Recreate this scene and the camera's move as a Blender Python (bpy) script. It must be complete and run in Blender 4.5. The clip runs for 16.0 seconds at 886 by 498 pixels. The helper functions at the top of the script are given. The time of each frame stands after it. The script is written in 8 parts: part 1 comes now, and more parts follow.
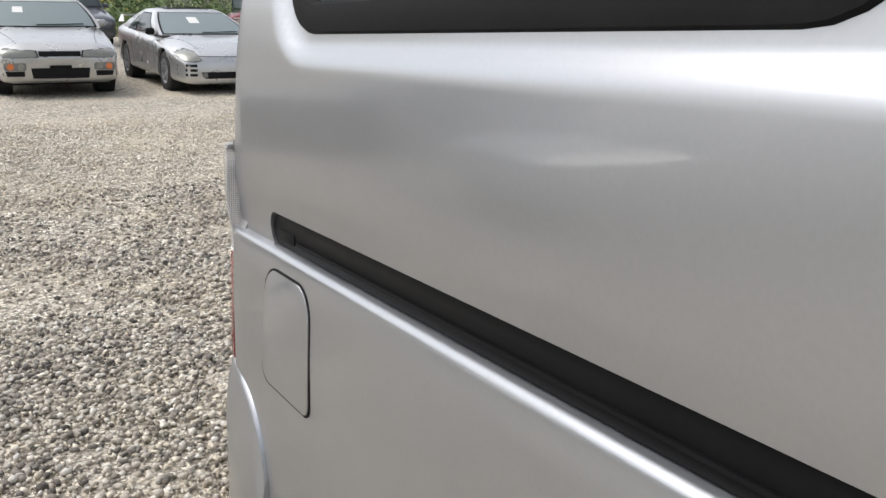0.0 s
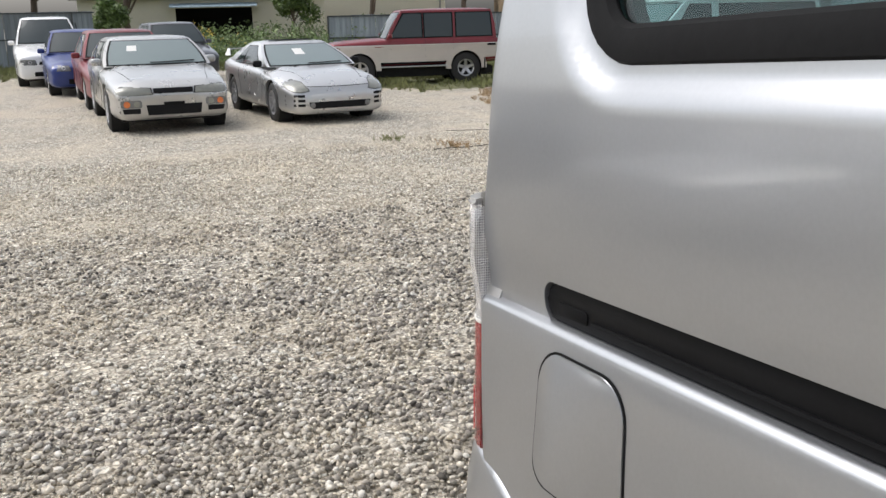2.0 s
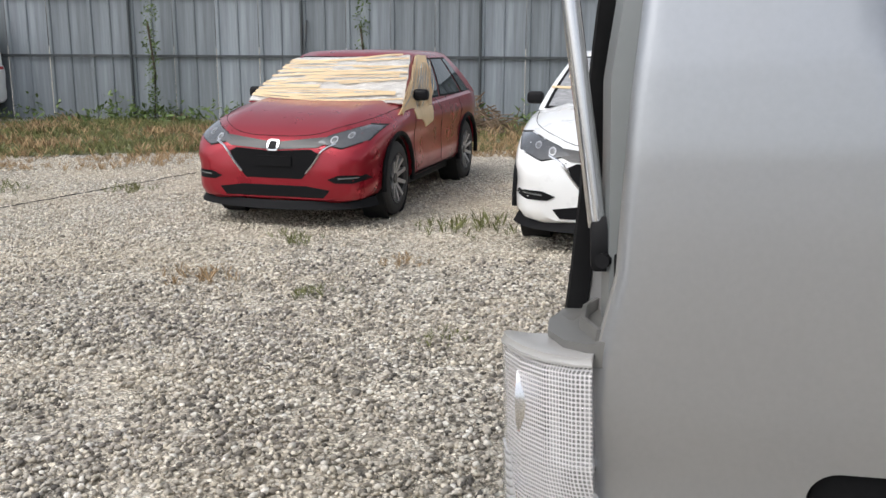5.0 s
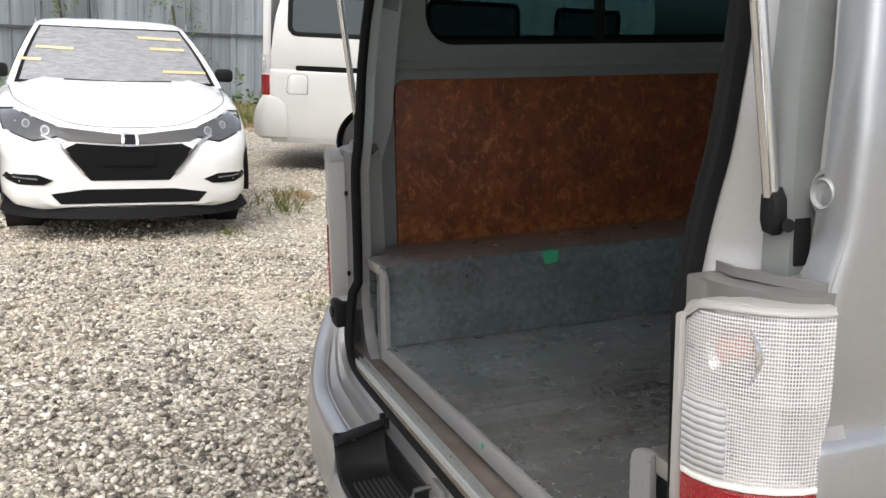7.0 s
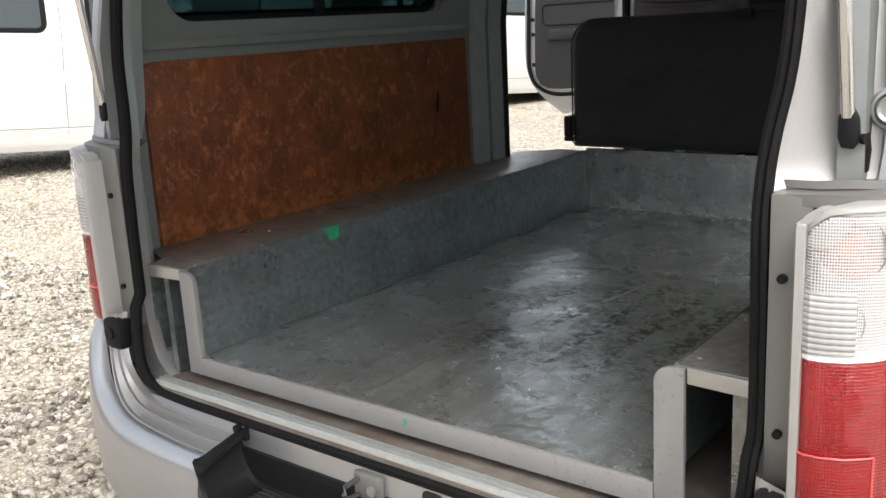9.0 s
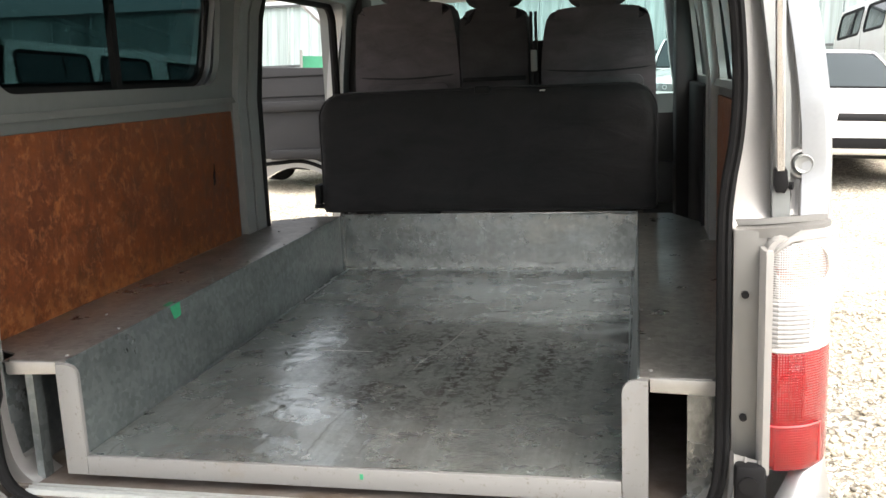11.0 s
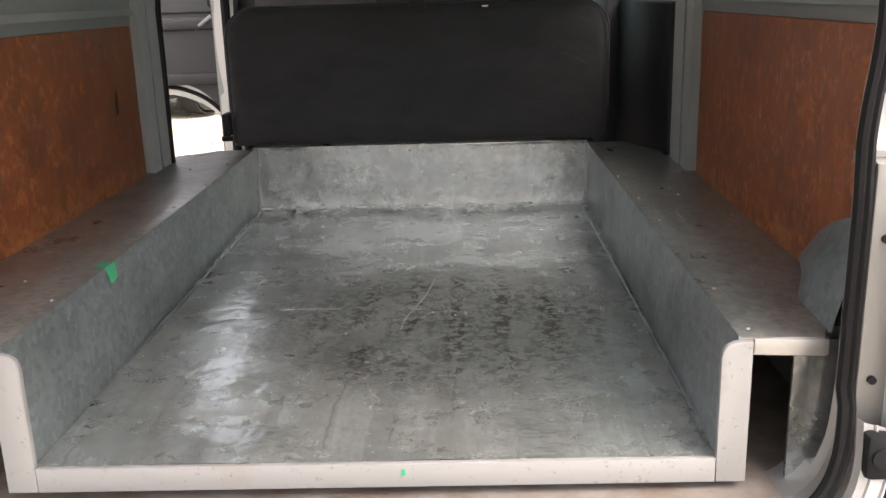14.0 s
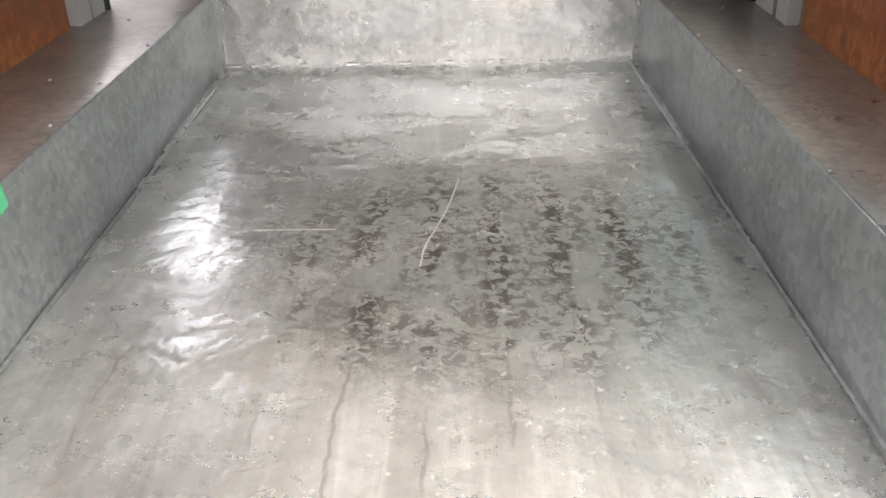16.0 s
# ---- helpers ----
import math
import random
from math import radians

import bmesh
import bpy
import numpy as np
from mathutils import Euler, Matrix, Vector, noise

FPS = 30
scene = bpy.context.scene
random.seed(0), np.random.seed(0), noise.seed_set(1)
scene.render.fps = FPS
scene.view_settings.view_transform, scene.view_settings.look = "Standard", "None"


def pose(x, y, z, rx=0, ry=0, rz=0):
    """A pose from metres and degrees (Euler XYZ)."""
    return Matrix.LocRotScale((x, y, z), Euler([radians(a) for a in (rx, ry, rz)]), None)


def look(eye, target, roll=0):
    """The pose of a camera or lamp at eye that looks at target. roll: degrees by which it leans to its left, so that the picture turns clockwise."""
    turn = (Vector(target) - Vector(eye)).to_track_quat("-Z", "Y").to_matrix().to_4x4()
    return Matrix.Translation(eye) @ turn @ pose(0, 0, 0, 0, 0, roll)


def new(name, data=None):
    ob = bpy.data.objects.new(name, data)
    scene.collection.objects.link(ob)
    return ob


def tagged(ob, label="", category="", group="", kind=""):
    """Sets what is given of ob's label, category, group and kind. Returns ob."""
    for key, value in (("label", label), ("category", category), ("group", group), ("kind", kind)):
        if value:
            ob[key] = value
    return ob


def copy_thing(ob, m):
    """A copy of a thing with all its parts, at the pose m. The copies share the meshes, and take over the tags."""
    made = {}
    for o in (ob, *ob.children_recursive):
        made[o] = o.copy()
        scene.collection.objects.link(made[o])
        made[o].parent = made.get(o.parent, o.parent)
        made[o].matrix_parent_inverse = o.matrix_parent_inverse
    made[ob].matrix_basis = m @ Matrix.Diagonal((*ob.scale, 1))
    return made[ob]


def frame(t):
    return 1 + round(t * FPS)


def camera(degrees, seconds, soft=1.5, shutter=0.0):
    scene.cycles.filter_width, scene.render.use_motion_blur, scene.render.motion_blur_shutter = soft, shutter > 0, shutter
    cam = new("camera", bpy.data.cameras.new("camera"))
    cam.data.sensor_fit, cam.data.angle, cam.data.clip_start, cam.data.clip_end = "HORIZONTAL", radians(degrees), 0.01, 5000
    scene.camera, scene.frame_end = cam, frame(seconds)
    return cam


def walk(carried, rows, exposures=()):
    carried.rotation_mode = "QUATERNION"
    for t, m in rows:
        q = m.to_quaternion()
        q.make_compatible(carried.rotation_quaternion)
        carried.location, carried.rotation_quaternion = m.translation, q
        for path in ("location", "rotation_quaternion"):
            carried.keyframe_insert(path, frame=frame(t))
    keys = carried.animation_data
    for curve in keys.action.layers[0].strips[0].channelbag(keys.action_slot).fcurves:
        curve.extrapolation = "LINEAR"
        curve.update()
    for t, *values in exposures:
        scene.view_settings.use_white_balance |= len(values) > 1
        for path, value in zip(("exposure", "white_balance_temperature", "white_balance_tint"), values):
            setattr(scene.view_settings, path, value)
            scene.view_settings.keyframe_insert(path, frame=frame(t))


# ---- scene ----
cam = camera(51.5, 16.0)
PATH = [
    (0, (1.457, 1.63, 1.506), (0.497, -0.042, 0.972), 1.4),
    (0.5, (1.558, 1.623, 1.512), (0.621, -0.062, 0.978), 0.7),
    (1, (1.618, 1.553, 1.499), (0.745, -0.168, 0.978), 0.5),
    (1.5, (1.58, 1.391, 1.509), (0.808, -0.389, 1.022), -1.1),
    (2, (1.586, 1.239, 1.506), (0.797, -0.532, 1.015), -1.4),
    (2.5, (1.714, 1.044, 1.535), (0.82, -0.672, 1.032), -2.0),
    (3, (1.761, 0.852, 1.543), (0.734, -0.79, 1.045), -1.9),
    (3.5, (1.64, 0.583, 1.525), (0.382, -0.895, 1.042), 0.2),
    (4, (1.627, 0.382, 1.51), (0.064, -0.78, 1.054), 0.5),
    (4.5, (1.699, 0.217, 1.515), (-0.089, -0.567, 1.08), 0.2),
    (5, (1.705, 0.081, 1.486), (-0.173, -0.456, 1.054), 0.3),
    (5.2, (1.682, 0.005, 1.493), (-0.22, -0.435, 1.06), 0.0),
    (7.3, (1.622, -0.743, 1.461), (-0.128, 0.11, 1.003), 3.5),
    (7.5, (1.589, -0.798, 1.45), (-0.11, 0.15, 0.988), 3.8),
    (8, (1.504, -1.035, 1.443), (-0.033, 0.158, 0.983), 3.0),
    (8.5, (1.412, -1.178, 1.428), (0.041, 0.199, 0.957), 1.5),
    (9, (1.193, -1.228, 1.42), (-0.008, 0.306, 0.967), 0.6),
    (9.5, (1.05, -1.293, 1.417), (0.049, 0.39, 1.009), 0.9),
    (10, (0.913, -1.472, 1.417), (0.151, 0.347, 1.081), 0.9),
    (10.2, (0.868, -1.535, 1.415), (0.189, 0.32, 1.099), 1.0),
    (12.3, (0.292, -1.696, 1.418), (0.14, 0.274, 1.109), -0.0),
    (12.5, (0.259, -1.704, 1.408), (0.133, 0.266, 1.088), 0.3),
    (13, (0.24, -1.637, 1.393), (0.138, 0.333, 1.058), 1.4),
    (13.5, (0.248, -1.478, 1.392), (0.106, 0.474, 0.979), 1.1),
    (14, (0.22, -1.358, 1.384), (0.176, 0.593, 0.943), 1.0),
    (14.5, (0.101, -1.203, 1.385), (0.09, 0.715, 0.819), 1.0),
    (15, (0.04, -1.061, 1.383), (0.108, 0.823, 0.714), 2.3),
    (15.5, (0.081, -0.863, 1.386), (0.086, 1.013, 0.693), 1.6),
    (16, (0.118, -0.732, 1.375), (0.12, 1.099, 0.572), 1.3),
]
EXPOSURE = [(0, 0.5, 6400, 10), (2.5, 0.5, 6400, 10), (5.2, 0.36, 6300, 10), (7.3, 0.8, 6550, 10), (8.5, 1.05, 6600, 10), (9.2, 1.4, 6650, 10), (10.2, 1.95, 6750, 10),
            (12.5, 1.83, 7100, 11), (13.3, 2.0, 7100, 14), (14.0, 2.42, 7100, 16), (14.6, 2.90, 7250, 18), (15.2, 3.24, 7450, 20), (16, 3.56, 7400, 21)]
walk(cam, [(t, look(eye, target, roll)) for t, eye, target, roll in PATH], EXPOSURE)

# ==== world and sun ====
SUN_EL, SUN_AZ = radians(55), radians(128)
world = bpy.data.worlds.new("overcast_sky")
scene.world = world
world.use_nodes = True
wn, wl = world.node_tree.nodes, world.node_tree.links
wn.clear()
sky = wn.new("ShaderNodeTexSky")
sky.sky_type, sky.sun_disc, sky.sun_elevation, sky.sun_rotation = "NISHITA", False, SUN_EL, SUN_AZ
sky.dust_density, sky.air_density = 4.0, 1.0
hsv = wn.new("ShaderNodeHueSaturation")
hsv.inputs["Saturation"].default_value = 0.34
bg = wn.new("ShaderNodeBackground")
bg.inputs["Strength"].default_value = 0.15
wout = wn.new("ShaderNodeOutputWorld")
wl.new(sky.outputs[0], hsv.inputs["Color"])
wl.new(hsv.outputs[0], bg.inputs["Color"])
wl.new(bg.outputs[0], wout.inputs["Surface"])
sun_data = bpy.data.lights.new("sun", "SUN")
sun_data.energy, sun_data.angle, sun_data.color = 0.6, radians(40), (1.0, 0.97, 0.93)
sun = new("sun", sun_data)
sun.matrix_world = look((0, 0, 30), (-math.sin(SUN_AZ) * math.cos(SUN_EL) * 30, -math.cos(SUN_AZ) * math.cos(SUN_EL) * 30, 30 - 30 * math.sin(SUN_EL)))


# ==== materials ====
class Nodes:
    """A small wrapper that builds one node material."""

    def __init__(self, name):
        self.mat = bpy.data.materials.new(name)
        self.mat.use_nodes = True
        self.t = self.mat.node_tree
        self.t.nodes.clear()
        self.out = self.add("ShaderNodeOutputMaterial")
        self.p = self.add("ShaderNodeBsdfPrincipled")
        self.t.links.new(self.p.outputs[0], self.out.inputs["Surface"])
        self.co = self.add("ShaderNodeTexCoord").outputs["Object"]

    def add(self, kind):
        return self.t.nodes.new(kind)

    def put(self, sock, value):
        if hasattr(value, "is_output"):
            self.t.links.new(value, sock)
        else:
            sock.default_value = value

    def noise(self, scale, detail=4, rough=0.55, stretch=None, distort=0.0):
        n = self.add("ShaderNodeTexNoise")
        n.inputs["Scale"].default_value, n.inputs["Detail"].default_value = scale, detail
        n.inputs["Roughness"].default_value, n.inputs["Distortion"].default_value = rough, distort
        self.put(n.inputs["Vector"], self.mapped(stretch) if stretch else self.co)
        return n.outputs["Fac"]

    def mapped(self, stretch):
        m = self.add("ShaderNodeMapping")
        m.inputs["Scale"].default_value = stretch
        self.put(m.inputs["Vector"], self.co)
        return m.outputs[0]

    def voronoi(self, scale, what="Distance", feature="F1", stretch=None, rand=1.0):
        n = self.add("ShaderNodeTexVoronoi")
        n.feature = feature
        n.inputs["Scale"].default_value, n.inputs["Randomness"].default_value = scale, rand
        self.put(n.inputs["Vector"], self.mapped(stretch) if stretch else self.co)
        return n.outputs[what]

    def ramp(self, fac, *stops):
        r = self.add("ShaderNodeValToRGB")
        els = r.color_ramp.elements
        while len(els) < len(stops):
            els.new(0.5)
        for e, (pos, col) in zip(els, stops):
            e.position = pos
            e.color = (col, col, col, 1) if isinstance(col, (int, float)) else (*col, 1)
        self.put(r.inputs[0], fac)
        return r.outputs[0]

    def mix(self, fac, a, b, mode="MIX"):
        m = self.add("ShaderNodeMix")
        m.data_type, m.blend_type = "RGBA", mode
        for sock, v in ((m.inputs[0], fac), (m.inputs[6], a), (m.inputs[7], b)):
            self.put(sock, (*v, 1) if isinstance(v, tuple) and len(v) == 3 else v)
        return m.outputs[2]

    def math(self, op, a, b=0.0):
        m = self.add("ShaderNodeMath")
        m.operation = op
        self.put(m.inputs[0], a)
        self.put(m.inputs[1], b)
        return m.outputs[0]

    def random(self):
        return self.add("ShaderNodeObjectInfo").outputs["Random"]

    def island(self):
        return self.add("ShaderNodeNewGeometry").outputs["Random Per Island"]

    def bump(self, height, strength=0.3, dist=0.01):
        b = self.add("ShaderNodeBump")
        b.inputs["Strength"].default_value, b.inputs["Distance"].default_value = strength, dist
        self.put(b.inputs["Height"], height)
        self.put(self.p.inputs["Normal"], b.outputs[0])
        return self

    def set(self, **kw):
        names = dict(color="Base Color", rough="Roughness", metal="Metallic", coat="Coat Weight", coat_rough="Coat Roughness", spec="Specular IOR Level",
                     trans="Transmission Weight", ior="IOR", alpha="Alpha", emit="Emission Color", emit_power="Emission Strength")
        for k, v in kw.items():
            self.put(self.p.inputs[names[k]], (*v, 1) if isinstance(v, tuple) and len(v) == 3 else v)
        return self


def paint(name, color, metal=0.0, rough=0.3, coat=0.8, dirt=0.12):
    """Car paint under clear coat, with faint dust and fine orange peel."""
    n = Nodes(name)
    dust = n.ramp(n.noise(3.0, 6, 0.65), (0.35, 0.0), (0.8, 1.0))
    fine = n.noise(160, 3)
    col = n.mix(n.math("MULTIPLY", dust, dirt), color, (0.34, 0.31, 0.27))
    n.set(color=n.mix(0.025, col, n.ramp(fine, (0.3, 0.1), (0.7, 0.9)), "OVERLAY"), metal=metal, coat=coat, coat_rough=0.06)
    n.set(rough=n.math("ADD", rough, n.math("MULTIPLY", dust, 0.12)))
    return n.bump(n.noise(4, 2), 0.012, 0.01).mat


def plain(name, color, rough=0.5, metal=0.0, grain=0.0, scale=60, bump=0.0, dist=0.002, coat=0.0, spec=0.5):
    n = Nodes(name)
    a = n.noise(scale, 5, 0.6)
    b = n.noise(scale * 0.12, 4, 0.6)
    dark = tuple(c * (1 - grain) for c in color)
    light = tuple(min(1, c * (1 + grain) + 0.02 * grain) for c in color)
    n.set(color=n.mix(n.math("ADD", n.math("MULTIPLY", a, 0.5), n.math("MULTIPLY", b, 0.5)), dark, light), metal=metal, coat=coat, spec=spec)
    n.set(rough=n.math("ADD", rough - 0.06, n.math("MULTIPLY", b, 0.14)))
    return n.bump(a, bump, dist).mat if bump else n.mat


def glass_dark(name, tint, rough=0.03, clear=0.35):
    n = Nodes(name)
    n.set(color=tint, rough=rough, spec=0.5, trans=clear, ior=1.45)
    return n.mat


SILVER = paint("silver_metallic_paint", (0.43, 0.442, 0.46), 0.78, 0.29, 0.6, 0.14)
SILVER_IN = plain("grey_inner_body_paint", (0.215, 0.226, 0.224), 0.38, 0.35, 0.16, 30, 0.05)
JAMB = paint("silver_jamb_paint", (0.44, 0.435, 0.43), 0.6, 0.36, 0.4, 0.3)
CAR_SILVER = paint("pale_silver_paint", (0.62, 0.62, 0.615), 0.7, 0.26, 0.8, 0.04)
CAR_SILVER_DULL = paint("dull_silver_paint", (0.52, 0.515, 0.50), 0.7, 0.26, 0.8, 0.06)
WHITE = paint("white_paint", (0.88, 0.88, 0.865), 0.0, 0.25, 0.8, 0.03)
WHITE_DIM = paint("aged_white_paint", (0.66, 0.66, 0.62), 0.0, 0.4, 0.5, 0.25)
RED = paint("metallic_red_paint", (0.34, 0.008, 0.022), 0.5, 0.26, 0.6, 0.03)
MAROON = paint("faded_maroon_paint", (0.19, 0.014, 0.022), 0.2, 0.35, 0.4, 0.06)
BLUE = paint("blue_paint", (0.010, 0.034, 0.19), 0.2, 0.3, 0.4, 0.04)
DARKGREY = paint("dark_grey_paint", (0.05, 0.055, 0.07), 0.3, 0.3, 0.8, 0.12)
CHAMPAGNE = paint("beige_lower_paint", (0.60, 0.55, 0.49), 0.2, 0.4, 0.5, 0.1)
RUBBER = plain("black_rubber", (0.009, 0.009, 0.0095), 0.6, 0.0, 0.3, 90, 0.12, spec=0.08)
TYRE = plain("dusty_tyre_rubber", (0.030, 0.029, 0.028), 0.8, 0.0, 0.45, 70, 0.3, 0.003)
BLACK = plain("black_plastic", (0.009, 0.009, 0.010), 0.52, 0.0, 0.3, 220, 0.15, 0.001, spec=0.14)
RAIL = plain("satin_black_rail", (0.005, 0.005, 0.0055), 0.42, 0.0, 0.3, 120, 0.05, spec=0.06)
GREYPLASTIC = plain("grey_plastic", (0.22, 0.22, 0.21), 0.5, 0.0, 0.2, 90, 0.08)
CHROME = plain("chrome", (0.75, 0.75, 0.76), 0.16, 1.0, 0.08, 40)
MIRRORED = plain("silvered_reflector", (0.80, 0.80, 0.80), 0.25, 0.5, 0.25, 30)
ALLOY = plain("alloy_rim", (0.55, 0.55, 0.56), 0.34, 0.8, 0.12, 40)
SILLMETAL = plain("dull_sill_aluminium", (0.54, 0.555, 0.535), 0.38, 0.7, 0.3, 90)
VANWHITE = paint("flat_white_paint", (0.62, 0.62, 0.60), 0.0, 0.35, 0.4, 0.15)
STEEL = plain("brushed_steel", (0.52, 0.52, 0.51), 0.36, 0.9, 0.15, 120)


def seat_cloth(name, color, creases):
    """Woven cloth with faint creases, their shade and a slight ridge sheen put into the colour."""
    n = Nodes(name)
    weave = n.noise(420, 2)
    fold = n.noise(5.5, 5, 0.6, (1.0, 1.0, 2.2), 0.6)
    lint = n.ramp(n.noise(90, 5, 0.8), (0.60, 0.0), (0.78, 1.0))
    col = n.mix(n.ramp(fold, (0.3, 0.0), (0.7, 1.0)), tuple(c * 0.72 for c in color), tuple(c * 1.3 for c in color))
    n.set(color=n.mix(n.math("MULTIPLY", lint, 0.25), col, tuple(c * 2.6 + 0.01 for c in color)), rough=0.88)
    return n.bump(n.math("ADD", n.math("MULTIPLY", fold, creases), n.math("MULTIPLY", weave, 0.06)), 0.7, 0.02).mat


FABRIC = seat_cloth("black_seat_fabric", (0.0155, 0.0150, 0.0172), 0.5)
FABRIC_MID = seat_cloth("dark_console_fabric", (0.034, 0.031, 0.034), 0.5)
FABRIC_GREY = seat_cloth("charcoal_seat_fabric", (0.072, 0.063, 0.069), 0.5)
TRIM = plain("dark_door_trim", (0.014, 0.014, 0.016), 0.6, 0.0, 0.3, 260, 0.3, 0.001)


def thin_glass(name, tint):
    """A thin tinted pane: what is behind it shows straight through, with a clear gloss on top."""
    mat = bpy.data.materials.new(name)
    mat.use_nodes = True
    tree = mat.node_tree
    tree.nodes.clear()
    out, mixed = tree.nodes.new("ShaderNodeOutputMaterial"), tree.nodes.new("ShaderNodeMixShader")
    clear, gloss, fres = tree.nodes.new("ShaderNodeBsdfTransparent"), tree.nodes.new("ShaderNodeBsdfGlossy"), tree.nodes.new("ShaderNodeMath")
    clear.inputs["Color"].default_value = (*tint, 1)
    gloss.inputs["Roughness"].default_value = 0.03
    facing, grow = tree.nodes.new("ShaderNodeLayerWeight"), tree.nodes.new("ShaderNodeMath")
    facing.inputs["Blend"].default_value = 0.5
    grow.operation, grow.inputs[1].default_value = "POWER", 5.0
    tree.links.new(facing.outputs["Facing"], grow.inputs[0])
    fres.operation, fres.inputs[1].default_value, fres.inputs[2].default_value = "MULTIPLY_ADD", 0.9, 0.04
    tree.links.new(grow.outputs[0], fres.inputs[0])
    tree.links.new(fres.outputs[0], mixed.inputs[0])
    tree.links.new(clear.outputs[0], mixed.inputs[1])
    tree.links.new(gloss.outputs[0], mixed.inputs[2])
    tree.links.new(mixed.outputs[0], out.inputs["Surface"])
    return mat


GLASS = thin_glass("tinted_glass", (0.48, 0.64, 0.64))
PRIVACYGLASS = thin_glass("dark_tinted_glass", (0.11, 0.17, 0.175))
CARGLASS = glass_dark("car_window_glass", (0.040, 0.052, 0.055), 0.02, 0.0)
# Windscreen glass with the sky's pale reflection put into its colour.
SKYGLASS = glass_dark("sky_toned_windscreen_glass", (0.20, 0.245, 0.245), 0.03, 0.0)


def lens(name, light, dark, clear, pitch, bars=False):
    """Moulded lamp plastic with rows of small prisms, part of it see-through."""
    n = Nodes(name)
    xyz = n.add("ShaderNodeSeparateXYZ")
    n.put(xyz.inputs[0], n.co)
    k = 2 * math.pi / pitch
    up = n.math("ADD", n.math("MULTIPLY", n.math("SINE", n.math("MULTIPLY", xyz.outputs[2], k)), 0.5), 0.5)
    round_ = n.math("ADD", n.math("ABSOLUTE", xyz.outputs[0]), xyz.outputs[1])
    side = n.math("ADD", n.math("MULTIPLY", n.math("SINE", n.math("MULTIPLY", round_, k * (0.45 if bars else 1))), 0.5), 0.5)
    total = n.math("MULTIPLY", up, n.math("ADD", 0.55, n.math("MULTIPLY", side, 0.45)) if bars else side)
    cell = n.ramp(total, (0.02, 0.0), (0.34, 1.0))
    col = n.mix(cell, dark, light)
    n.set(color=n.mix(0.25, col, n.noise(16, 4), "OVERLAY"), rough=0.08, coat=0.8, alpha=n.math("SUBTRACT", 1.0, n.math("MULTIPLY", cell, clear)))
    return n.bump(total, 0.6, 0.002).mat


LENS = lens("clear_ribbed_lamp_lens", (0.88, 0.865, 0.86), (0.68, 0.66, 0.655), 0.76, 0.0040)
LENS_BAR = lens("clear_barred_lamp_lens", (0.80, 0.80, 0.80), (0.22, 0.22, 0.22), 0.45, 0.0078, True)
REDRIB = lens("red_ribbed_lamp_lens", (0.46, 0.008, 0.012), (0.20, 0.004, 0.006), 0.30, 0.0046)
LAMPGREY = plain("headlamp_reflector", (0.20, 0.205, 0.205), 0.25, 0.3, 0.5, 30, coat=0.6)
LAMPCLEAR = plain("clouded_headlamp_glass", (0.27, 0.272, 0.235), 0.2, 0.2, 0.5, 25, coat=0.8)
AMBER = plain("amber_lamp", (0.75, 0.20, 0.05), 0.2, 0.0, 0.2, 40, coat=1.0)
REDLENS = plain("red_lamp_lens", (0.34, 0.005, 0.009), 0.12, 0.0, 0.25, 35, coat=1.0)
GLOSSRED = plain("red_beacon_lens", (0.42, 0.012, 0.016), 0.2, 0.0, 0.2, 20, coat=1.0)
STRIPE = plain("red_stripe_film", (0.48, 0.02, 0.03), 0.4, 0.0, 0.1, 20)
INK = plain("dark_blue_lettering", (0.03, 0.035, 0.07), 0.5, 0.0, 0.1, 20)
WELL = plain("wheel_well_black", (0.010, 0.010, 0.010), 0.9, 0.0, 0.3, 20)


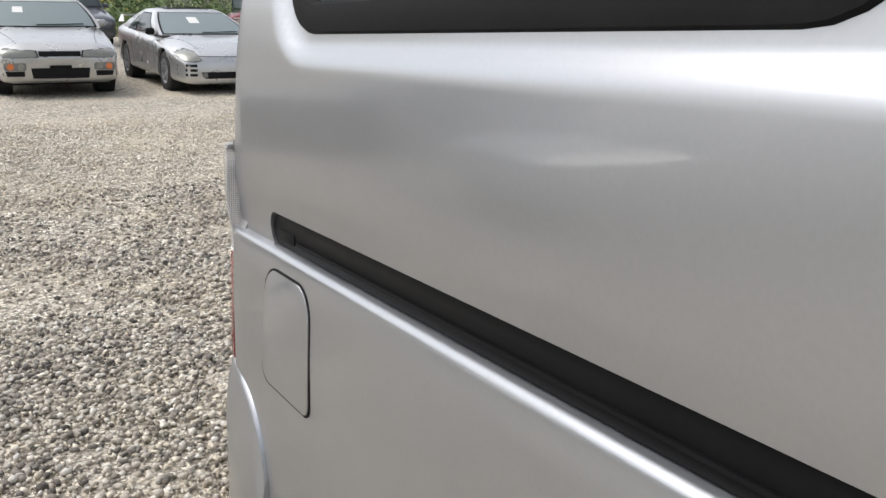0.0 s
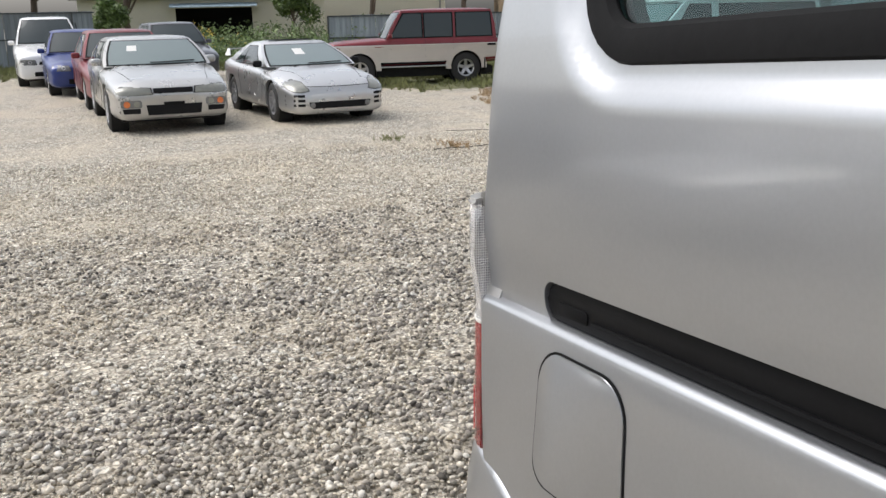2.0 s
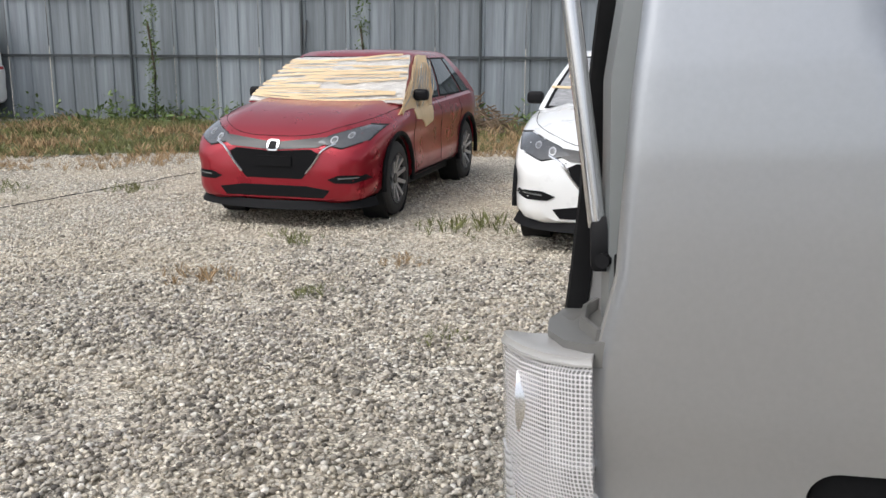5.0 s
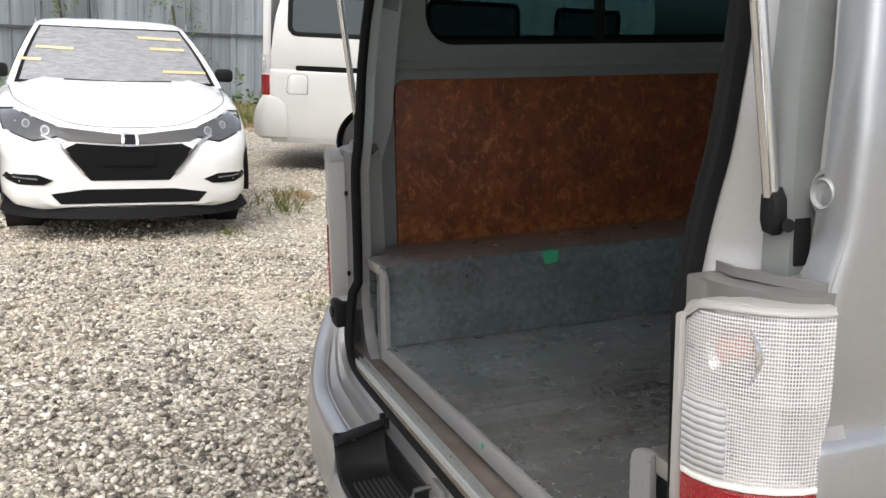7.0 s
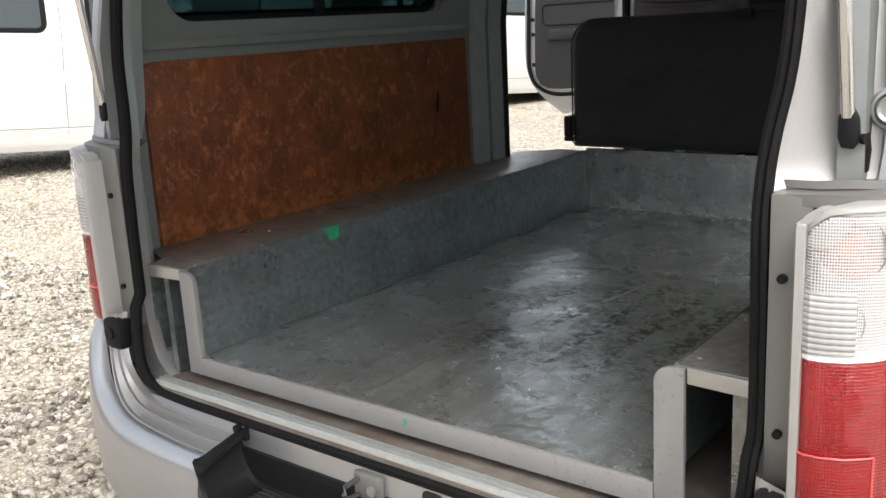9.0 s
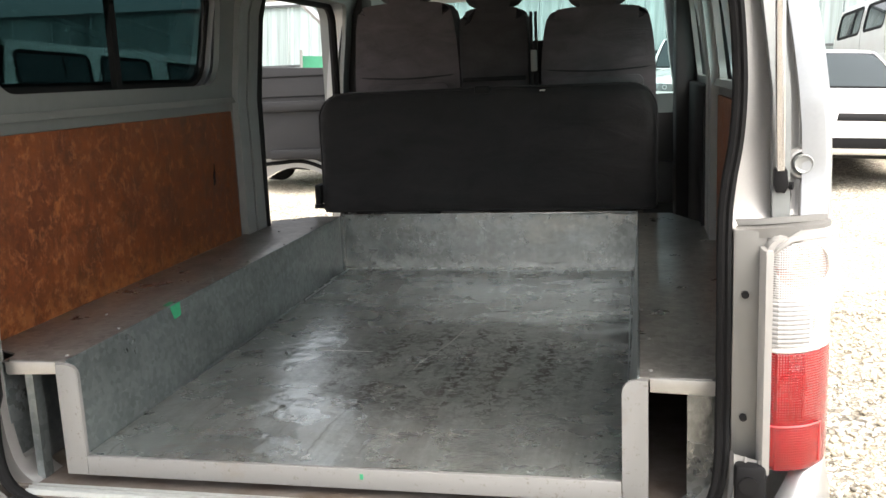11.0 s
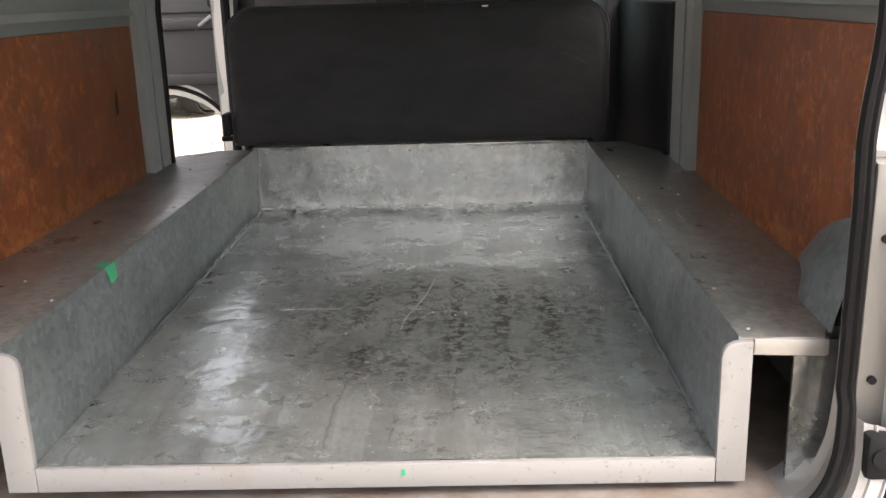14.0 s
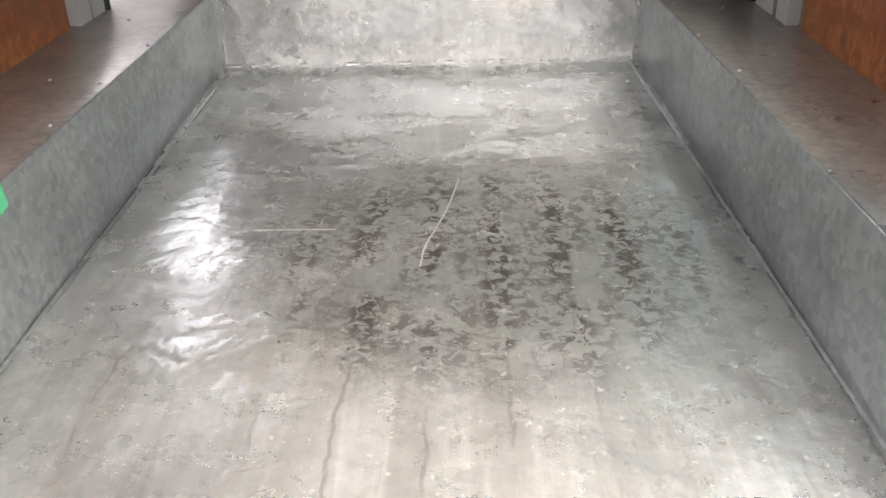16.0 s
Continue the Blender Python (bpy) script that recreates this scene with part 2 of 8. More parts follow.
def galvanised(name, base, stains=False, rough=(0.24, 0.44), metal=0.85, streak=(6, 0.5, 6), ripple=0.35):
    """Zinc sheet: mottled spangle, scuffs, water marks and, on the floor, dark worn spots."""
    n = Nodes(name)
    cells = n.voronoi(70, "Color")
    grey = n.add("ShaderNodeSeparateColor")
    n.put(grey.inputs[0], cells)
    spangle = n.math("ADD", n.math("MULTIPLY", grey.outputs[0], 0.10 if stains else 0.24), n.math("MULTIPLY", n.noise(6, 9, 0.72), 0.78))
    lo, hi = tuple(c * 0.66 for c in base), tuple(min(1, c * 1.35) for c in base)
    col = n.mix(n.ramp(spangle, (0.28, 0.0), (0.8, 1.0)), lo, hi)
    drag = n.ramp(n.noise(7, 7, 0.7, streak), (0.50, 0.0), (0.72, 1.0))
    col = n.mix(n.math("MULTIPLY", drag, 0.30), col, tuple(min(1, c * 1.6) for c in base))
    scr = n.ramp(n.noise(30, 3, 0.6, (9, 0.35, 9), 0.5), (0.70, 0.0), (0.73, 1.0))
    col = n.mix(n.math("MULTIPLY", scr, 0.35), col, (0.75, 0.76, 0.75))
    gloss = n.noise(5, 7, 0.7)
    r = n.ramp(gloss, (0.3, rough[0]), (0.75, rough[1]))
    if stains:
        xyz = n.add("ShaderNodeSeparateXYZ")
        n.put(xyz.inputs[0], n.co)
        dx = n.math("DIVIDE", n.math("SUBTRACT", xyz.outputs[0], 0.12), 0.46)
        dy = n.math("DIVIDE", n.math("SUBTRACT", xyz.outputs[1], 0.72), 0.46)
        far = n.math("SQRT", n.math("ADD", n.math("MULTIPLY", dx, dx), n.math("MULTIPLY", dy, dy)))
        near = n.ramp(far, (0.6, 1.0), (1.2, 0.0))
        green = n.ramp(n.noise(3.5, 7, 0.7), (0.35, 0.0), (0.62, 1.0))
        col = n.mix(n.math("MULTIPLY", n.math("MULTIPLY", green, near), 0.55), col, (0.20, 0.235, 0.215))
        sway = n.math("MULTIPLY", n.math("SUBTRACT", n.noise(6, 4, 0.6), 0.5), 0.05)
        wave = n.math("COSINE", n.math("MULTIPLY", n.math("ADD", n.math("SUBTRACT", xyz.outputs[0], 0.03), sway), 2 * math.pi / 0.107))
        column = n.ramp(wave, (0.05, 0.62), (0.75, 1.0))
        spots = n.ramp(n.noise(44, 6, 0.72, (1, 0.9, 1), 0.6), (0.48, 0.0), (0.54, 1.0))
        spots = n.math("MULTIPLY", n.math("MULTIPLY", spots, column), n.math("MULTIPLY", near, n.ramp(n.noise(7, 3, 0.6, (1.7, 0.6, 1)), (0.36, 0.0), (0.47, 1.0))))
        col = n.mix(n.math("MULTIPLY", spots, 0.95), col, n.mix(n.noise(9, 2), (0.034, 0.033, 0.032), (0.070, 0.048, 0.040)))
        vein = n.math("MULTIPLY", n.ramp(wave, (0.975, 0.0), (0.996, 1.0)), n.ramp(n.noise(8, 5, 0.7, (2, 0.5, 1)), (0.47, 0.0), (0.58, 1.0)))
        vein = n.math("MULTIPLY", vein, n.ramp(xyz.outputs[1], (0.45, 1.0), (0.95, 0.0)))
        col = n.mix(n.math("MULTIPLY", vein, 0.5), col, (0.16, 0.155, 0.145))
        lines = n.math("MULTIPLY", n.ramp(n.noise(12, 4, 0.6, (1.8, 0.12, 1), 0.25), (0.5, 0.0), (0.62, 1.0)), n.ramp(xyz.outputs[1], (0.35, 1.0), (0.75, 0.0)))
        col = n.mix(n.math("MULTIPLY", lines, 0.35), col, (0.30, 0.30, 0.285))
        film = n.ramp(n.noise(2.2, 5, 0.6), (0.4, 0.0), (0.7, 1.0))
        col = n.mix(n.math("MULTIPLY", film, 0.3), col, (0.33, 0.34, 0.325))
        flecks = n.ramp(n.noise(60, 3, 0.6), (0.655, 0.0), (0.70, 1.0))
        col = n.mix(n.math("MULTIPLY", flecks, 0.6), col, (0.75, 0.75, 0.72))
        r = n.math("ADD", r, n.math("MULTIPLY", n.math("MAXIMUM", spots, n.math("MULTIPLY", green, near)), 0.12))
    n.set(color=col, metal=metal, rough=r)
    relief = n.math("ADD", n.noise(9, 3, 0.5), n.math("MULTIPLY", n.noise(34, 4), 0.22))
    return n.bump(relief, ripple, 0.012).mat


# Side sheets: the floor's zinc, with the dim interior's reflection put into the colour.
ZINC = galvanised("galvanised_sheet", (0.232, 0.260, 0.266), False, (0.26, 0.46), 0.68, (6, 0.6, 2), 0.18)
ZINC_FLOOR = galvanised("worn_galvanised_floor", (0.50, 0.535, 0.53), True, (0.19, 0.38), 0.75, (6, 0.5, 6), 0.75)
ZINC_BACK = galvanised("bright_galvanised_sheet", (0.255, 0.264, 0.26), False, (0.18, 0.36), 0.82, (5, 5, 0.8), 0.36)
# Shelf tops: the brown cast puts the plywood's reflection into the zinc colour.
ZINC_TOP = galvanised("wood_toned_shelf_zinc", (0.285, 0.272, 0.258), False, (0.24, 0.44), 0.62, (6, 0.6, 6), 0.15)


def frame_paint():
    n = Nodes("chipped_pale_grey_paint")
    chips = n.ramp(n.noise(75, 6, 0.75), (0.60, 0.0), (0.64, 1.0))
    rust = n.ramp(n.noise(6, 6, 0.7), (0.56, 0.0), (0.72, 1.0))
    col = n.mix(n.math("MULTIPLY", rust, 0.35), (0.25, 0.247, 0.243), (0.18, 0.115, 0.06))
    n.set(color=n.mix(n.math("MULTIPLY", chips, 0.5), col, (0.10, 0.07, 0.05)), rough=0.5)
    return n.bump(n.noise(60, 3), 0.2, 0.001).mat


def plywood():
    n = Nodes("varnished_red_plywood")
    grain = n.noise(5, 8, 0.75, (1, 2.4, 0.8), 0.3)
    blot = n.noise(14, 10, 0.85)
    col = n.mix(n.ramp(grain, (0.3, 0.0), (0.7, 1.0)), (0.066, 0.0165, 0.0078), (0.155, 0.041, 0.0125))
    col = n.mix(n.ramp(blot, (0.44, 0.0), (0.66, 1.0)), col, (0.225, 0.064, 0.018))
    worn = n.ramp(n.noise(30, 10, 0.85, (1, 1.1, 0.9)), (0.53, 0.0), (0.60, 1.0))
    col = n.mix(n.math("MULTIPLY", worn, 0.5), col, (0.44, 0.16, 0.045))
    scr = n.ramp(n.noise(14, 7, 0.75, (1, 10, 0.8), 0.7), (0.63, 0.0), (0.655, 1.0))
    col = n.mix(n.math("MULTIPLY", scr, 0.55), col, (0.46, 0.23, 0.10))
    cross = n.ramp(n.noise(16, 4, 0.7, (1, 1.2, 10), 0.6), (0.69, 0.0), (0.71, 1.0))
    col = n.mix(n.math("MULTIPLY", cross, 0.4), col, (0.44, 0.22, 0.10))
    dark = n.ramp(n.noise(5, 8, 0.75), (0.56, 0.0), (0.66, 1.0))
    col = n.mix(n.math("MULTIPLY", dark, 0.5), col, (0.026, 0.009, 0.005))
    xyz = n.add("ShaderNodeSeparateXYZ")
    n.put(xyz.inputs[0], n.co)
    low = n.math("MULTIPLY", n.ramp(xyz.outputs[2], (0.95, 1.0), (1.0, 0.0)), n.ramp(n.noise(26, 6, 0.7), (0.46, 0.0), (0.54, 1.0)))
    col = n.mix(n.math("MULTIPLY", low, 0.35), col, (0.40, 0.165, 0.055))
    n.set(color=col, rough=n.ramp(blot, (0.3, 0.34), (0.7, 0.6)))
    return n.bump(n.math("ADD", grain, n.math("ADD", worn, scr)), 0.3, 0.002).mat


FRAMEPAINT, PLY = frame_paint(), plywood()


def rusty_floor():
    n = Nodes("rust_stained_floor_paint")
    col = n.mix(n.ramp(n.noise(9, 8, 0.7), (0.35, 0.0), (0.7, 1.0)), (0.21, 0.19, 0.175), (0.11, 0.075, 0.05))
    n.set(color=col, rough=0.55)
    return n.bump(n.noise(50, 4), 0.2, 0.001).mat


RUSTFLOOR = rusty_floor()


def gravel_ground():
    """Sand and fine stones between the loose gravel, far stones as relief."""
    n = Nodes("gravel_ground")

    def layer(scale):
        sep = n.add("ShaderNodeSeparateColor")
        n.put(sep.inputs[0], n.voronoi(scale, "Color"))
        stone = n.ramp(sep.outputs[0], (0.0, (0.17, 0.15, 0.12)), (0.30, (0.52, 0.465, 0.375)), (0.65, (0.83, 0.755, 0.62)), (1.0, (0.97, 0.93, 0.82)))
        # Shadow in the gaps between stones, put into the colour.
        gap = n.ramp(n.voronoi(scale, "Distance", "DISTANCE_TO_EDGE"), (0.0, 0.0), (0.16, 1.0))
        return n.mix(gap, (0.105, 0.09, 0.07), stone)

    col = n.mix(n.ramp(n.noise(3.0, 4), (0.42, 0.0), (0.58, 1.0)), layer(28), layer(55))
    fleck = n.ramp(n.noise(17, 8, 0.85), (0.56, 0.0), (0.66, 1.0))
    col = n.mix(n.math("MULTIPLY", fleck, 0.72), col, (0.17, 0.145, 0.115))
    glint = n.ramp(n.noise(13, 8, 0.85), (0.58, 0.0), (0.68, 1.0))
    col = n.mix(n.math("MULTIPLY", glint, 0.75), col, (0.95, 0.89, 0.78))
    sand = n.ramp(n.noise(0.7, 6, 0.65), (0.44, 0.0), (0.62, 1.0))
    fine = n.mix(n.noise(150, 3), (0.46, 0.39, 0.285), (0.82, 0.715, 0.55))
    col = n.mix(n.math("MULTIPLY", sand, 0.48), col, fine)
    damp = n.ramp(n.noise(0.30, 4), (0.52, 0.0), (0.68, 1.0))
    col = n.mix(n.math("MULTIPLY", damp, 0.15), col, (0.19, 0.175, 0.15))
    n.set(color=col, rough=0.88)
    return n.bump(n.math("ADD", n.voronoi(28, "Distance"), n.math("MULTIPLY", n.noise(90, 3), 0.3)), 0.9, 0.03).mat


def stone_mat(name, warm=0.0):
    n = Nodes(name)
    col = n.ramp(n.island(), (0.0, (0.055, 0.050, 0.044)), (0.22, (0.16, 0.146, 0.126)), (0.5, (0.385, 0.352, 0.298)), (0.76, (0.585, 0.535, 0.455)), (1.0, (0.82, 0.79, 0.72)))
    patch = n.ramp(n.noise(0.7, 4), (0.4, 0.0), (0.68, 1.0))
    col = n.mix(n.math("MULTIPLY", patch, 0.35), col, (0.54, 0.475, 0.37))
    if warm:
        col = n.mix(0.36, col, (0.97, 0.86, 0.68))
    else:
        damp = n.ramp(n.noise(1.1, 5, 0.6, (1, 1, 1), 0.6), (0.46, 0.0), (0.62, 1.0))
        col = n.mix(n.math("MULTIPLY", damp, 0.36), col, (0.17, 0.145, 0.135))
    n.set(color=n.mix(0.3, col, n.noise(70, 4), "OVERLAY"), rough=0.85)
    return n.bump(n.noise(110, 3), 0.3, 0.002).mat


GRAVEL, STONE, CHIP = gravel_ground(), stone_mat("grey_gravel_stones"), stone_mat("tan_stone_chips", 1.0)


# ==== mesh helpers ====
def mesh(name, verts, faces, mats, smooth=30):
    me = bpy.data.meshes.new(name)
    me.from_pydata([tuple(v) for v in verts], [], faces)
    for m in mats if isinstance(mats, (list, tuple)) else [mats]:
        me.materials.append(m)
    if smooth:
        me.shade_smooth()
        me.set_sharp_from_angle(angle=radians(smooth))
    return me


def part(name, bm, material, parent, label="", smooth=30):
    """One mesh object out of a bmesh, or out of (verts, faces), under a thing or a part."""
    if isinstance(bm, bmesh.types.BMesh):
        me = bpy.data.meshes.new(name)
        bmesh.ops.recalc_face_normals(bm, faces=bm.faces)
        bm.to_mesh(me)
        bm.free()
        me.materials.append(material)
        if smooth:
            me.shade_smooth()
            me.set_sharp_from_angle(angle=radians(smooth))
    elif isinstance(bm, bpy.types.Mesh):
        me = bm
        if material and not me.materials:
            me.materials.append(material)
    else:
        me = mesh(name, *bm, material, smooth)
    ob = new(name, me)
    ob.parent = parent
    if label:
        tagged(ob, label)
    return ob


def thing(name, m, label, category, group="", kind=""):
    ob = new(name)
    ob.empty_display_size = 0.1
    ob.matrix_basis = m
    return tagged(ob, label, category, group, kind)


def box(x0, x1, y0, y1, z0, z1, bevel=0.0, seg=2, bm=None):
    bm = bm or bmesh.new()
    r = bmesh.ops.create_cube(bm, size=1, matrix=Matrix.Translation(((x0 + x1) / 2, (y0 + y1) / 2, (z0 + z1) / 2)) @ Matrix.Diagonal((abs(x1 - x0), abs(y1 - y0), abs(z1 - z0), 1)))
    if bevel:
        es = list({e for v in r["verts"] for e in v.link_edges})
        bmesh.ops.bevel(bm, geom=es, offset=bevel, segments=seg, profile=0.5, affect="EDGES")
    return bm


def cyl(a, b, r, n=12, r2=None, bm=None, caps=True):
    bm = bm or bmesh.new()
    a, b = Vector(a), Vector(b)
    d = b - a
    m = Matrix.Translation((a + b) / 2) @ d.to_track_quat("Z", "Y").to_matrix().to_4x4()
    bmesh.ops.create_cone(bm, segments=n, radius1=r, radius2=r if r2 is None else r2, depth=d.length, cap_ends=caps, matrix=m)
    return bm


def prism(outline, axis, a, b, bevel=0.0, seg=2, bm=None):
    """A closed outline of (u, v) pushed from a to b along an axis. x: (y, z); y: (x, z); z: (x, y)."""
    bm = bm or bmesh.new()
    lay = {"x": lambda u, v, w: (w, u, v), "y": lambda u, v, w: (u, w, v), "z": lambda u, v, w: (u, v, w)}[axis]
    lo = [bm.verts.new(lay(u, v, a)) for u, v in outline]
    hi = [bm.verts.new(lay(u, v, b)) for u, v in outline]
    f1, f2 = bm.faces.new(lo), bm.faces.new(hi[::-1])
    n = len(lo)
    for i in range(n):
        bm.faces.new((lo[i], hi[i], hi[(i + 1) % n], lo[(i + 1) % n]))
    if bevel:
        bmesh.ops.bevel(bm, geom=list(f1.edges) + list(f2.edges), offset=bevel, segments=seg, profile=0.5, affect="EDGES")
    return bm


def rounded(u0, u1, v0, v1, r, n=5):
    """A rounded rectangle's outline; r may be one radius or four (from the lower left corner, anticlockwise)."""
    rs = r if isinstance(r, (list, tuple)) else [r] * 4
    pts = []
    for (cu, cv, su, sv, a0), q in zip(((u0, v0, 1, 1, 180), (u1, v0, -1, 1, 270), (u1, v1, -1, -1, 0), (u0, v1, 1, -1, 90)), rs):
        for i in range(n + 1):
            a = radians(a0 + 90 * i / n)
            pts.append((cu + su * q + q * math.cos(a), cv + sv * q + q * math.sin(a)))
    return pts


def arc(cu, cv, r, a0, a1, n=8):
    return [(cu + r * math.cos(radians(a0 + (a1 - a0) * i / n)), cv + r * math.sin(radians(a0 + (a1 - a0) * i / n))) for i in range(n + 1)]


def smooth_line(pts, per=6):
    """Catmull-Rom through points of any dimension."""
    p = np.array(pts, float)
    p = np.vstack([2 * p[0] - p[1], p, 2 * p[-1] - p[-2]])
    out = []
    for i in range(1, len(p) - 2):
        for t in np.arange(per) / per:
            a, b, c, d = p[i - 1 : i + 3]
            out.append(0.5 * (2 * b + (c - a) * t + (2 * a - 5 * b + 4 * c - d) * t**2 + (3 * b - a - 3 * c + d) * t**3))
    out.append(p[-2])
    return np.array(out)


def sweep(path, section, closed=False, up=(0, 0, 1), caps=True):
    """A section of (side, up) pairs pushed along a path. Returns verts and faces."""
    path = [Vector(p) for p in path]
    n, k = len(path), len(section)
    verts, faces = [], []
    for i, p in enumerate(path):
        a = path[(i - 1) % n] if closed or i else p
        b = path[(i + 1) % n] if closed or i < n - 1 else p
        t = (b - a).normalized()
        s = t.cross(Vector(up))
        s = s.normalized() if s.length > 1e-6 else Vector((1, 0, 0))
        w = s.cross(t).normalized()
        verts += [p + s * u + w * v for u, v in section]
    for i in range(n if closed else n - 1):
        for j in range(k):
            a, b = i * k, ((i + 1) % n) * k
            faces.append((a + j, a + (j + 1) % k, b + (j + 1) % k, b + j))
    if not closed and caps:
        faces += [tuple(range(k))[::-1], tuple(range((n - 1) * k, n * k))]
    return verts, faces


def ring(r, n=10, flat=1.0):
    return [(r * math.cos(2 * math.pi * i / n), r * flat * math.sin(2 * math.pi * i / n)) for i in range(n)]


def grid(rows, cap=True, close=False):
    """A surface through rows of points, each of the same length; cap fills the first and last rows."""
    n, k = len(rows), len(rows[0])
    verts = [tuple(p) for row in rows for p in row]
    faces = []
    for i in range(n - 1):
        for j in range(k if close else k - 1):
            faces.append((i * k + j, i * k + (j + 1) % k, (i + 1) * k + (j + 1) % k, (i + 1) * k + j))
    if cap:
        faces += [tuple(range(k))[::-1], tuple(range((n - 1) * k, n * k))]
    return verts, faces


def lathe(profile, axis_at, n=24):
    """Turn a profile of (along, radius) round the x axis at axis_at."""
    cx, cy, cz = axis_at
    rows = []
    for i in range(n):
        a = 2 * math.pi * i / n
        rows.append([(cx + u, cy + r * math.cos(a), cz + r * math.sin(a)) for u, r in profile])
    rows.append(rows[0])
    verts, faces = grid(rows[:-1], cap=False)
    k = len(profile)
    faces += [((n - 1) * k + j, (n - 1) * k + j + 1, j + 1, j) for j in range(k - 1)]
    return verts, faces


def carve(me, cutters):
    """The mesh with each cutter (a bmesh) taken away from it."""
    ob = new("carved", me)
    tools = []
    for bm in cutters:
        bmesh.ops.recalc_face_normals(bm, faces=bm.faces)
        cm = bpy.data.meshes.new("cutter")
        bm.to_mesh(cm)
        bm.free()
        for m in me.materials:
            cm.materials.append(m)
        c = new("cutter", cm)
        tools.append(c)
        mod = ob.modifiers.new("cut", "BOOLEAN")
        mod.operation, mod.solver, mod.object = "DIFFERENCE", "EXACT", c
    done = bpy.data.meshes.new_from_object(ob.evaluated_get(bpy.context.evaluated_depsgraph_get()))
    for o in (ob, *tools):
        bpy.data.objects.remove(o)
    done.set_sharp_from_angle(angle=radians(32))
    return done


def solid(verts, faces, mats, smooth=32):
    """A closed mesh with outward normals."""
    bm = bmesh.new()
    vs = [bm.verts.new(v) for v in verts]
    for f in faces:
        try:
            bm.faces.new([vs[i] for i in f])
        except ValueError:
            pass
    bmesh.ops.remove_doubles(bm, verts=bm.verts, dist=1e-5)
    bmesh.ops.recalc_face_normals(bm, faces=bm.faces)
    me = bpy.data.meshes.new("solid")
    bm.to_mesh(me)
    bm.free()
    for m in mats if isinstance(mats, (list, tuple)) else [mats]:
        me.materials.append(m)
    me.shade_smooth()
    me.set_sharp_from_angle(angle=radians(smooth))
    return me

# ==== ground ====
def height(x, y):
    """The yard is level behind the van and rises gently ahead of it and to its right."""
    ahead = np.clip(y - 0.35 * np.maximum(0, -x - 1.5), 0, 40)
    side = np.clip(x + 0.3, 0, 12) * np.clip((y + 2.0) / 2.0, 0, 1)
    return 0.0505 * ahead + 0.030 * np.clip(ahead - 6, 0, 20) * np.clip(x + 1, 0, 1) + 0.044 * side


def spaced(limits):
    """Coordinates in even steps within each of (from, to, step)."""
    out = []
    for a, b, s in limits:
        out += list(np.arange(a, b - 1e-6, s))
    return np.array(out + [limits[-1][1]])


gx = spaced([(-600, -60, 60), (-60, -16, 4), (-16, -8, 0.5), (-8, 4, 0.12), (4, 14, 0.5), (14, 60, 4), (60, 600, 60)])
gy = spaced([(-600, -60, 60), (-60, -20, 4), (-20, -9, 0.5), (-9, 4, 0.12), (4, 20, 0.5), (20, 60, 4), (60, 600, 60)])
GX, GY = np.meshgrid(gx, gy, indexing="ij")
GZ = height(GX, GY)
near = ((GX > -9) & (GX < 5) & (GY > -10) & (GY < 5)).astype(float)
GZ = GZ + near * np.random.normal(0, 0.006, GZ.shape) - 0.012 * near
ni, nj = GZ.shape
gv = np.stack([GX, GY, GZ], -1).reshape(-1, 3)
ii, jj = np.meshgrid(np.arange(ni - 1), np.arange(nj - 1), indexing="ij")
gf = np.stack([ii * nj + jj, (ii + 1) * nj + jj, (ii + 1) * nj + jj + 1, ii * nj + jj + 1], -1).reshape(-1, 4)
ground = new("ground", mesh("ground", gv.tolist(), gf.tolist(), GRAVEL, 60))
tagged(ground, "pale grey gravel yard with sandy patches", "ground", kind="structure")


def scatter(name, base_v, base_f, places, sizes, material, tilt=0.6, flat=(1, 1, 1), sink=0.3):
    """Many copies of a few base shapes, turned at random, in one mesh."""
    rng = np.random.default_rng(len(places))
    n, k = len(places), len(base_v[0])
    which = rng.integers(0, len(base_v), n)
    v = np.array(base_v)[which] * sizes[:, None, None] * np.array(flat)
    a, b = rng.uniform(0, 2 * np.pi, n), rng.normal(0, tilt, n)
    ca, sa, cb, sb = np.cos(a)[:, None], np.sin(a)[:, None], np.cos(b)[:, None], np.sin(b)[:, None]
    x, y, z = v[..., 0], v[..., 1], v[..., 2]
    y, z = cb * y - sb * z, sb * y + cb * z
    x, y = ca * x - sa * y, sa * x + ca * y
    v = np.stack([x, y, z], -1) + places[:, None, :]
    v[..., 2] += (sizes * (0.5 - sink))[:, None] * flat[2]
    faces = (np.array(base_f)[None] + (np.arange(n) * k)[:, None, None]).reshape(-1, len(base_f[0]))
    me = bpy.data.meshes.new(name)
    me.vertices.add(n * k)
    me.vertices.foreach_set("co", v.reshape(-1).astype(np.float32))
    m = faces.shape[1]
    me.loops.add(len(faces) * m)
    me.loops.foreach_set("vertex_index", faces.reshape(-1).astype(np.int32))
    me.polygons.add(len(faces))
    me.polygons.foreach_set("loop_start", (np.arange(len(faces)) * m).astype(np.int32))
    me.update(calc_edges=True)
    me.materials.append(material)
    return new(name, me)


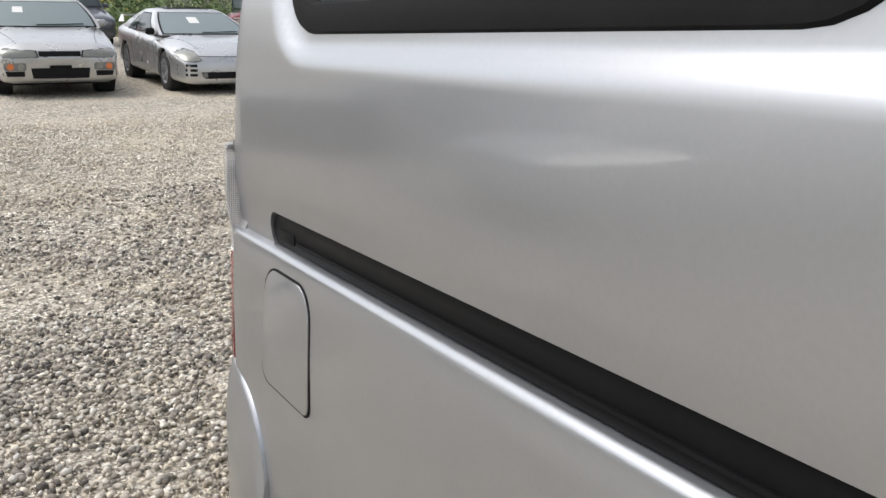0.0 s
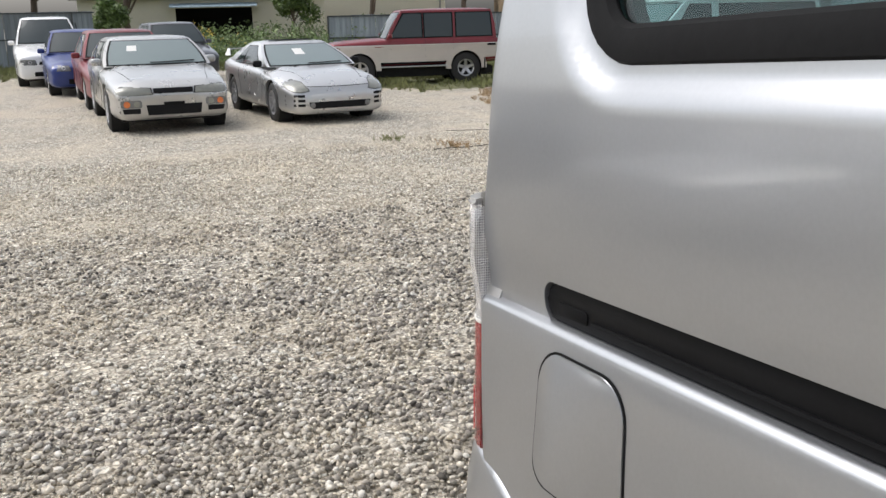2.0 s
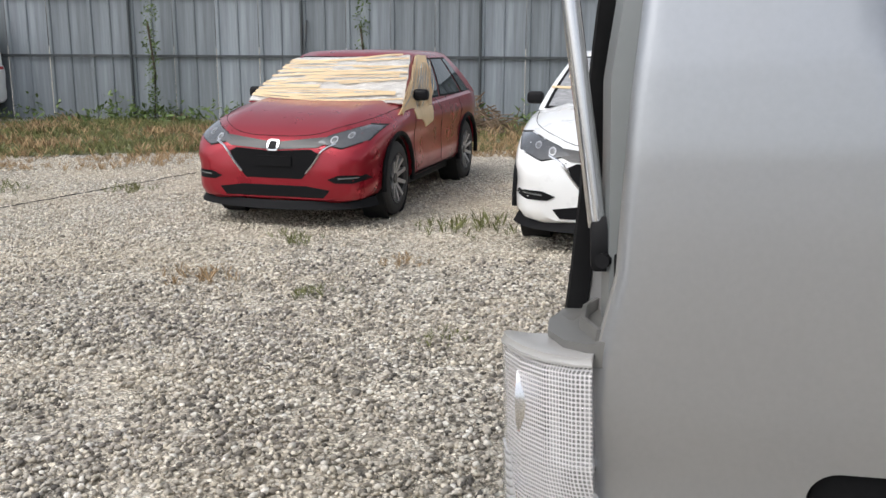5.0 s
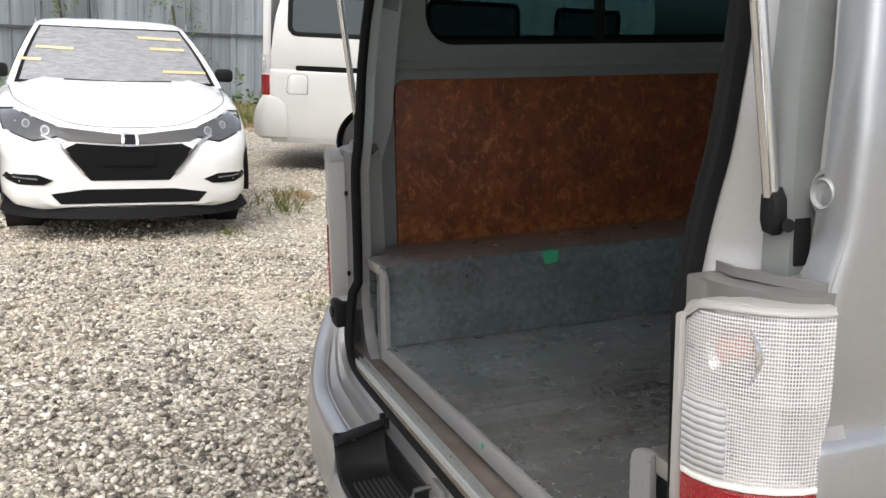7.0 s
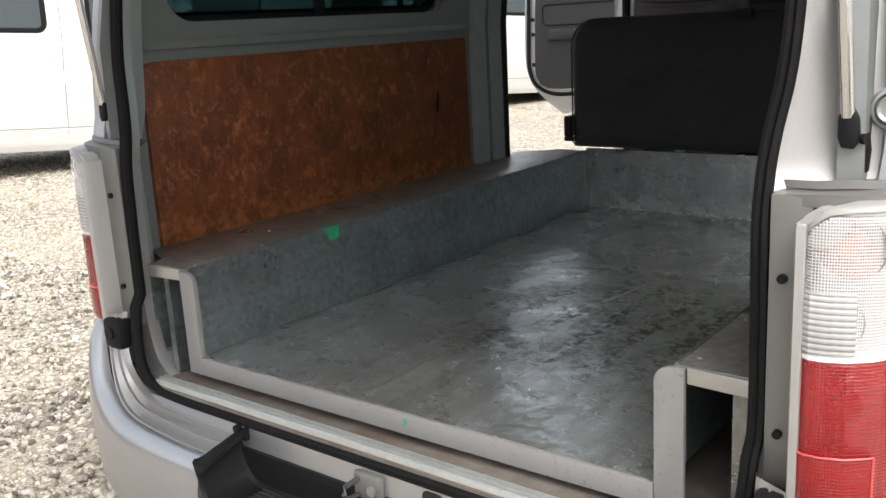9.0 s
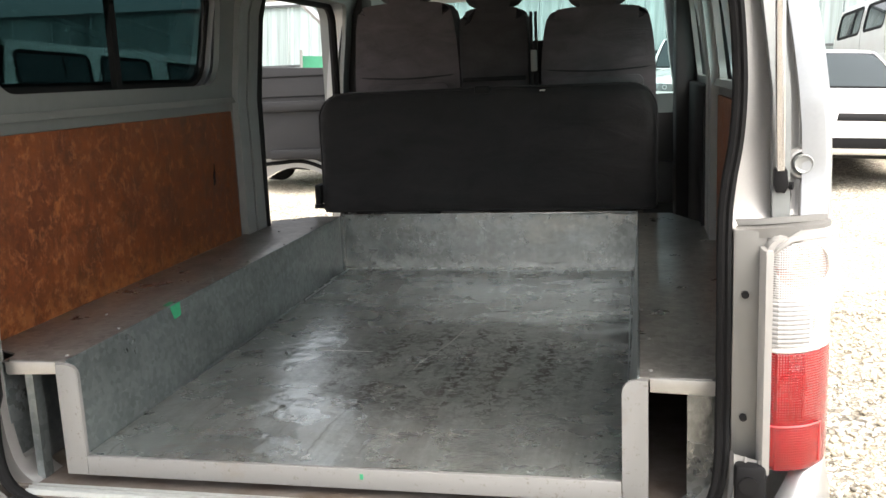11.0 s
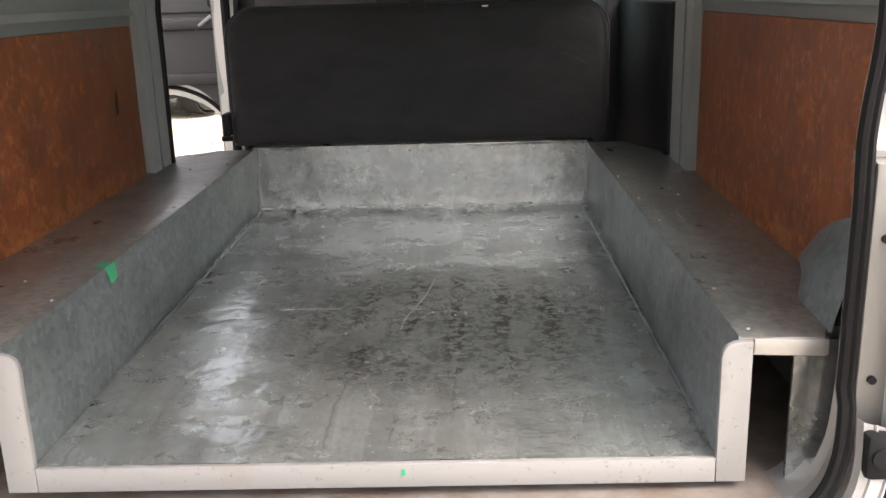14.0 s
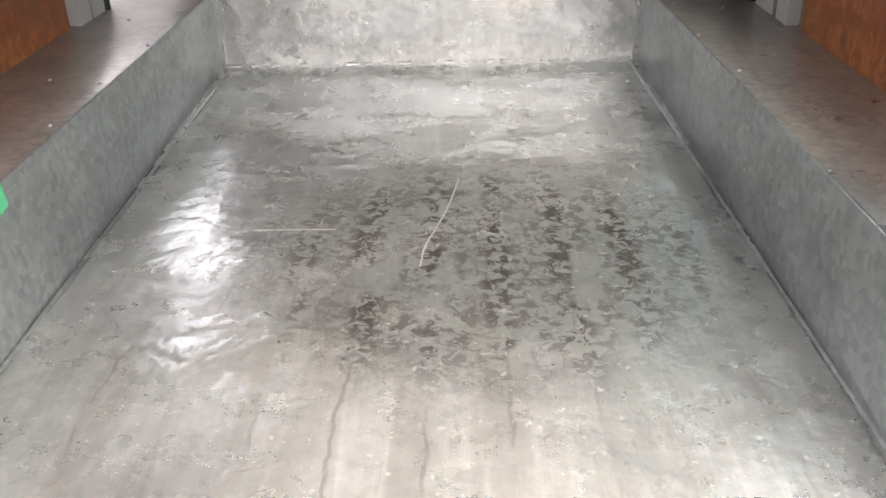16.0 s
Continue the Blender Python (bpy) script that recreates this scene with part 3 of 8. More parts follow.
def pebbles(count):
    """A few rounded stone shapes on an icosahedron."""
    bm = bmesh.new()
    bmesh.ops.create_icosphere(bm, subdivisions=1, radius=0.5)
    base = np.array([v.co[:] for v in bm.verts])
    faces = [[v.index for v in f.verts] for f in bm.faces]
    bm.free()
    rng = np.random.default_rng(7)
    out = []
    for _ in range(count):
        s = rng.uniform(0.7, 1.2, 3) * (1.15, 0.85, 0.6)
        out.append(base * s * (1 + rng.normal(0, 0.11, (len(base), 1))))
    return out, faces


PEBBLE_V, PEBBLE_F = pebbles(14)
rng = np.random.default_rng(3)
CHIP_V = [np.array([(0.5, 0, 0), (-0.5, 0.05, 0), (0, 0.42, 0), (0.05, -0.4, 0), (0, 0, 0.34), (0, 0, -0.34)]) * rng.uniform(0.7, 1.25, 3) + rng.normal(0, 0.06, (6, 3)) for _ in range(14)]
CHIP_F = [[0, 2, 4], [2, 1, 4], [1, 3, 4], [3, 0, 4], [2, 0, 5], [1, 2, 5], [3, 1, 5], [0, 3, 5]]


def strew(x0, x1, y0, y1, per_m2, small, large):
    """Places and sizes of stones, thinner where sand shows."""
    n = int((x1 - x0) * (y1 - y0) * per_m2)
    x, y = rng.uniform(x0, x1, n), rng.uniform(y0, y1, n)
    clump = np.array([noise.noise(Vector((a * 0.8, b * 0.8, 3.1))) + 0.6 * noise.noise(Vector((a * 2.3, b * 2.3, 7.1))) for a, b in zip(x, y)])
    keep = rng.uniform(-0.75, 0.45, n) < clump + 0.1
    x, y = x[keep], y[keep]
    s = rng.uniform(0, 1, len(x)) ** 2.6 * (large - small) + small
    return np.stack([x, y, height(x, y) - 0.010], -1), s


def fade(places, sizes, cx, cy, full, gone):
    """Thin the stones out between two distances from a point."""
    d = np.hypot(places[:, 0] - cx, (places[:, 1] - cy) * 0.85)
    keep = rng.uniform(0, 1, len(d)) < np.clip((gone - d) / (gone - full), 0, 1)
    return places[keep], sizes[keep]


pa, sa_ = fade(*strew(-4.6, 2.6, -5.8, 1.6, 2700, 0.009, 0.037), -0.4, -1.2, 2.4, 5.2)
stones = scatter("gravel_stones", PEBBLE_V, PEBBLE_F, pa, sa_, STONE)
tagged(stones, "loose grey and pale gravel stones on the yard", "gravel", kind="stuff")
pb, sb_ = fade(*strew(-9.0, 2.8, -12.5, 4.5, 1150, 0.013, 0.040), -1.2, -1.8, 5.0, 13.0)
stones = scatter("gravel_chips", CHIP_V, CHIP_F, pb, sb_, CHIP)
tagged(stones, "loose tan and grey stone chips on the yard", "gravel", kind="stuff")

# ==== the van ====
# A darker grey than the jamb paint.
JAMBGREY = plain("darker_jamb_paint", (0.19, 0.186, 0.176), 0.45, 0.3, 0.15, 25)
PILLAR = plain("scuffed_pillar_paint", (0.33, 0.34, 0.335), 0.4, 0.3, 0.25, 18, 0.05)
LINING = plain("grey_headlining", (0.60, 0.59, 0.56), 0.9, 0.0, 0.08, 60)
VX, VY, VZ = Vector((0.999, 0, 0.0436)), Vector((-0.0022, 0.9987, 0.0505)), Vector((-0.0436, -0.0505, 0.9978))
VAN = Matrix(((VX.x, VY.x, VZ.x, 0.105), (VX.y, VY.y, VZ.y, 0), (VX.z, VY.z, VZ.z, 0), (0, 0, 0, 1)))

SIDE = [(0.30, 0.86), (0.36, 0.885), (0.50, 0.906), (0.70, 0.917), (0.90, 0.920), (0.99, 0.9195), (1.030, 0.9185), (1.0375, 0.9165), (1.042, 0.912), (1.045, 0.9065), (1.0475, 0.9028), (1.053, 0.9015),
        (1.065, 0.9022), (1.085, 0.9042), (1.105, 0.907), (1.14, 0.9120), (1.19, 0.916), (1.24, 0.9185), (1.30, 0.9195), (1.36, 0.918), (1.43, 0.9125), (1.50, 0.904), (1.60, 0.889), (1.70, 0.871), (1.80, 0.846), (1.90, 0.80), (1.94, 0.73)]
SZ, SX = np.array(SIDE).T
REAR = [(0.30, 0.07), (1.15, 0.050), (1.25, 0.057), (1.40, 0.070), (1.50, 0.082), (1.60, 0.098), (1.80, 0.15), (1.95, 0.22)]
RZ, RY = np.array(REAR).T
INNER = [(0.35, 0.80), (0.90, 0.838), (1.42, 0.832), (1.80, 0.785), (1.90, 0.74)]
IZ, IX = np.array(INNER).T


def side_x(z):
    return float(np.interp(z, SZ, SX))


def inner_x(z):
    return float(np.interp(z, IZ, IX))


WELL_DEEP = 0.015
CORNER_Z, CORNER_R, CORNER_Y = [1.16, 1.26, 1.5, 1.8], [0.02, 0.014, 0.014, 0.014], [0.0, 0.021, 0.020, 0.020]


def corner_y(z):
    """The y of the flank's rear edge."""
    return float(np.interp(z, RZ, RY) + np.interp(z, CORNER_Z, CORNER_Y))


def corner_r(z):
    return float(np.interp(z, CORNER_Z, CORNER_R))


def beside(y, z, well):
    """Distance from a point of the flank to a rounded window outline, negative inside."""
    y0, y1, z0, z1, r = well
    dy, dz = abs(y - (y0 + y1) / 2) - (y1 - y0) / 2 + r, abs(z - (z0 + z1) / 2) - (z1 - z0) / 2 + r
    return math.hypot(max(dy, 0), max(dz, 0)) + min(max(dy, dz), 0) - r


def skin_x(y, z, well):
    """The flank's half width, pressed in round the windows."""
    x = side_x(z)
    if well:
        k = min(1.0, max(0.0, (0.070 - beside(y, z, well)) / 0.036))
        x -= WELL_DEEP * k * k * (3 - 2 * k)
    return x


def side_skin(s, y1, well=None):
    """The outer sheet of one flank, 3 cm deep, with its rear edge rolled inwards and a pressed window surround."""
    zs = np.unique(np.round(np.concatenate([SZ, np.linspace(0.30, 1.94, 30), np.linspace(1.32, 1.46, 15), np.linspace(1.80, 1.88, 7)]), 4))
    far = np.unique(np.round(np.concatenate([np.linspace(0.12, 0.46, 24), np.linspace(0.5, y1, 22)]), 4))
    rows = []
    for z in zs:
        r, y0 = corner_r(z), corner_y(z)
        row = []
        for k in (0, 0.04, 0.12, 0.25, 0.42, 0.65, 1.0):
            d = k * r
            cut = r - math.sqrt(max(0, r * r - (r - d) ** 2))
            row.append((s * (skin_x(y0 + d, z, well) - cut), y0 + d, z))
        ys = np.maximum(far, y0 + r + 0.004 + 0.0001 * np.arange(len(far)))
        row += [(s * skin_x(y, z, well), y, z) for y in ys]
        row += [(s * (side_x(z) - 0.05), y, z) for y in ys[::-1]] + [(s * (side_x(z) - 0.05), y0 + 0.004, z)]
        rows.append(row)
    v, f = grid(rows, cap=True, close=True)
    return v, f


def flat_skin(s, y0, y1):
    """The inner sheet of one flank."""
    rows = [[(s * inner_x(z), y0, z), (s * inner_x(z), y1, z), (s * (inner_x(z) + 0.02), y1, z), (s * (inner_x(z) + 0.02), y0, z)] for z in np.linspace(0.55, 1.88, 14)]
    return grid(rows, cap=True, close=True)


def on_side(outline, s, off=0.0, inner=False):
    return [(s * ((inner_x(z) - off) if inner else (side_x(z) + off)), y, z) for y, z in outline]


def pane(outline, s, thick=0.004, sink=0.008, deep=0.0):
    pts = on_side(outline, s, -sink - deep)
    back = [(x - s * thick, y, z) for x, y, z in pts]
    n = len(pts)
    return pts + back, [tuple(range(n)), tuple(range(2 * n - 1, n - 1, -1))] + [(i, (i + 1) % n, n + (i + 1) % n, n + i) for i in range(n)]


def wheel(root, at, s, r=0.33, wide=0.20, spokes=5, rim_r=0.6, name="wheel", metal=None, face=None):
    """A tyre with tread shoulder and a spoked rim, its outer face towards s."""
    cx, cy, cz = at
    w = part(name, lathe([(-wide * s, r * 0.62), (-wide * s, r * 0.92), (-wide * 0.85 * s, r), (-wide * 0.15 * s, r), (-0.01 * s, r * 0.95), (0.004 * s, r * 0.86), (0.002 * s, r * rim_r * 1.06), (-0.02 * s, r * rim_r)], at, 28), TYRE, root)
    rr = r * rim_r
    rim = part("rim", lathe([(-0.09 * s, rr * 0.9), (-0.01 * s, rr * 1.03), (0.002 * s, rr * 1.02), (-0.012 * s, rr * 0.90), (-0.10 * s, rr * 0.86)], at, 28), metal or ALLOY, w)
    part("wheel_dish", cyl((cx - 0.10 * s, cy, cz), (cx - 0.095 * s, cy, cz), rr * 0.9, 24), WELL, rim)
    bm = bmesh.new()
    for i in range(spokes):
        a = 2 * math.pi * i / spokes + 0.3
        m = Matrix.Translation(at) @ Matrix.Rotation(a, 4, "X")
        k = len(bm.verts)
        thin = 1.0 if spokes < 8 else 0.55
        pts = [(-0.05, 0.02, -0.035 * thin), (-0.05, 0.02, 0.035 * thin), (-0.004, rr * 0.92, 0.028 * thin), (-0.004, rr * 0.92, -0.028 * thin)]
        top = [bm.verts.new(m @ Vector(((p[0] + 0.012) * s, p[1], p[2] * r / 0.33))) for p in pts]
        low = [bm.verts.new(m @ Vector(((p[0] - 0.03) * s, p[1], p[2] * r / 0.33))) for p in pts]
        bm.faces.new(top), bm.faces.new(low[::-1])
        for q in range(4):
            bm.faces.new((top[q], low[q], low[(q + 1) % 4], top[(q + 1) % 4]))
    part("spokes", bm, face or metal or ALLOY, rim)
    part("hub_cap", cyl((cx - 0.05 * s, cy, cz), (cx - 0.022 * s, cy, cz), rr * 0.26, 14, rr * 0.2), metal or ALLOY, rim)
    return w


WIN_R = rounded(0.330, 1.36, 1.412, 1.80, 0.085, 7)
WIN_C = rounded(0.26, 1.45, 1.412, 1.80, 0.085, 7)
WIN_R2 = rounded(1.66, 2.58, 1.425, 1.80, 0.07, 6)
WIN_L = rounded(0.255, 1.40, 1.470, 1.80, 0.085, 7)
WIN_F = rounded(2.98, 3.62, 1.36, 1.78, [0.05, 0.05, 0.05, 0.05], 4)
DOOR_SL = rounded(1.745, 2.77, 0.64, 1.82, 0.09, 6)
DOOR_IN = rounded(1.685, 2.77, 0.64, 1.82, 0.09, 6)
DOOR_FR = rounded(3.04, 3.84, 0.62, 1.82, 0.08, 6)
LID = [(y, z) for y, z in rounded(0.236, 0.450, 0.810, 1.012, [0.035, 0.018, 0.05, 0.05], 6)]
LID = [(y + 0.02 * max(0, (z - 0.83)) / 0.18 * (y < 0.33), z) for y, z in LID]


def bumper_half(s):
    """The painted corner of the rear bumper from beside the step round to the flank."""
    plan = smooth_line([(0.345, -0.150, 0.588), (0.50, -0.149, 0.590), (0.66, -0.140, 0.603), (0.77, -0.112, 0.650), (0.835, -0.078, 0.715), (0.888, -0.030, 0.776),
                        (0.918, 0.03, 0.792), (0.928, 0.10, 0.778), (0.930, 0.17, 0.748), (0.928, 0.22, 0.695), (0.926, 0.245, 0.62)], 4)
    rows = []
    for i, (x, y, top) in enumerate(plan):
        a, b = plan[max(0, i - 1)], plan[min(len(plan) - 1, i + 1)]
        t = Vector((b[0] - a[0], b[1] - a[1], 0)).normalized()
        o = Vector((t.y, -t.x, 0))
        p = Vector((x, y, 0))
        deep = 0.05 if x < 0.9 else max(0.02, 0.05 - (i / len(plan)) * 0.05)
        sec = [(-deep, top - 0.02), (-deep, top - 0.002), (-deep * 0.8, top), (-deep * 0.55, top - 0.003), (-deep * 0.3, top - 0.012), (-0.004, top - 0.030), (0.002, top - 0.06), (0.006, top - 0.12 if top > 0.7 else top - 0.10), (0.0, 0.42), (-0.02, 0.36), (-0.05, 0.335), (-deep - 0.05, 0.335)]
        rows.append([((p + o * u).x * s, (p + o * u).y, z) for u, z in sec])
    return grid(rows, cap=True, close=True)


def bumper_ledge(s):
    """The painted ledge between the bumper's rim and the seal, sweeping up to the lamp."""
    low = smooth_line([(0.335, -0.106, 0.5865), (0.50, -0.104, 0.588), (0.64, -0.094, 0.598), (0.72, -0.076, 0.628), (0.772, -0.052, 0.680), (0.795, -0.036, 0.735), (0.800, -0.026, 0.80)], 5)
    high = smooth_line([(0.335, -0.028, 0.604), (0.50, -0.028, 0.606), (0.64, -0.030, 0.615), (0.700, -0.032, 0.645), (0.735, -0.032, 0.690), (0.748, -0.026, 0.745), (0.750, -0.016, 0.81)], 5)
    rows = []
    for a, b in zip(low, high):
        a, b = np.array(a), np.array(b)
        rows.append([tuple((a + (b - a) * k + (0, 0.010 * (k > 0.9) + d, -d * 0.6)) * (s, 1, 1)) for k, d in ((-0.06, 0.010), (0.0, 0.0), (0.04, -0.0035), (0.09, -0.0035), (0.13, 0.002), (0.44, 0.003), (0.48, -0.0025), (0.53, -0.0025), (0.57, 0.003), (0.86, 0.004), (0.90, -0.003), (0.95, -0.003), (1.0, 0.0))])
    return grid(rows, cap=False)


OPENING = smooth_line([(0, 0.632), (0.40, 0.632), (0.58, 0.634), (0.655, 0.645), (0.702, 0.682), (0.722, 0.745), (0.728, 0.85), (0.727, 0.97), (0.717, 1.10), (0.711, 1.20), (0.717, 1.27), (0.730, 1.35), (0.735, 1.45), (0.730, 1.60), (0.705, 1.76), (0.65, 1.84), (0.50, 1.865), (0, 1.87)], 4)
WIDER_Z, WIDER = [0.66, 0.75, 0.97, 1.10, 1.20, 1.45, 1.60, 1.84], [0.0, 0.010, 0.0125, 0.022, 0.0285, 0.0285, 0.024, 0.0]
LOOP = [(x + float(np.interp(z, WIDER_Z, WIDER)), z) for x, z in OPENING] + [(-x, z) for x, z in OPENING[-2:0:-1]]


def seal_back(z):
    """How much deeper the opening's edge lies above the lamps."""
    return float(np.interp(z, [0.85, 0.95, 1.12, 1.18, 1.23, 1.32, 1.39, 1.47, 1.8], [0, 0.004, 0.005, 0.007, 0.011, 0.016, 0.0165, 0.017, 0.018]))


def rear_ring():
    """The painted frame round the tailgate opening, with a step back above the lamps."""
    n = len(LOOP)
    outer = []
    for x, z in LOOP:
        zz = min(max(z, 0.40), 1.93)
        ox = side_x(max(0.45, min(1.88, z))) - 0.006
        a = abs(x) / 0.735
        if z < 0.66:
            outer.append((x * 1.22, 0.44))
        elif z > 1.82:
            outer.append((x * 1.08, 1.93))
        else:
            outer.append((math.copysign(ox, x), z))
    rows = []

    def at(q, y, k):
        return [(x, y + (float(np.interp(z, RZ, RY)) if k > 0.5 else corner_y(z)) - 0.048 + k * seal_back(z), z) for x, z in q]

    mid = [(a[0] * 0.72 + b[0] * 0.28, a[1] * 0.72 + b[1] * 0.28) for a, b in zip(LOOP, outer)]
    mid2 = [(a[0] * 0.30 + b[0] * 0.70, a[1] * 0.30 + b[1] * 0.70) for a, b in zip(LOOP, outer)]
    wide = [(math.copysign(max(abs(x), 0.80), x) if 0.70 < z < 1.80 else x, z) for x, z in LOOP]

    def back(z):
        return 0.034 if z > 1.21 else 0.034 * max(0.0, (z - 1.17) / 0.04)

    for q, y, deep, k in ((LOOP, 0.048, 0, 1), (LOOP, 0.030, 0, 1), (LOOP, 0.018, 0, 1), (mid, 0.022, 1, 0.6), (mid2, 0.046, 0.75, 0.15), (outer, 0.0505, 0.0, 0), (outer, 0.10, 0, 0), (wide, 0.11, 0, 0.5), (wide, 0.06, 0, 1)):
        rows.append([(x, yy + deep * back(z), z) for x, yy, z in at(q, y, k)])
    rows.append(rows[0])
    v, f = grid(rows[:-1], cap=False, close=True)
    m = len(rows) - 1
    f += [((m - 1) * n + j, (m - 1) * n + (j + 1) % n, (j + 1) % n, j) for j in range(n)]
    return v, f


def lathe_y(at, profile, n=20):
    """Turn a profile of (along, radius) round the y axis."""
    x0, y0, z0 = at
    rows = [[(x0 + r * math.cos(2 * math.pi * i / n), y0 + u, z0 + r * math.sin(2 * math.pi * i / n)) for i in range(n)] for u, r in profile]
    return grid(rows, cap=False, close=True)


def lamp_plan(s, grow=0.0, x0=0.812, x1=1.0):
    """The lamp's outline from above, clipped to a stretch of x."""
    g = grow
    o = [(0.812 - g, -0.028 - g), (0.820, -0.034 - g), (0.840, -0.033 - g), (0.864 + g, -0.024 - g), (0.889 + g, -0.004 - g), (0.906 + g, 0.020), (0.9155 + g, 0.045), (0.9165 + g, 0.062)]
    xs, ys = [p[0] for p in o], [p[1] for p in o]
    front = [(x, float(np.interp(x, xs, ys))) for x in sorted({max(x0 - g, xs[0]), min(x1, xs[-1])} | {x for x in xs if x0 < x < x1})]
    return [(s * x, y) for x, y in [(front[0][0], 0.03)] + front + [(min(0.88, front[-1][0] - 0.002), 0.062 if x1 > 0.9 else 0.03)]]


def lamp_column(s, z0, z1, n=14, grow=0.0):
    """The lamp's outline drawn upwards, swelling with the flank above the crease, its inner top corner rounded."""
    rows = []
    for z in np.concatenate([np.linspace(z0, z1 - 0.010, n), [z1 - 0.005, z1 - 0.001, z1]]):
        shrink = 0.0 if z < z1 - 0.006 else 0.003 if z < z1 - 0.0005 else 0.008
        row = []
        for x, y in lamp_plan(1, grow):
            k = min(1.0, max(0.0, (x - 0.85) / 0.06))
            out = 0.011 * min(1.0, max(0.0, (z - 1.035) / 0.055)) * k
            drop = (0.85 - x) ** 2 * 18 * (z > 1.14) if x < 0.85 else 0.0
            row.append((s * (x + out - shrink * k), y + shrink * (y < 0.0), z - drop))
        rows.append(row)
    return grid(rows, cap=True, close=True)


def rear_lamp(root, s):
    """A tall lamp that wraps the corner: clear above, red below, in a pale bezel."""
    lamp = part("rear_lamp", box(s * 0.815, s * 0.895, 0.030, 0.060, 0.79, 1.19, 0.004), GREYPLASTIC, root, "tall rear lamp, clear over red")
    part("clear_lens", lamp_column(s, 1.001, 1.190), LENS, lamp, "clear lens of fine square prisms", 50)
    part("reversing_lens", prism(lamp_plan(s, 0.0022, 0.8135, 0.872), "z", 1.006, 1.085, 0.002), LENS_BAR, lamp, "clear barred reversing lens")
    part("bulb", cyl((s * 0.856, 0.012, 1.140), (s * 0.856, -0.016, 1.140), 0.016, 14, 0.013), AMBER, lamp, "orange bulb")
    part("bulb_bowl", lathe_y((s * 0.858, 0.022, 1.140), [(0.0, 0.004), (-0.006, 0.020), (-0.016, 0.032), (-0.030, 0.041), (-0.031, 0.043), (-0.010, 0.040)], 28), CHROME, lamp, "mirror bowl round the bulb")
    part("bulb_bowl", lathe_y((s * 0.846, 0.016, 1.046), [(0.0, 0.004), (-0.006, 0.018), (-0.016, 0.028), (-0.030, 0.033), (-0.031, 0.035)], 28), CHROME, lamp)
    part("clear_bulb", cyl((s * 0.846, 0.012, 1.046), (s * 0.846, -0.014, 1.046), 0.010, 12, 0.008), plain_white, lamp)
    part("reflector", prism([(s * 0.820, 0.010), (s * 0.850, 0.016), (s * 0.895, 0.020), (s * 0.895, 0.03), (s * 0.820, 0.03)], "z", 1.004, 1.183), MIRRORED, lamp)
    part("reflector_shelf", prism(lamp_plan(s, -0.004), "z", 1.088, 1.091), MIRRORED, lamp)
    part("white_rib", prism(lamp_plan(s, 0.0012), "z", 0.9955, 1.0015, 0.001), plain_white, lamp)
    part("red_lens", prism(lamp_plan(s, 0.0005), "z", 0.787, 0.9955, 0.004), REDRIB, lamp, "red lens of fine square prisms")
    part("red_reflector", prism([(s * 0.820, 0.006), (s * 0.895, 0.020), (s * 0.895, 0.03), (s * 0.820, 0.03)], "z", 0.80, 0.985), plain_white, lamp)
    for x0 in (0.842, 0.852, 0.862):
        part("red_prism_bar", prism(lamp_plan(s, 0.0012, x0, x0 + 0.004), "z", 0.875, 0.988, 0.0005), REDRIB, lamp)
    part("red_bulb", cyl((s * 0.852, 0.012, 0.925), (s * 0.852, -0.010, 0.925), 0.026, 12, 0.020), REDLENS, lamp)
    low = part("lower_red_lens", prism(lamp_plan(s, 0.003, 0.8135, 0.896), "z", 0.795, 0.868, 0.003), REDRIB, lamp, "red lower lens with a bright rim")
    edge = [(x, y - 0.0005) for x, y in lamp_plan(s, 0.0034, 0.8135, 0.896)[1:-1]]
    part("lens_edge", sweep([(x, y, 0.868) for x, y in edge], ring(0.0016, 5)), PINK, low)
    part("lens_edge", sweep([(edge[-1][0], edge[-1][1], z) for z in (0.797, 0.868)], ring(0.0016, 5)), PINK, low)
    part("lamp_cheek", prism([(s * 0.794, 0.04), (s * 0.795, -0.022), (s * 0.800, -0.034), (s * 0.8112, -0.036), (s * 0.8112, 0.04)], "z", 0.778, 1.168, 0.003), BEZEL, lamp, "pale grey lamp bezel")
    part("bezel_corner", cyl((s * 0.826, -0.026, 1.162), (s * 0.826, 0.03, 1.162), 0.0245, 16), BEZEL, lamp)
    cap = lamp_column(s, 1.188, 1.1945, 3, 0.0012)
    part("lamp_cap", ([(x, y, max(z, 1.186) if abs(x) > 0.84 else z) for x, y, z in cap[0]], cap[1]), BEZEL, lamp, "", 50)
    return lamp


BEZEL = plain("pale_grey_bezel", (0.40, 0.39, 0.375), 0.35, 0.0, 0.12, 40, coat=0.3)
PINK = plain("bright_red_edge", (0.70, 0.10, 0.10), 0.3)
plain_white = plain("white_lamp_rib", (0.75, 0.74, 0.70), 0.4)


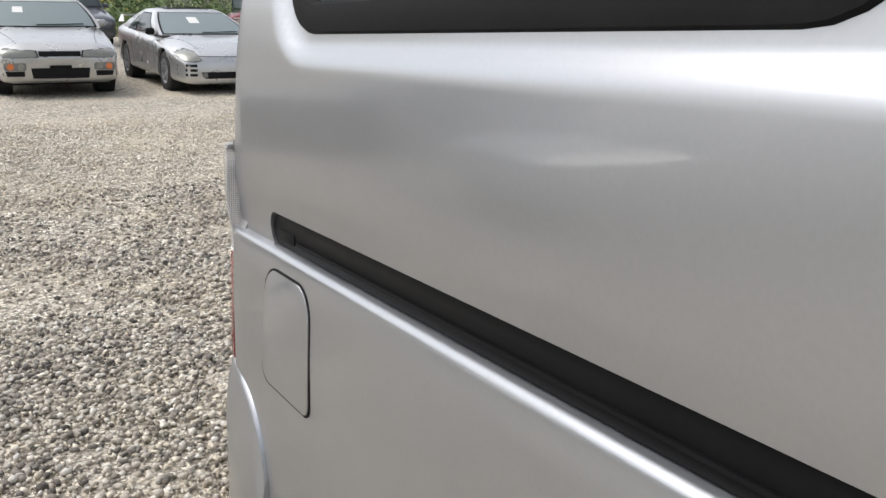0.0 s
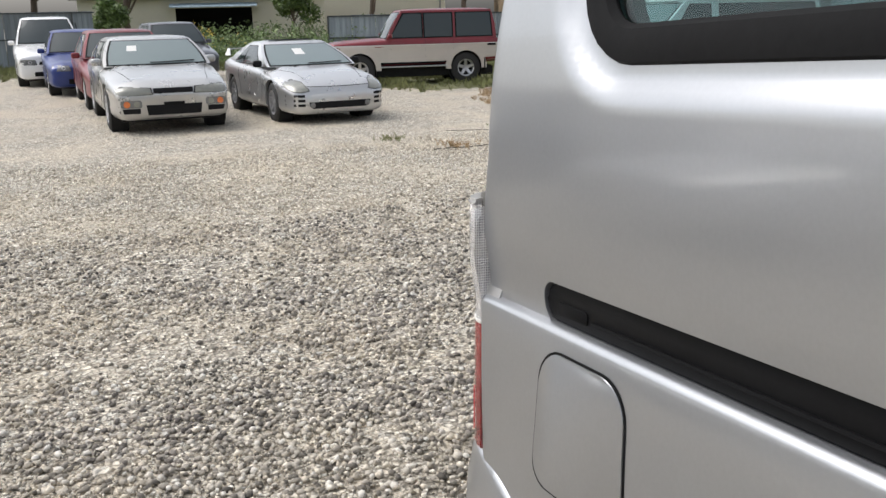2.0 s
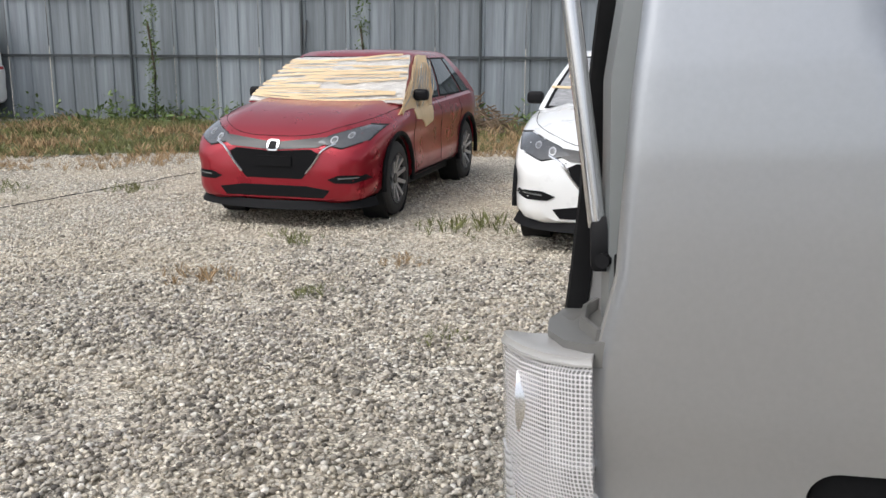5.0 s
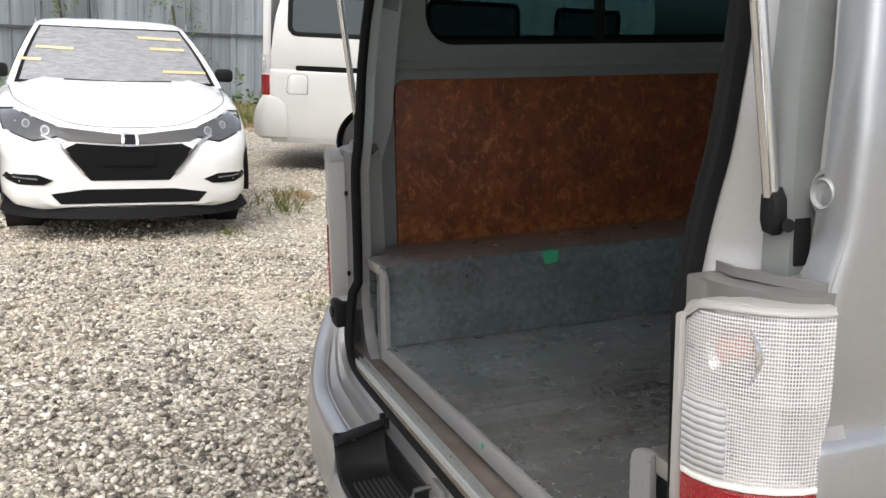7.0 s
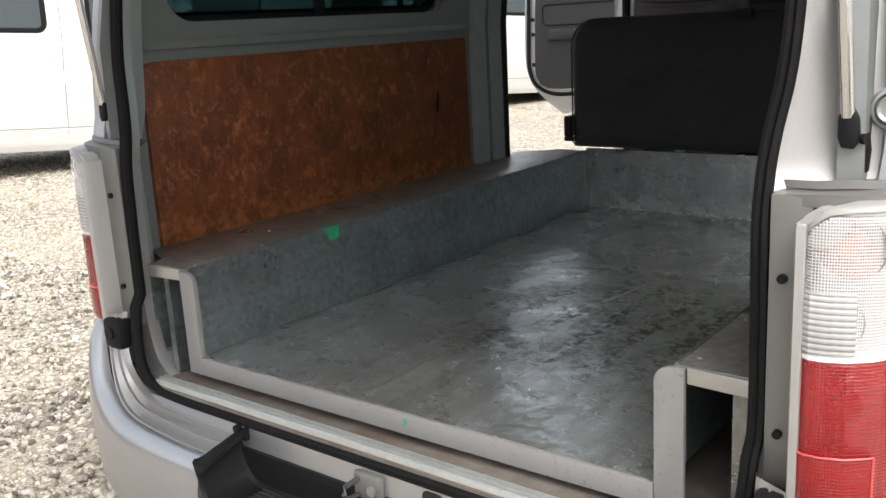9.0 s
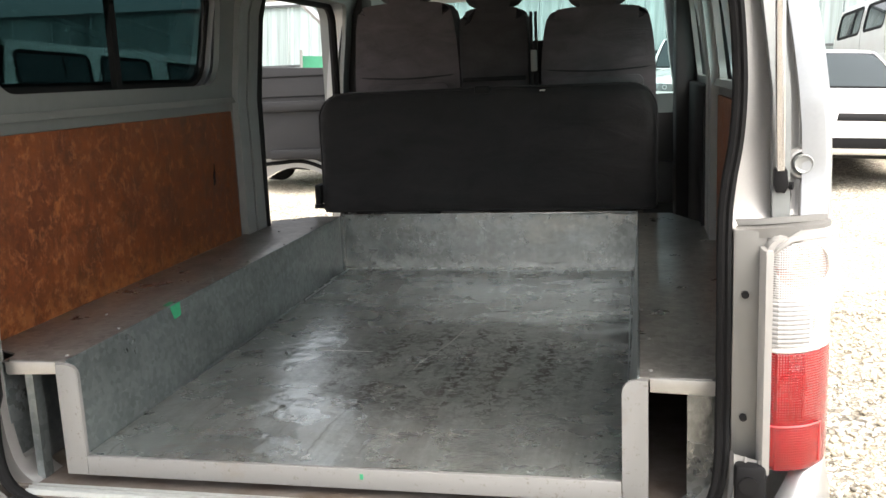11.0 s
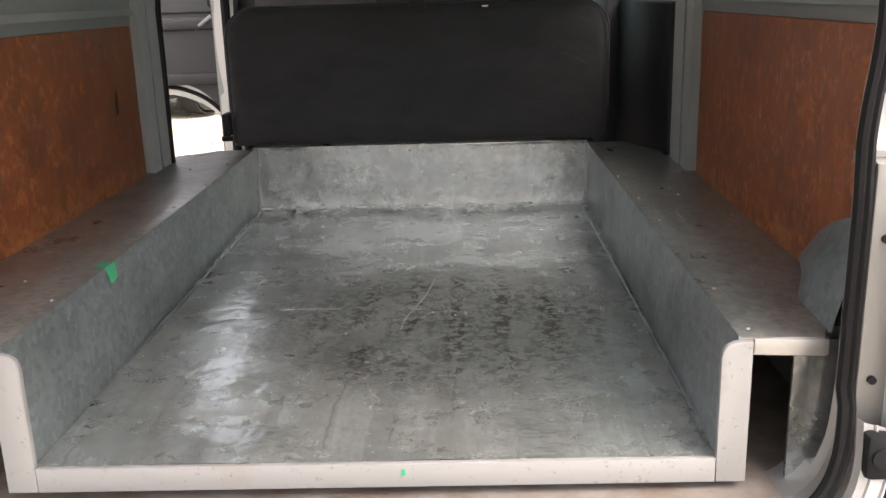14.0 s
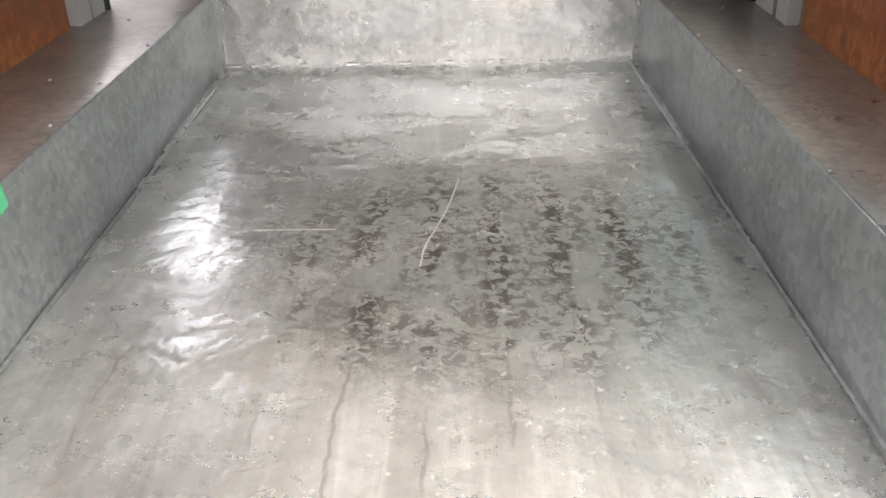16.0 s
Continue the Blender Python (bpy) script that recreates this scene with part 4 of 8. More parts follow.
def van_shell(root, body, jamb, closed):
    """The outside of the van: flanks, roof, ends, bumper, lamps, wheels."""
    arch = [cyl((-1.2, y, 0.33), (1.2, y, 0.33), 0.40, 28) for y in (1.15, 3.62)]
    for s in (1, -1):
        cut = []
        ours = not closed
        wins = [WIN_C, WIN_R2, WIN_F] if closed else [WIN_R, WIN_R2, WIN_F] if s > 0 else [WIN_L]
        for o in wins:
            cut.append(prism(o, "x", s * 0.6, s * 1.1))
        if ours and s < 0:
            cut += [prism(DOOR_SL, "x", s * 0.6, s * 1.1), prism(DOOR_FR, "x", s * 0.6, s * 1.1)]
        if s > 0 or closed:
            cut.append(prism(rounded(0.32 if closed else 0.232, 1.55 if closed else 2.5, 1.045, 1.101, 0.0265, 6), "x", s * 0.881, s * 1.0))
        cut += [cyl((s * 0.5, y, 0.33), (s * 1.2, y, 0.33), 0.40, 28) for y in (1.15, 3.62)]
        well = None if closed else (0.330, 2.58, 1.412, 1.80, 0.085) if s > 0 else (0.255, 1.40, 1.470, 1.80, 0.085)
        deep = WELL_DEEP if ours else 0.0
        part("side_panel", carve(solid(*side_skin(s, 4.0, well), body), cut), None, root)
        for o in wins:
            w = part("side_window", pane(o, s, deep=deep if o is not WIN_F else 0.0), (GLASS if s > 0 else PRIVACYGLASS) if ours else CARGLASS, root, "tinted side window in black rubber")
            w.visible_shadow = False
            g = part("window_rubber", sweep(on_side(o, s, -deep if o is not WIN_F else 0.0), [(-0.020, -0.014), (0.022, -0.014), (0.026, -0.002), (0.020, 0.007), (0.0, 0.009), (-0.018, 0.004), (-0.024, -0.006)], True, (s, 0, 0)), RUBBER, w)
        if s > 0 or closed:
            rail = part("door_rail", prism(rounded(0.322 if closed else 0.234, 1.545 if closed else 2.49, 1.047, 1.099, 0.025, 6), "x", s * 0.872, s * 0.8985, 0.002), RAIL, root, "satin black sliding door rail")
            part("rail_lip", sweep([(s * 0.9000, y, 1.064) for y in np.linspace(0.35, 1.52 if closed else 2.48, 8)], [(-0.004, -0.002), (0.004, -0.002), (0.003, 0.002), (-0.003, 0.002)]), RAIL, rail)
            part("rail_cap", prism(rounded(0.34, 0.41, 1.056, 1.075, 0.006, 3) if closed else rounded(0.262, 0.335, 1.056, 1.075, 0.006, 3), "x", s * 0.897, s * 0.9005, 0.0012), RAIL, rail)
        if s > 0:
            gap = part("lid_gap", prism([(0.337 + (y - 0.337) * 1.034, 0.911 + (z - 0.911) * 1.034) for y, z in LID], "x", s * 0.90, s * 0.9208), RAIL, root)
            part("fuel_lid", prism(LID, "x", s * 0.90, s * 0.9222, 0.0015), body, root, "square fuel filler lid")
        part("bumper_corner", bumper_half(s), body, root)
        part("bumper_ledge", bumper_ledge(s), jamb, root)
        rear_lamp(root, s)
        for y in (1.15, 3.62):
            wheel(root, (s * 0.905, y, 0.33), s)
            part("wheel_housing", lathe([(-0.30 * s, 0.395), (-0.015 * s, 0.395), (-0.015 * s, 0.388), (-0.30 * s, 0.388)], (s * 0.905, y, 0.33), 24), WELL, root)
            part("housing_back", cyl((s * 0.60, y, 0.33), (s * 0.605, y, 0.33), 0.393, 24), WELL, root)
        if closed:
            part("window_bar", sweep(on_side([(1.02, 1.42), (1.02, 1.60), (1.02, 1.79)], s, -0.004), ring(0.012, 6), False, (s, 0, 0)), BLACK, root)
            for y in (1.555, 2.72, 3.75):
                part("shut_line", sweep(on_side([(y, z) for z in np.linspace(0.45, 1.86, 10)], s, 0.0005), ring(0.004, 4), False, (s, 0, 0)), GREYPLASTIC, root)
            part("sill_line", sweep(on_side([(y, 0.52) for y in np.linspace(1.57, 3.20, 6)], s, 0.0005), ring(0.004, 4), False, (s, 0, 0)), GREYPLASTIC, root)
    if closed:
        part("underbody", box(-0.60, 0.60, 0.06, 4.2, 0.30, 0.60, 0.03), WELL, root)
    part("roof", grid([[(x, y, 1.93 + 0.05 * (1 - (x / 0.75) ** 2) + dz) for y in np.linspace(0.26, 3.7, 8)] for x, dz in [(-0.75, 0), (-0.4, 0), (0, 0), (0.4, 0), (0.75, 0)]], cap=False), body, root)
    part("roof_lining", box(-0.76, 0.76, 0.26, 3.7, 1.87, 1.90, 0.01), LINING, root)
    nose = [(3.98, 0.35), (4.42, 0.40), (4.48, 0.62), (4.46, 0.95), (4.36, 1.12), (4.20, 1.18), (3.98, 1.2)]
    part("nose", prism(nose, "x", -0.87, 0.87, 0.03), body, root)
    part("windscreen", grid([[(-0.80, 4.30, 1.16), (0, 4.36, 1.16), (0.80, 4.30, 1.16)], [(-0.72, 3.72, 1.90), (0, 3.76, 1.93), (0.72, 3.72, 1.90)]], cap=False), GLASS if not closed else CARGLASS, root).visible_shadow = False
    for s in (1, -1):
        part("front_pillar", sweep([(s * 0.845, 4.30, 1.12), (s * 0.78, 3.98, 1.55), (s * 0.74, 3.70, 1.92)], ring(0.04, 8)), body, root)
        part("headlamp", box(s * 0.55, s * 0.86, 4.40, 4.49, 0.72, 0.92, 0.03), LAMPGREY, root)


van = thing("cargo_van", VAN, "silver metallic cargo van with raised tailgate and open passenger doors", "van")
van_shell(van, SILVER, JAMB, False)

# rear end
part("tailgate_frame", rear_ring(), JAMB, van, "silver frame round the tailgate opening")
def seal_y(z):
    return float(np.interp(z, [0.60, 0.66, 0.85, 1.0, 2.0], [-0.020, -0.018, 0.008, 0.0, 0.0])) if z < 0.85 else 0.012 + float(np.interp(z, RZ, RY)) - 0.048 + seal_back(z)


seal_path = [(x, seal_y(z), z) for x, z in LOOP]
SEAL = [(-0.016, 0.002), (-0.014, 0.013), (-0.006, 0.017), (0.000, 0.011), (0.006, 0.018), (0.014, 0.014), (0.018, 0.003), (0.014, -0.012), (-0.012, -0.012)]
seal_v, seal_f = sweep(seal_path, [(u, -v) for u, v in SEAL], True, (0, 1, 0))
seal_v = [Vector(seal_path[i // len(SEAL)]) + (p - Vector(seal_path[i // len(SEAL)])) * float(np.interp(seal_path[i // len(SEAL)][2], [0.633, 0.69, 0.80], [0.58, 0.70, 0.76])) for i, p in enumerate(seal_v)]
part("tailgate_seal", (seal_v, seal_f), RUBBER, van, "black ribbed rubber seal")
part("rear_lower_panel", box(-0.72, 0.72, -0.026, 0.02, 0.40, 0.628, 0.006), SILVER, van)
sill = part("load_sill", prism([(-0.020, 0.648), (0.026, 0.653), (0.026, 0.640), (-0.020, 0.636)], "x", -0.665, 0.665), RUSTFLOOR, van)
strip = part("sill_strip", prism([(-0.010, 0.636), (-0.016, 0.650), (-0.013, 0.659), (-0.010, 0.661), (-0.008, 0.655), (-0.004, 0.655), (-0.002, 0.663), (0.001, 0.663), (0.002, 0.656), (0.008, 0.656), (0.010, 0.663), (0.013, 0.663), (0.014, 0.655), (0.018, 0.654), (0.018, 0.648)], "x", -0.66, 0.66), SILLMETAL, van, "ribbed aluminium sill strip")
for x in np.linspace(-0.60, 0.60, 7):
    part("screw", cyl((x, 0.005, 0.655), (x, 0.005, 0.659), 0.0035, 8), CHROME, strip)
part("bumper_middle", prism([(-0.03, 0.485), (-0.140, 0.488), (-0.152, 0.484), (-0.160, 0.470), (-0.160, 0.42), (-0.150, 0.37), (-0.11, 0.34), (-0.03, 0.34)], "x", -0.346, 0.346), SILVER, van)


def step_liner():
    """A black plastic well with upswept ends and a raised back."""
    rows = []
    for x in list(np.linspace(-0.352, -0.26, 10)) + list(np.linspace(-0.2, 0.2, 5)) + list(np.linspace(0.26, 0.352, 10)):
        k = min(1.0, max(0.0, (abs(x) - 0.285) / 0.06))
        z = 0.499 + 0.094 * (1 - math.sqrt(max(0.0, 1 - k * k)))
        rows.append([(x, -0.150, z - 0.012), (x, -0.1515, z - 0.004), (x, -0.146, z + 0.002), (x, -0.138, z), (x, -0.040, z), (x, -0.032, z + 0.008), (x, -0.030, max(0.575, z)), (x, -0.026, max(0.578, z + 0.002)), (x, -0.024, max(0.574, z)), (x, -0.024, z - 0.012)])
    return grid(rows, cap=True, close=True)


WORNBLACK = plain("worn_black_plastic", (0.035, 0.035, 0.036), 0.42, 0.0, 0.4, 60)
step = part("bumper_step", step_liner(), BLACK, van, "ribbed black plastic bumper step")
for s in (1, -1):
    part("step_end", prism([(-0.112, 0.587), (-0.026, 0.605), (-0.026, 0.613), (-0.034, 0.615), (-0.112, 0.597), (-0.150, 0.587), (-0.152, 0.570)], "x", s * 0.322, s * 0.350, 0.004), BLACK, step)
for k in range(8):
    for x0, x1 in ((-0.27, -0.105), (-0.085, 0.085), (0.105, 0.27)):
        y = -0.128 + k * 0.0115
        part("step_rib", box(x0, x1, y, y + 0.0045, 0.498, 0.505), WORNBLACK, step)
for z in (0.525, 0.552):
    part("back_rib", box(-0.27, 0.27, -0.0345, -0.030, z, z + 0.006), BLACK, step)
WORNSTEEL = plain("dark_worn_steel", (0.16, 0.155, 0.15), 0.4, 0.8, 0.3, 60)
lock = part("latch_striker", box(-0.003, 0.066, -0.042, -0.025, 0.566, 0.621, 0.007), JAMBGREY, van, "grey steel latch striker")
part("striker_loop", sweep([(0.012, -0.04, 0.608), (0.010, -0.075, 0.604), (0.010, -0.080, 0.590), (0.010, -0.075, 0.577), (0.012, -0.04, 0.575)], ring(0.0052, 8)), WORNSTEEL, lock)
part("striker_bolt", cyl((0.050, -0.045, 0.593), (0.050, -0.051, 0.593), 0.011, 6), STEEL, lock)
part("drain_hole", prism(rounded(0.158, 0.205, 0.594, 0.620, 0.011, 4), "y", -0.0285, -0.024), WELL, van)
part("warning_label", box(0.222, 0.272, -0.0285, -0.0255, 0.586, 0.620), plain("yellowed_label", (0.48, 0.47, 0.34), 0.5), van)
part("label_frame", sweep([(x, -0.0287, z) for x, z in rounded(0.224, 0.270, 0.588, 0.618, 0.004, 2)], ring(0.0012, 4), True, (0, 1, 0)), INK, van)
part("label_mark", sweep([(0.247 + 0.009 * math.cos(a), -0.0288, 0.609 + 0.006 * math.sin(a)) for a in np.linspace(0, 2 * math.pi, 13)[:-1]], ring(0.0013, 4), True, (0, 1, 0)), INK, van)
for z in (0.597, 0.593):
    part("label_bar", box(0.232, 0.262, -0.0292, -0.0275, z, z + 0.0016), INK, van)
part("rubber_stop", cyl((-0.348, -0.026, 0.617), (-0.348, -0.038, 0.617), 0.010, 10), RUBBER, van)
part("hook", box(-0.325, -0.318, -0.038, -0.025, 0.598, 0.626), RUBBER, van)
for s in (1, -1):
    part("corner_cap", box(s * (0.756 if s > 0 else 0.742), s * 0.808, -0.042, 0.0, 0.722, 0.796, 0.010), BLACK, van)
    part("cap_boss", cyl((s * 0.778, -0.041, 0.762), (s * 0.778, -0.047, 0.762), 0.016, 12), BLACK, van)
    part("lamp_side", box(s * (0.752 if s > 0 else 0.735), s * 0.808, 0.010, 0.06, 0.77, 1.196, 0.004), JAMBGREY, van)
    for z in (0.866, 1.085):
        part("lamp_bolt", cyl((s * 0.772, 0.010, z), (s * 0.772, 0.003, z), 0.0065, 10), BLACK, van)
    base = part("strut_bracket", prism([(s * x, z) for x, z in ((0.823, 1.214), (0.838, 1.210), (0.850, 1.218), (0.852, 1.245), (0.847, 1.275), (0.842, 1.312), (0.832, 1.318), (0.826, 1.30), (0.822, 1.26))], "y", 0.072, 0.094, 0.004), BLACK, van, "black strut bracket")
    part("bracket_knuckle", prism([(s * x, z) for x, z in ((0.819, 1.264), (0.824, 1.252), (0.838, 1.250), (0.844, 1.262), (0.842, 1.288), (0.836, 1.300), (0.824, 1.300), (0.819, 1.290))], "y", 0.050, 0.074, 0.004), BLACK, base)
    part("bracket_bolt", cyl((s * 0.846, 0.064, 1.262), (s * 0.852, 0.062, 1.262), 0.007, 10), BLACK, base)
    part("bracket_bolt", cyl((s * 0.838, 0.073, 1.226), (s * 0.838, 0.068, 1.226), 0.006, 8), BLACK, base)
    rod = part("gas_strut", cyl((s * 0.830, 0.056, 1.290), (s * 0.816, 0.012, 1.66), 0.0085, 14), CHROME, van, "chrome gas strut")
    part("strut_tube", cyl((s * 0.8192, 0.011, 1.62), (s * 0.80, -0.04, 2.06), 0.011, 14), BLACK, rod)
    part("round_stop", lathe_y((s * 0.872, 0.084, 1.296), [(0.03, 0.017), (0.002, 0.017), (-0.002, 0.015), (0.001, 0.011), (0.002, 0.001)], 22), PILLAR, van, "round pale rubber door stop")
    part("stop_boss", lathe_y((s * 0.872, 0.092, 1.296), [(0.03, 0.030), (0.004, 0.028), (-0.002, 0.0245), (-0.003, 0.021), (0.004, 0.0175)], 22), JAMB, van)
    rail_bead = [(-0.0065, -0.006), (0.0065, -0.006), (0.005, 0.005), (-0.005, 0.005)]
    part("gutter_bead", sweep([(s * (side_x(z) - 0.040), corner_y(z) + 0.010, z) for z in np.linspace(1.345, 1.82, 12)], rail_bead, False, (0, -1, 0)), JAMB, van)
    part("gutter_bead", sweep([(s * (side_x(z) - 0.046), corner_y(z) + 0.012, z) for z in np.linspace(1.205, 1.262, 4)], rail_bead, False, (0, -1, 0)), JAMB, van)
    part("gutter_seam", sweep([(s * (side_x(z) - 0.050), corner_y(z) + 0.009, z) for z in np.linspace(1.33, 1.82, 12)], ring(0.0024, 4), False, (0, -1, 0)), JAMBGREY, van)
    part("pillar_strip", sweep([(s * (side_x(z) - 0.021), corner_y(z) + 0.010, z) for z in np.linspace(1.20, 1.84, 14)], [(-0.017, -0.008), (0.016, -0.008), (0.013, 0.004), (-0.013, 0.006)], False, (0, -1, 0)), JAMB, van)
    for z in (1.405, 1.475):
        part("dimple", cyl((s * (side_x(z) - 0.022), corner_y(z) + 0.008, z), (s * (side_x(z) - 0.022), corner_y(z) + 0.0035, z), 0.004, 10), JAMB, van)
    plate = [(0.722, 0.070, 1.192), (0.724, 0.026, 1.192), (0.770, 0.012, 1.196), (0.815, 0.008, 1.199), (0.860, 0.014, 1.200), (0.898, 0.034, 1.201), (0.914, 0.056, 1.202), (0.914, 0.092, 1.208), (0.86, 0.098, 1.216), (0.78, 0.095, 1.212), (0.722, 0.088, 1.204)]
    plate = [(max(x, 0.748) if s > 0 else x, y, z) for x, y, z in plate]
    low = [(s * x, y, 1.182) for x, y, z in plate]
    n = len(plate)
    part("shelf_plate", ([(s * x, y, z) for x, y, z in plate] + low, [tuple(range(n)), tuple(range(2 * n - 1, n - 1, -1))] + [(k, (k + 1) % n, n + (k + 1) % n, n + k) for k in range(n)]), JAMBGREY, van, "", 40)
    part("shelf_rib", sweep([(s * 0.735, 0.052, 1.2035), (s * 0.80, 0.040, 1.206), (s * 0.86, 0.046, 1.209), (s * 0.908, 0.066, 1.210)], [(-0.004, -0.006), (0.004, -0.006), (0.002, 0.004), (-0.002, 0.004)]), JAMBGREY, van)
part("tailgate", grid([[(x, y, z + 0.03 * (1 - (x / 0.8) ** 2)) for y, z in [(0.24, 1.97), (-0.15, 2.07), (-0.6, 2.15), (-1.02, 2.20), (-1.12, 2.18), (-1.02, 2.13), (-0.6, 2.08), (0.2, 1.93)]] for x in (-0.8, -0.4, 0, 0.4, 0.8)], cap=True, close=True), SILVER, van, "raised silver tailgate")

# inner walls
for s in (1, -1):
    cut = [prism(o, "x", s * 0.6, s * 1.0) for o in ([WIN_R, WIN_R2, WIN_F] if s > 0 else [WIN_L, DOOR_IN, DOOR_FR])]
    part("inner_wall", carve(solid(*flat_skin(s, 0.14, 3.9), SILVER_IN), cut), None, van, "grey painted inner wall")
    y1 = 1.478 if s < 0 else 1.335
    o = rounded(0.165, y1, 0.905, 1.378, [0.004, 0.004, 0.012, 0.035], 4)
    rows = prism(o, "x", s * (0.822), s * 0.8395, 0.002)
    if s < 0:
        part("panel_crack", prism([(1.290, 1.135), (1.297, 1.15), (1.292, 1.165), (1.300, 1.185), (1.305, 1.21), (1.309, 1.18), (1.304, 1.16), (1.306, 1.145)], "x", -0.8195, -0.823), WELL, van)
    part("plywood_panel", rows, PLY, van, "scuffed red-brown varnished plywood lining panel", 30)
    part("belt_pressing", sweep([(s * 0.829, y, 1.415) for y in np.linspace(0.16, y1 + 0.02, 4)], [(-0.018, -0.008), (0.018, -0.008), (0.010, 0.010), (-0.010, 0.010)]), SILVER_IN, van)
    for y0, ya in ((1.500, 1.572), (1.590, 1.668)) if s < 0 else ((1.372, 1.45), (1.475, 1.60)):
        part("pillar_pressing", sweep([(s * 0.824, (y0 + ya) / 2, z) for z in (0.66, 0.95, 1.42)] + [(s * 0.79, (y0 + ya) / 2, 1.72), (s * 0.74, (y0 + ya) / 2, 1.87)], [((ya - y0) / 2, -0.02), ((ya - y0) / 2 - 0.014, 0.014), (-(ya - y0) / 2 + 0.014, 0.014), (-(ya - y0) / 2, -0.02)], False, (s, 0, 0)), PILLAR, van)
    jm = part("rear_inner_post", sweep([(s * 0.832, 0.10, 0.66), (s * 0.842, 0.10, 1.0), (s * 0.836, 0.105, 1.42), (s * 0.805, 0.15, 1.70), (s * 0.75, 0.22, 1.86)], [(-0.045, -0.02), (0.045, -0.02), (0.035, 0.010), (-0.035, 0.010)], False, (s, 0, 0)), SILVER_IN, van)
part("pillar_seal", sweep([(-0.806, 1.682, 0.66), (-0.808, 1.682, 1.0), (-0.804, 1.682, 1.42), (-0.775, 1.682, 1.70), (-0.735, 1.684, 1.86)], ring(0.014, 8), False, (0, 1, 0)), RUBBER, van)
for z, tall in ((0.985, 0.022), (1.12, 0.04), (1.27, 0.018), (1.345, 0.03)):
    part("pillar_slot", prism(rounded(1.612, 1.642, z, z + tall, 0.006, 3), "x", -0.812, -0.8085), WELL, van)
for o in (DOOR_SL,):
    part("door_seal", sweep([(-0.865, y, z) for y, z in o], ring(0.020, 8), True, (1, 0, 0)), RUBBER, van)
part("door_frame", sweep([(-0.872, y, z) for y, z in rounded(1.735, 2.78, 0.63, 1.83, 0.09, 6)], [(-0.006, -0.055), (0.012, -0.055), (0.012, 0.03), (-0.006, 0.03)], True, (1, 0, 0)), SILVER_IN, van)
part("door_frame", sweep([(-0.872, y, z) for y, z in rounded(3.03, 3.85, 0.61, 1.83, 0.08, 6)], [(-0.006, -0.055), (0.012, -0.055), (0.012, 0.03), (-0.006, 0.03)], True, (1, 0, 0)), SILVER, van)
part("cargo_floor", box(-0.84, 0.84, 0.020, 3.9, 0.61, 0.650), RUSTFLOOR, van)
part("underbody", box(-0.80, 0.80, 0.06, 4.2, 0.36, 0.60, 0.03), WELL, van)
part("window_bar", box(-0.858, -0.840, 0.795, 0.822, 1.475, 1.80), RUBBER, van)

# folded rear bench and front seats
bench_rows = []
for z in np.linspace(0.945, 1.418, 26):
    w = 0.655 - (0.10 - math.sqrt(max(0.0, 0.01 - max(0.0, z - 1.318) ** 2)))
    edge = min(1.0, (1.418 - z) / 0.03, (z - 0.935) / 0.03)
    row = []
    for u in np.linspace(-1, 1, 52):
        side = min(1.0, (1 - abs(u)) * w / 0.03)
        soft = math.sqrt(max(0.0, min(edge, side)) + 1e-4)
        wave = 0.004 * noise.noise(Vector((u * 5, z * 9, 4))) + 0.0025 * noise.noise(Vector((u * 2.2, z * 26, 8)))
        row.append((u * w, 1.925 - 0.018 * soft + wave, z))
    rows_back = [(x, 2.03, zz) for x, y, zz in row[::-1]]
    bench_rows.append(row + rows_back)
seat = part("rear_bench", grid(bench_rows, cap=True, close=True), FABRIC, van, "black fabric back of a folded bench seat", 50)
part("bench_piping", sweep([(x, 1.909, z) for x, z in rounded(-0.652, 0.652, 0.950, 1.414, [0.02, 0.02, 0.10, 0.10], 8)], ring(0.0036, 6), True, (0, 1, 0)), FABRIC, seat)
part("bench_latch", box(-0.02, 0.035, 1.885, 1.92, 1.395, 1.425, 0.004), BLACK, seat)
part("bench_tag", box(0.225, 0.245, 1.895, 1.91, 1.397, 1.402), plain_white, seat)
part("bench_hinge", box(-0.690, -0.662, 1.90, 1.98, 0.98, 1.06, 0.008), BLACK, seat)
part("bench_bolt", cyl((-0.70, 1.93, 0.97), (-0.66, 1.93, 0.97), 0.010, 8), BLACK, seat)
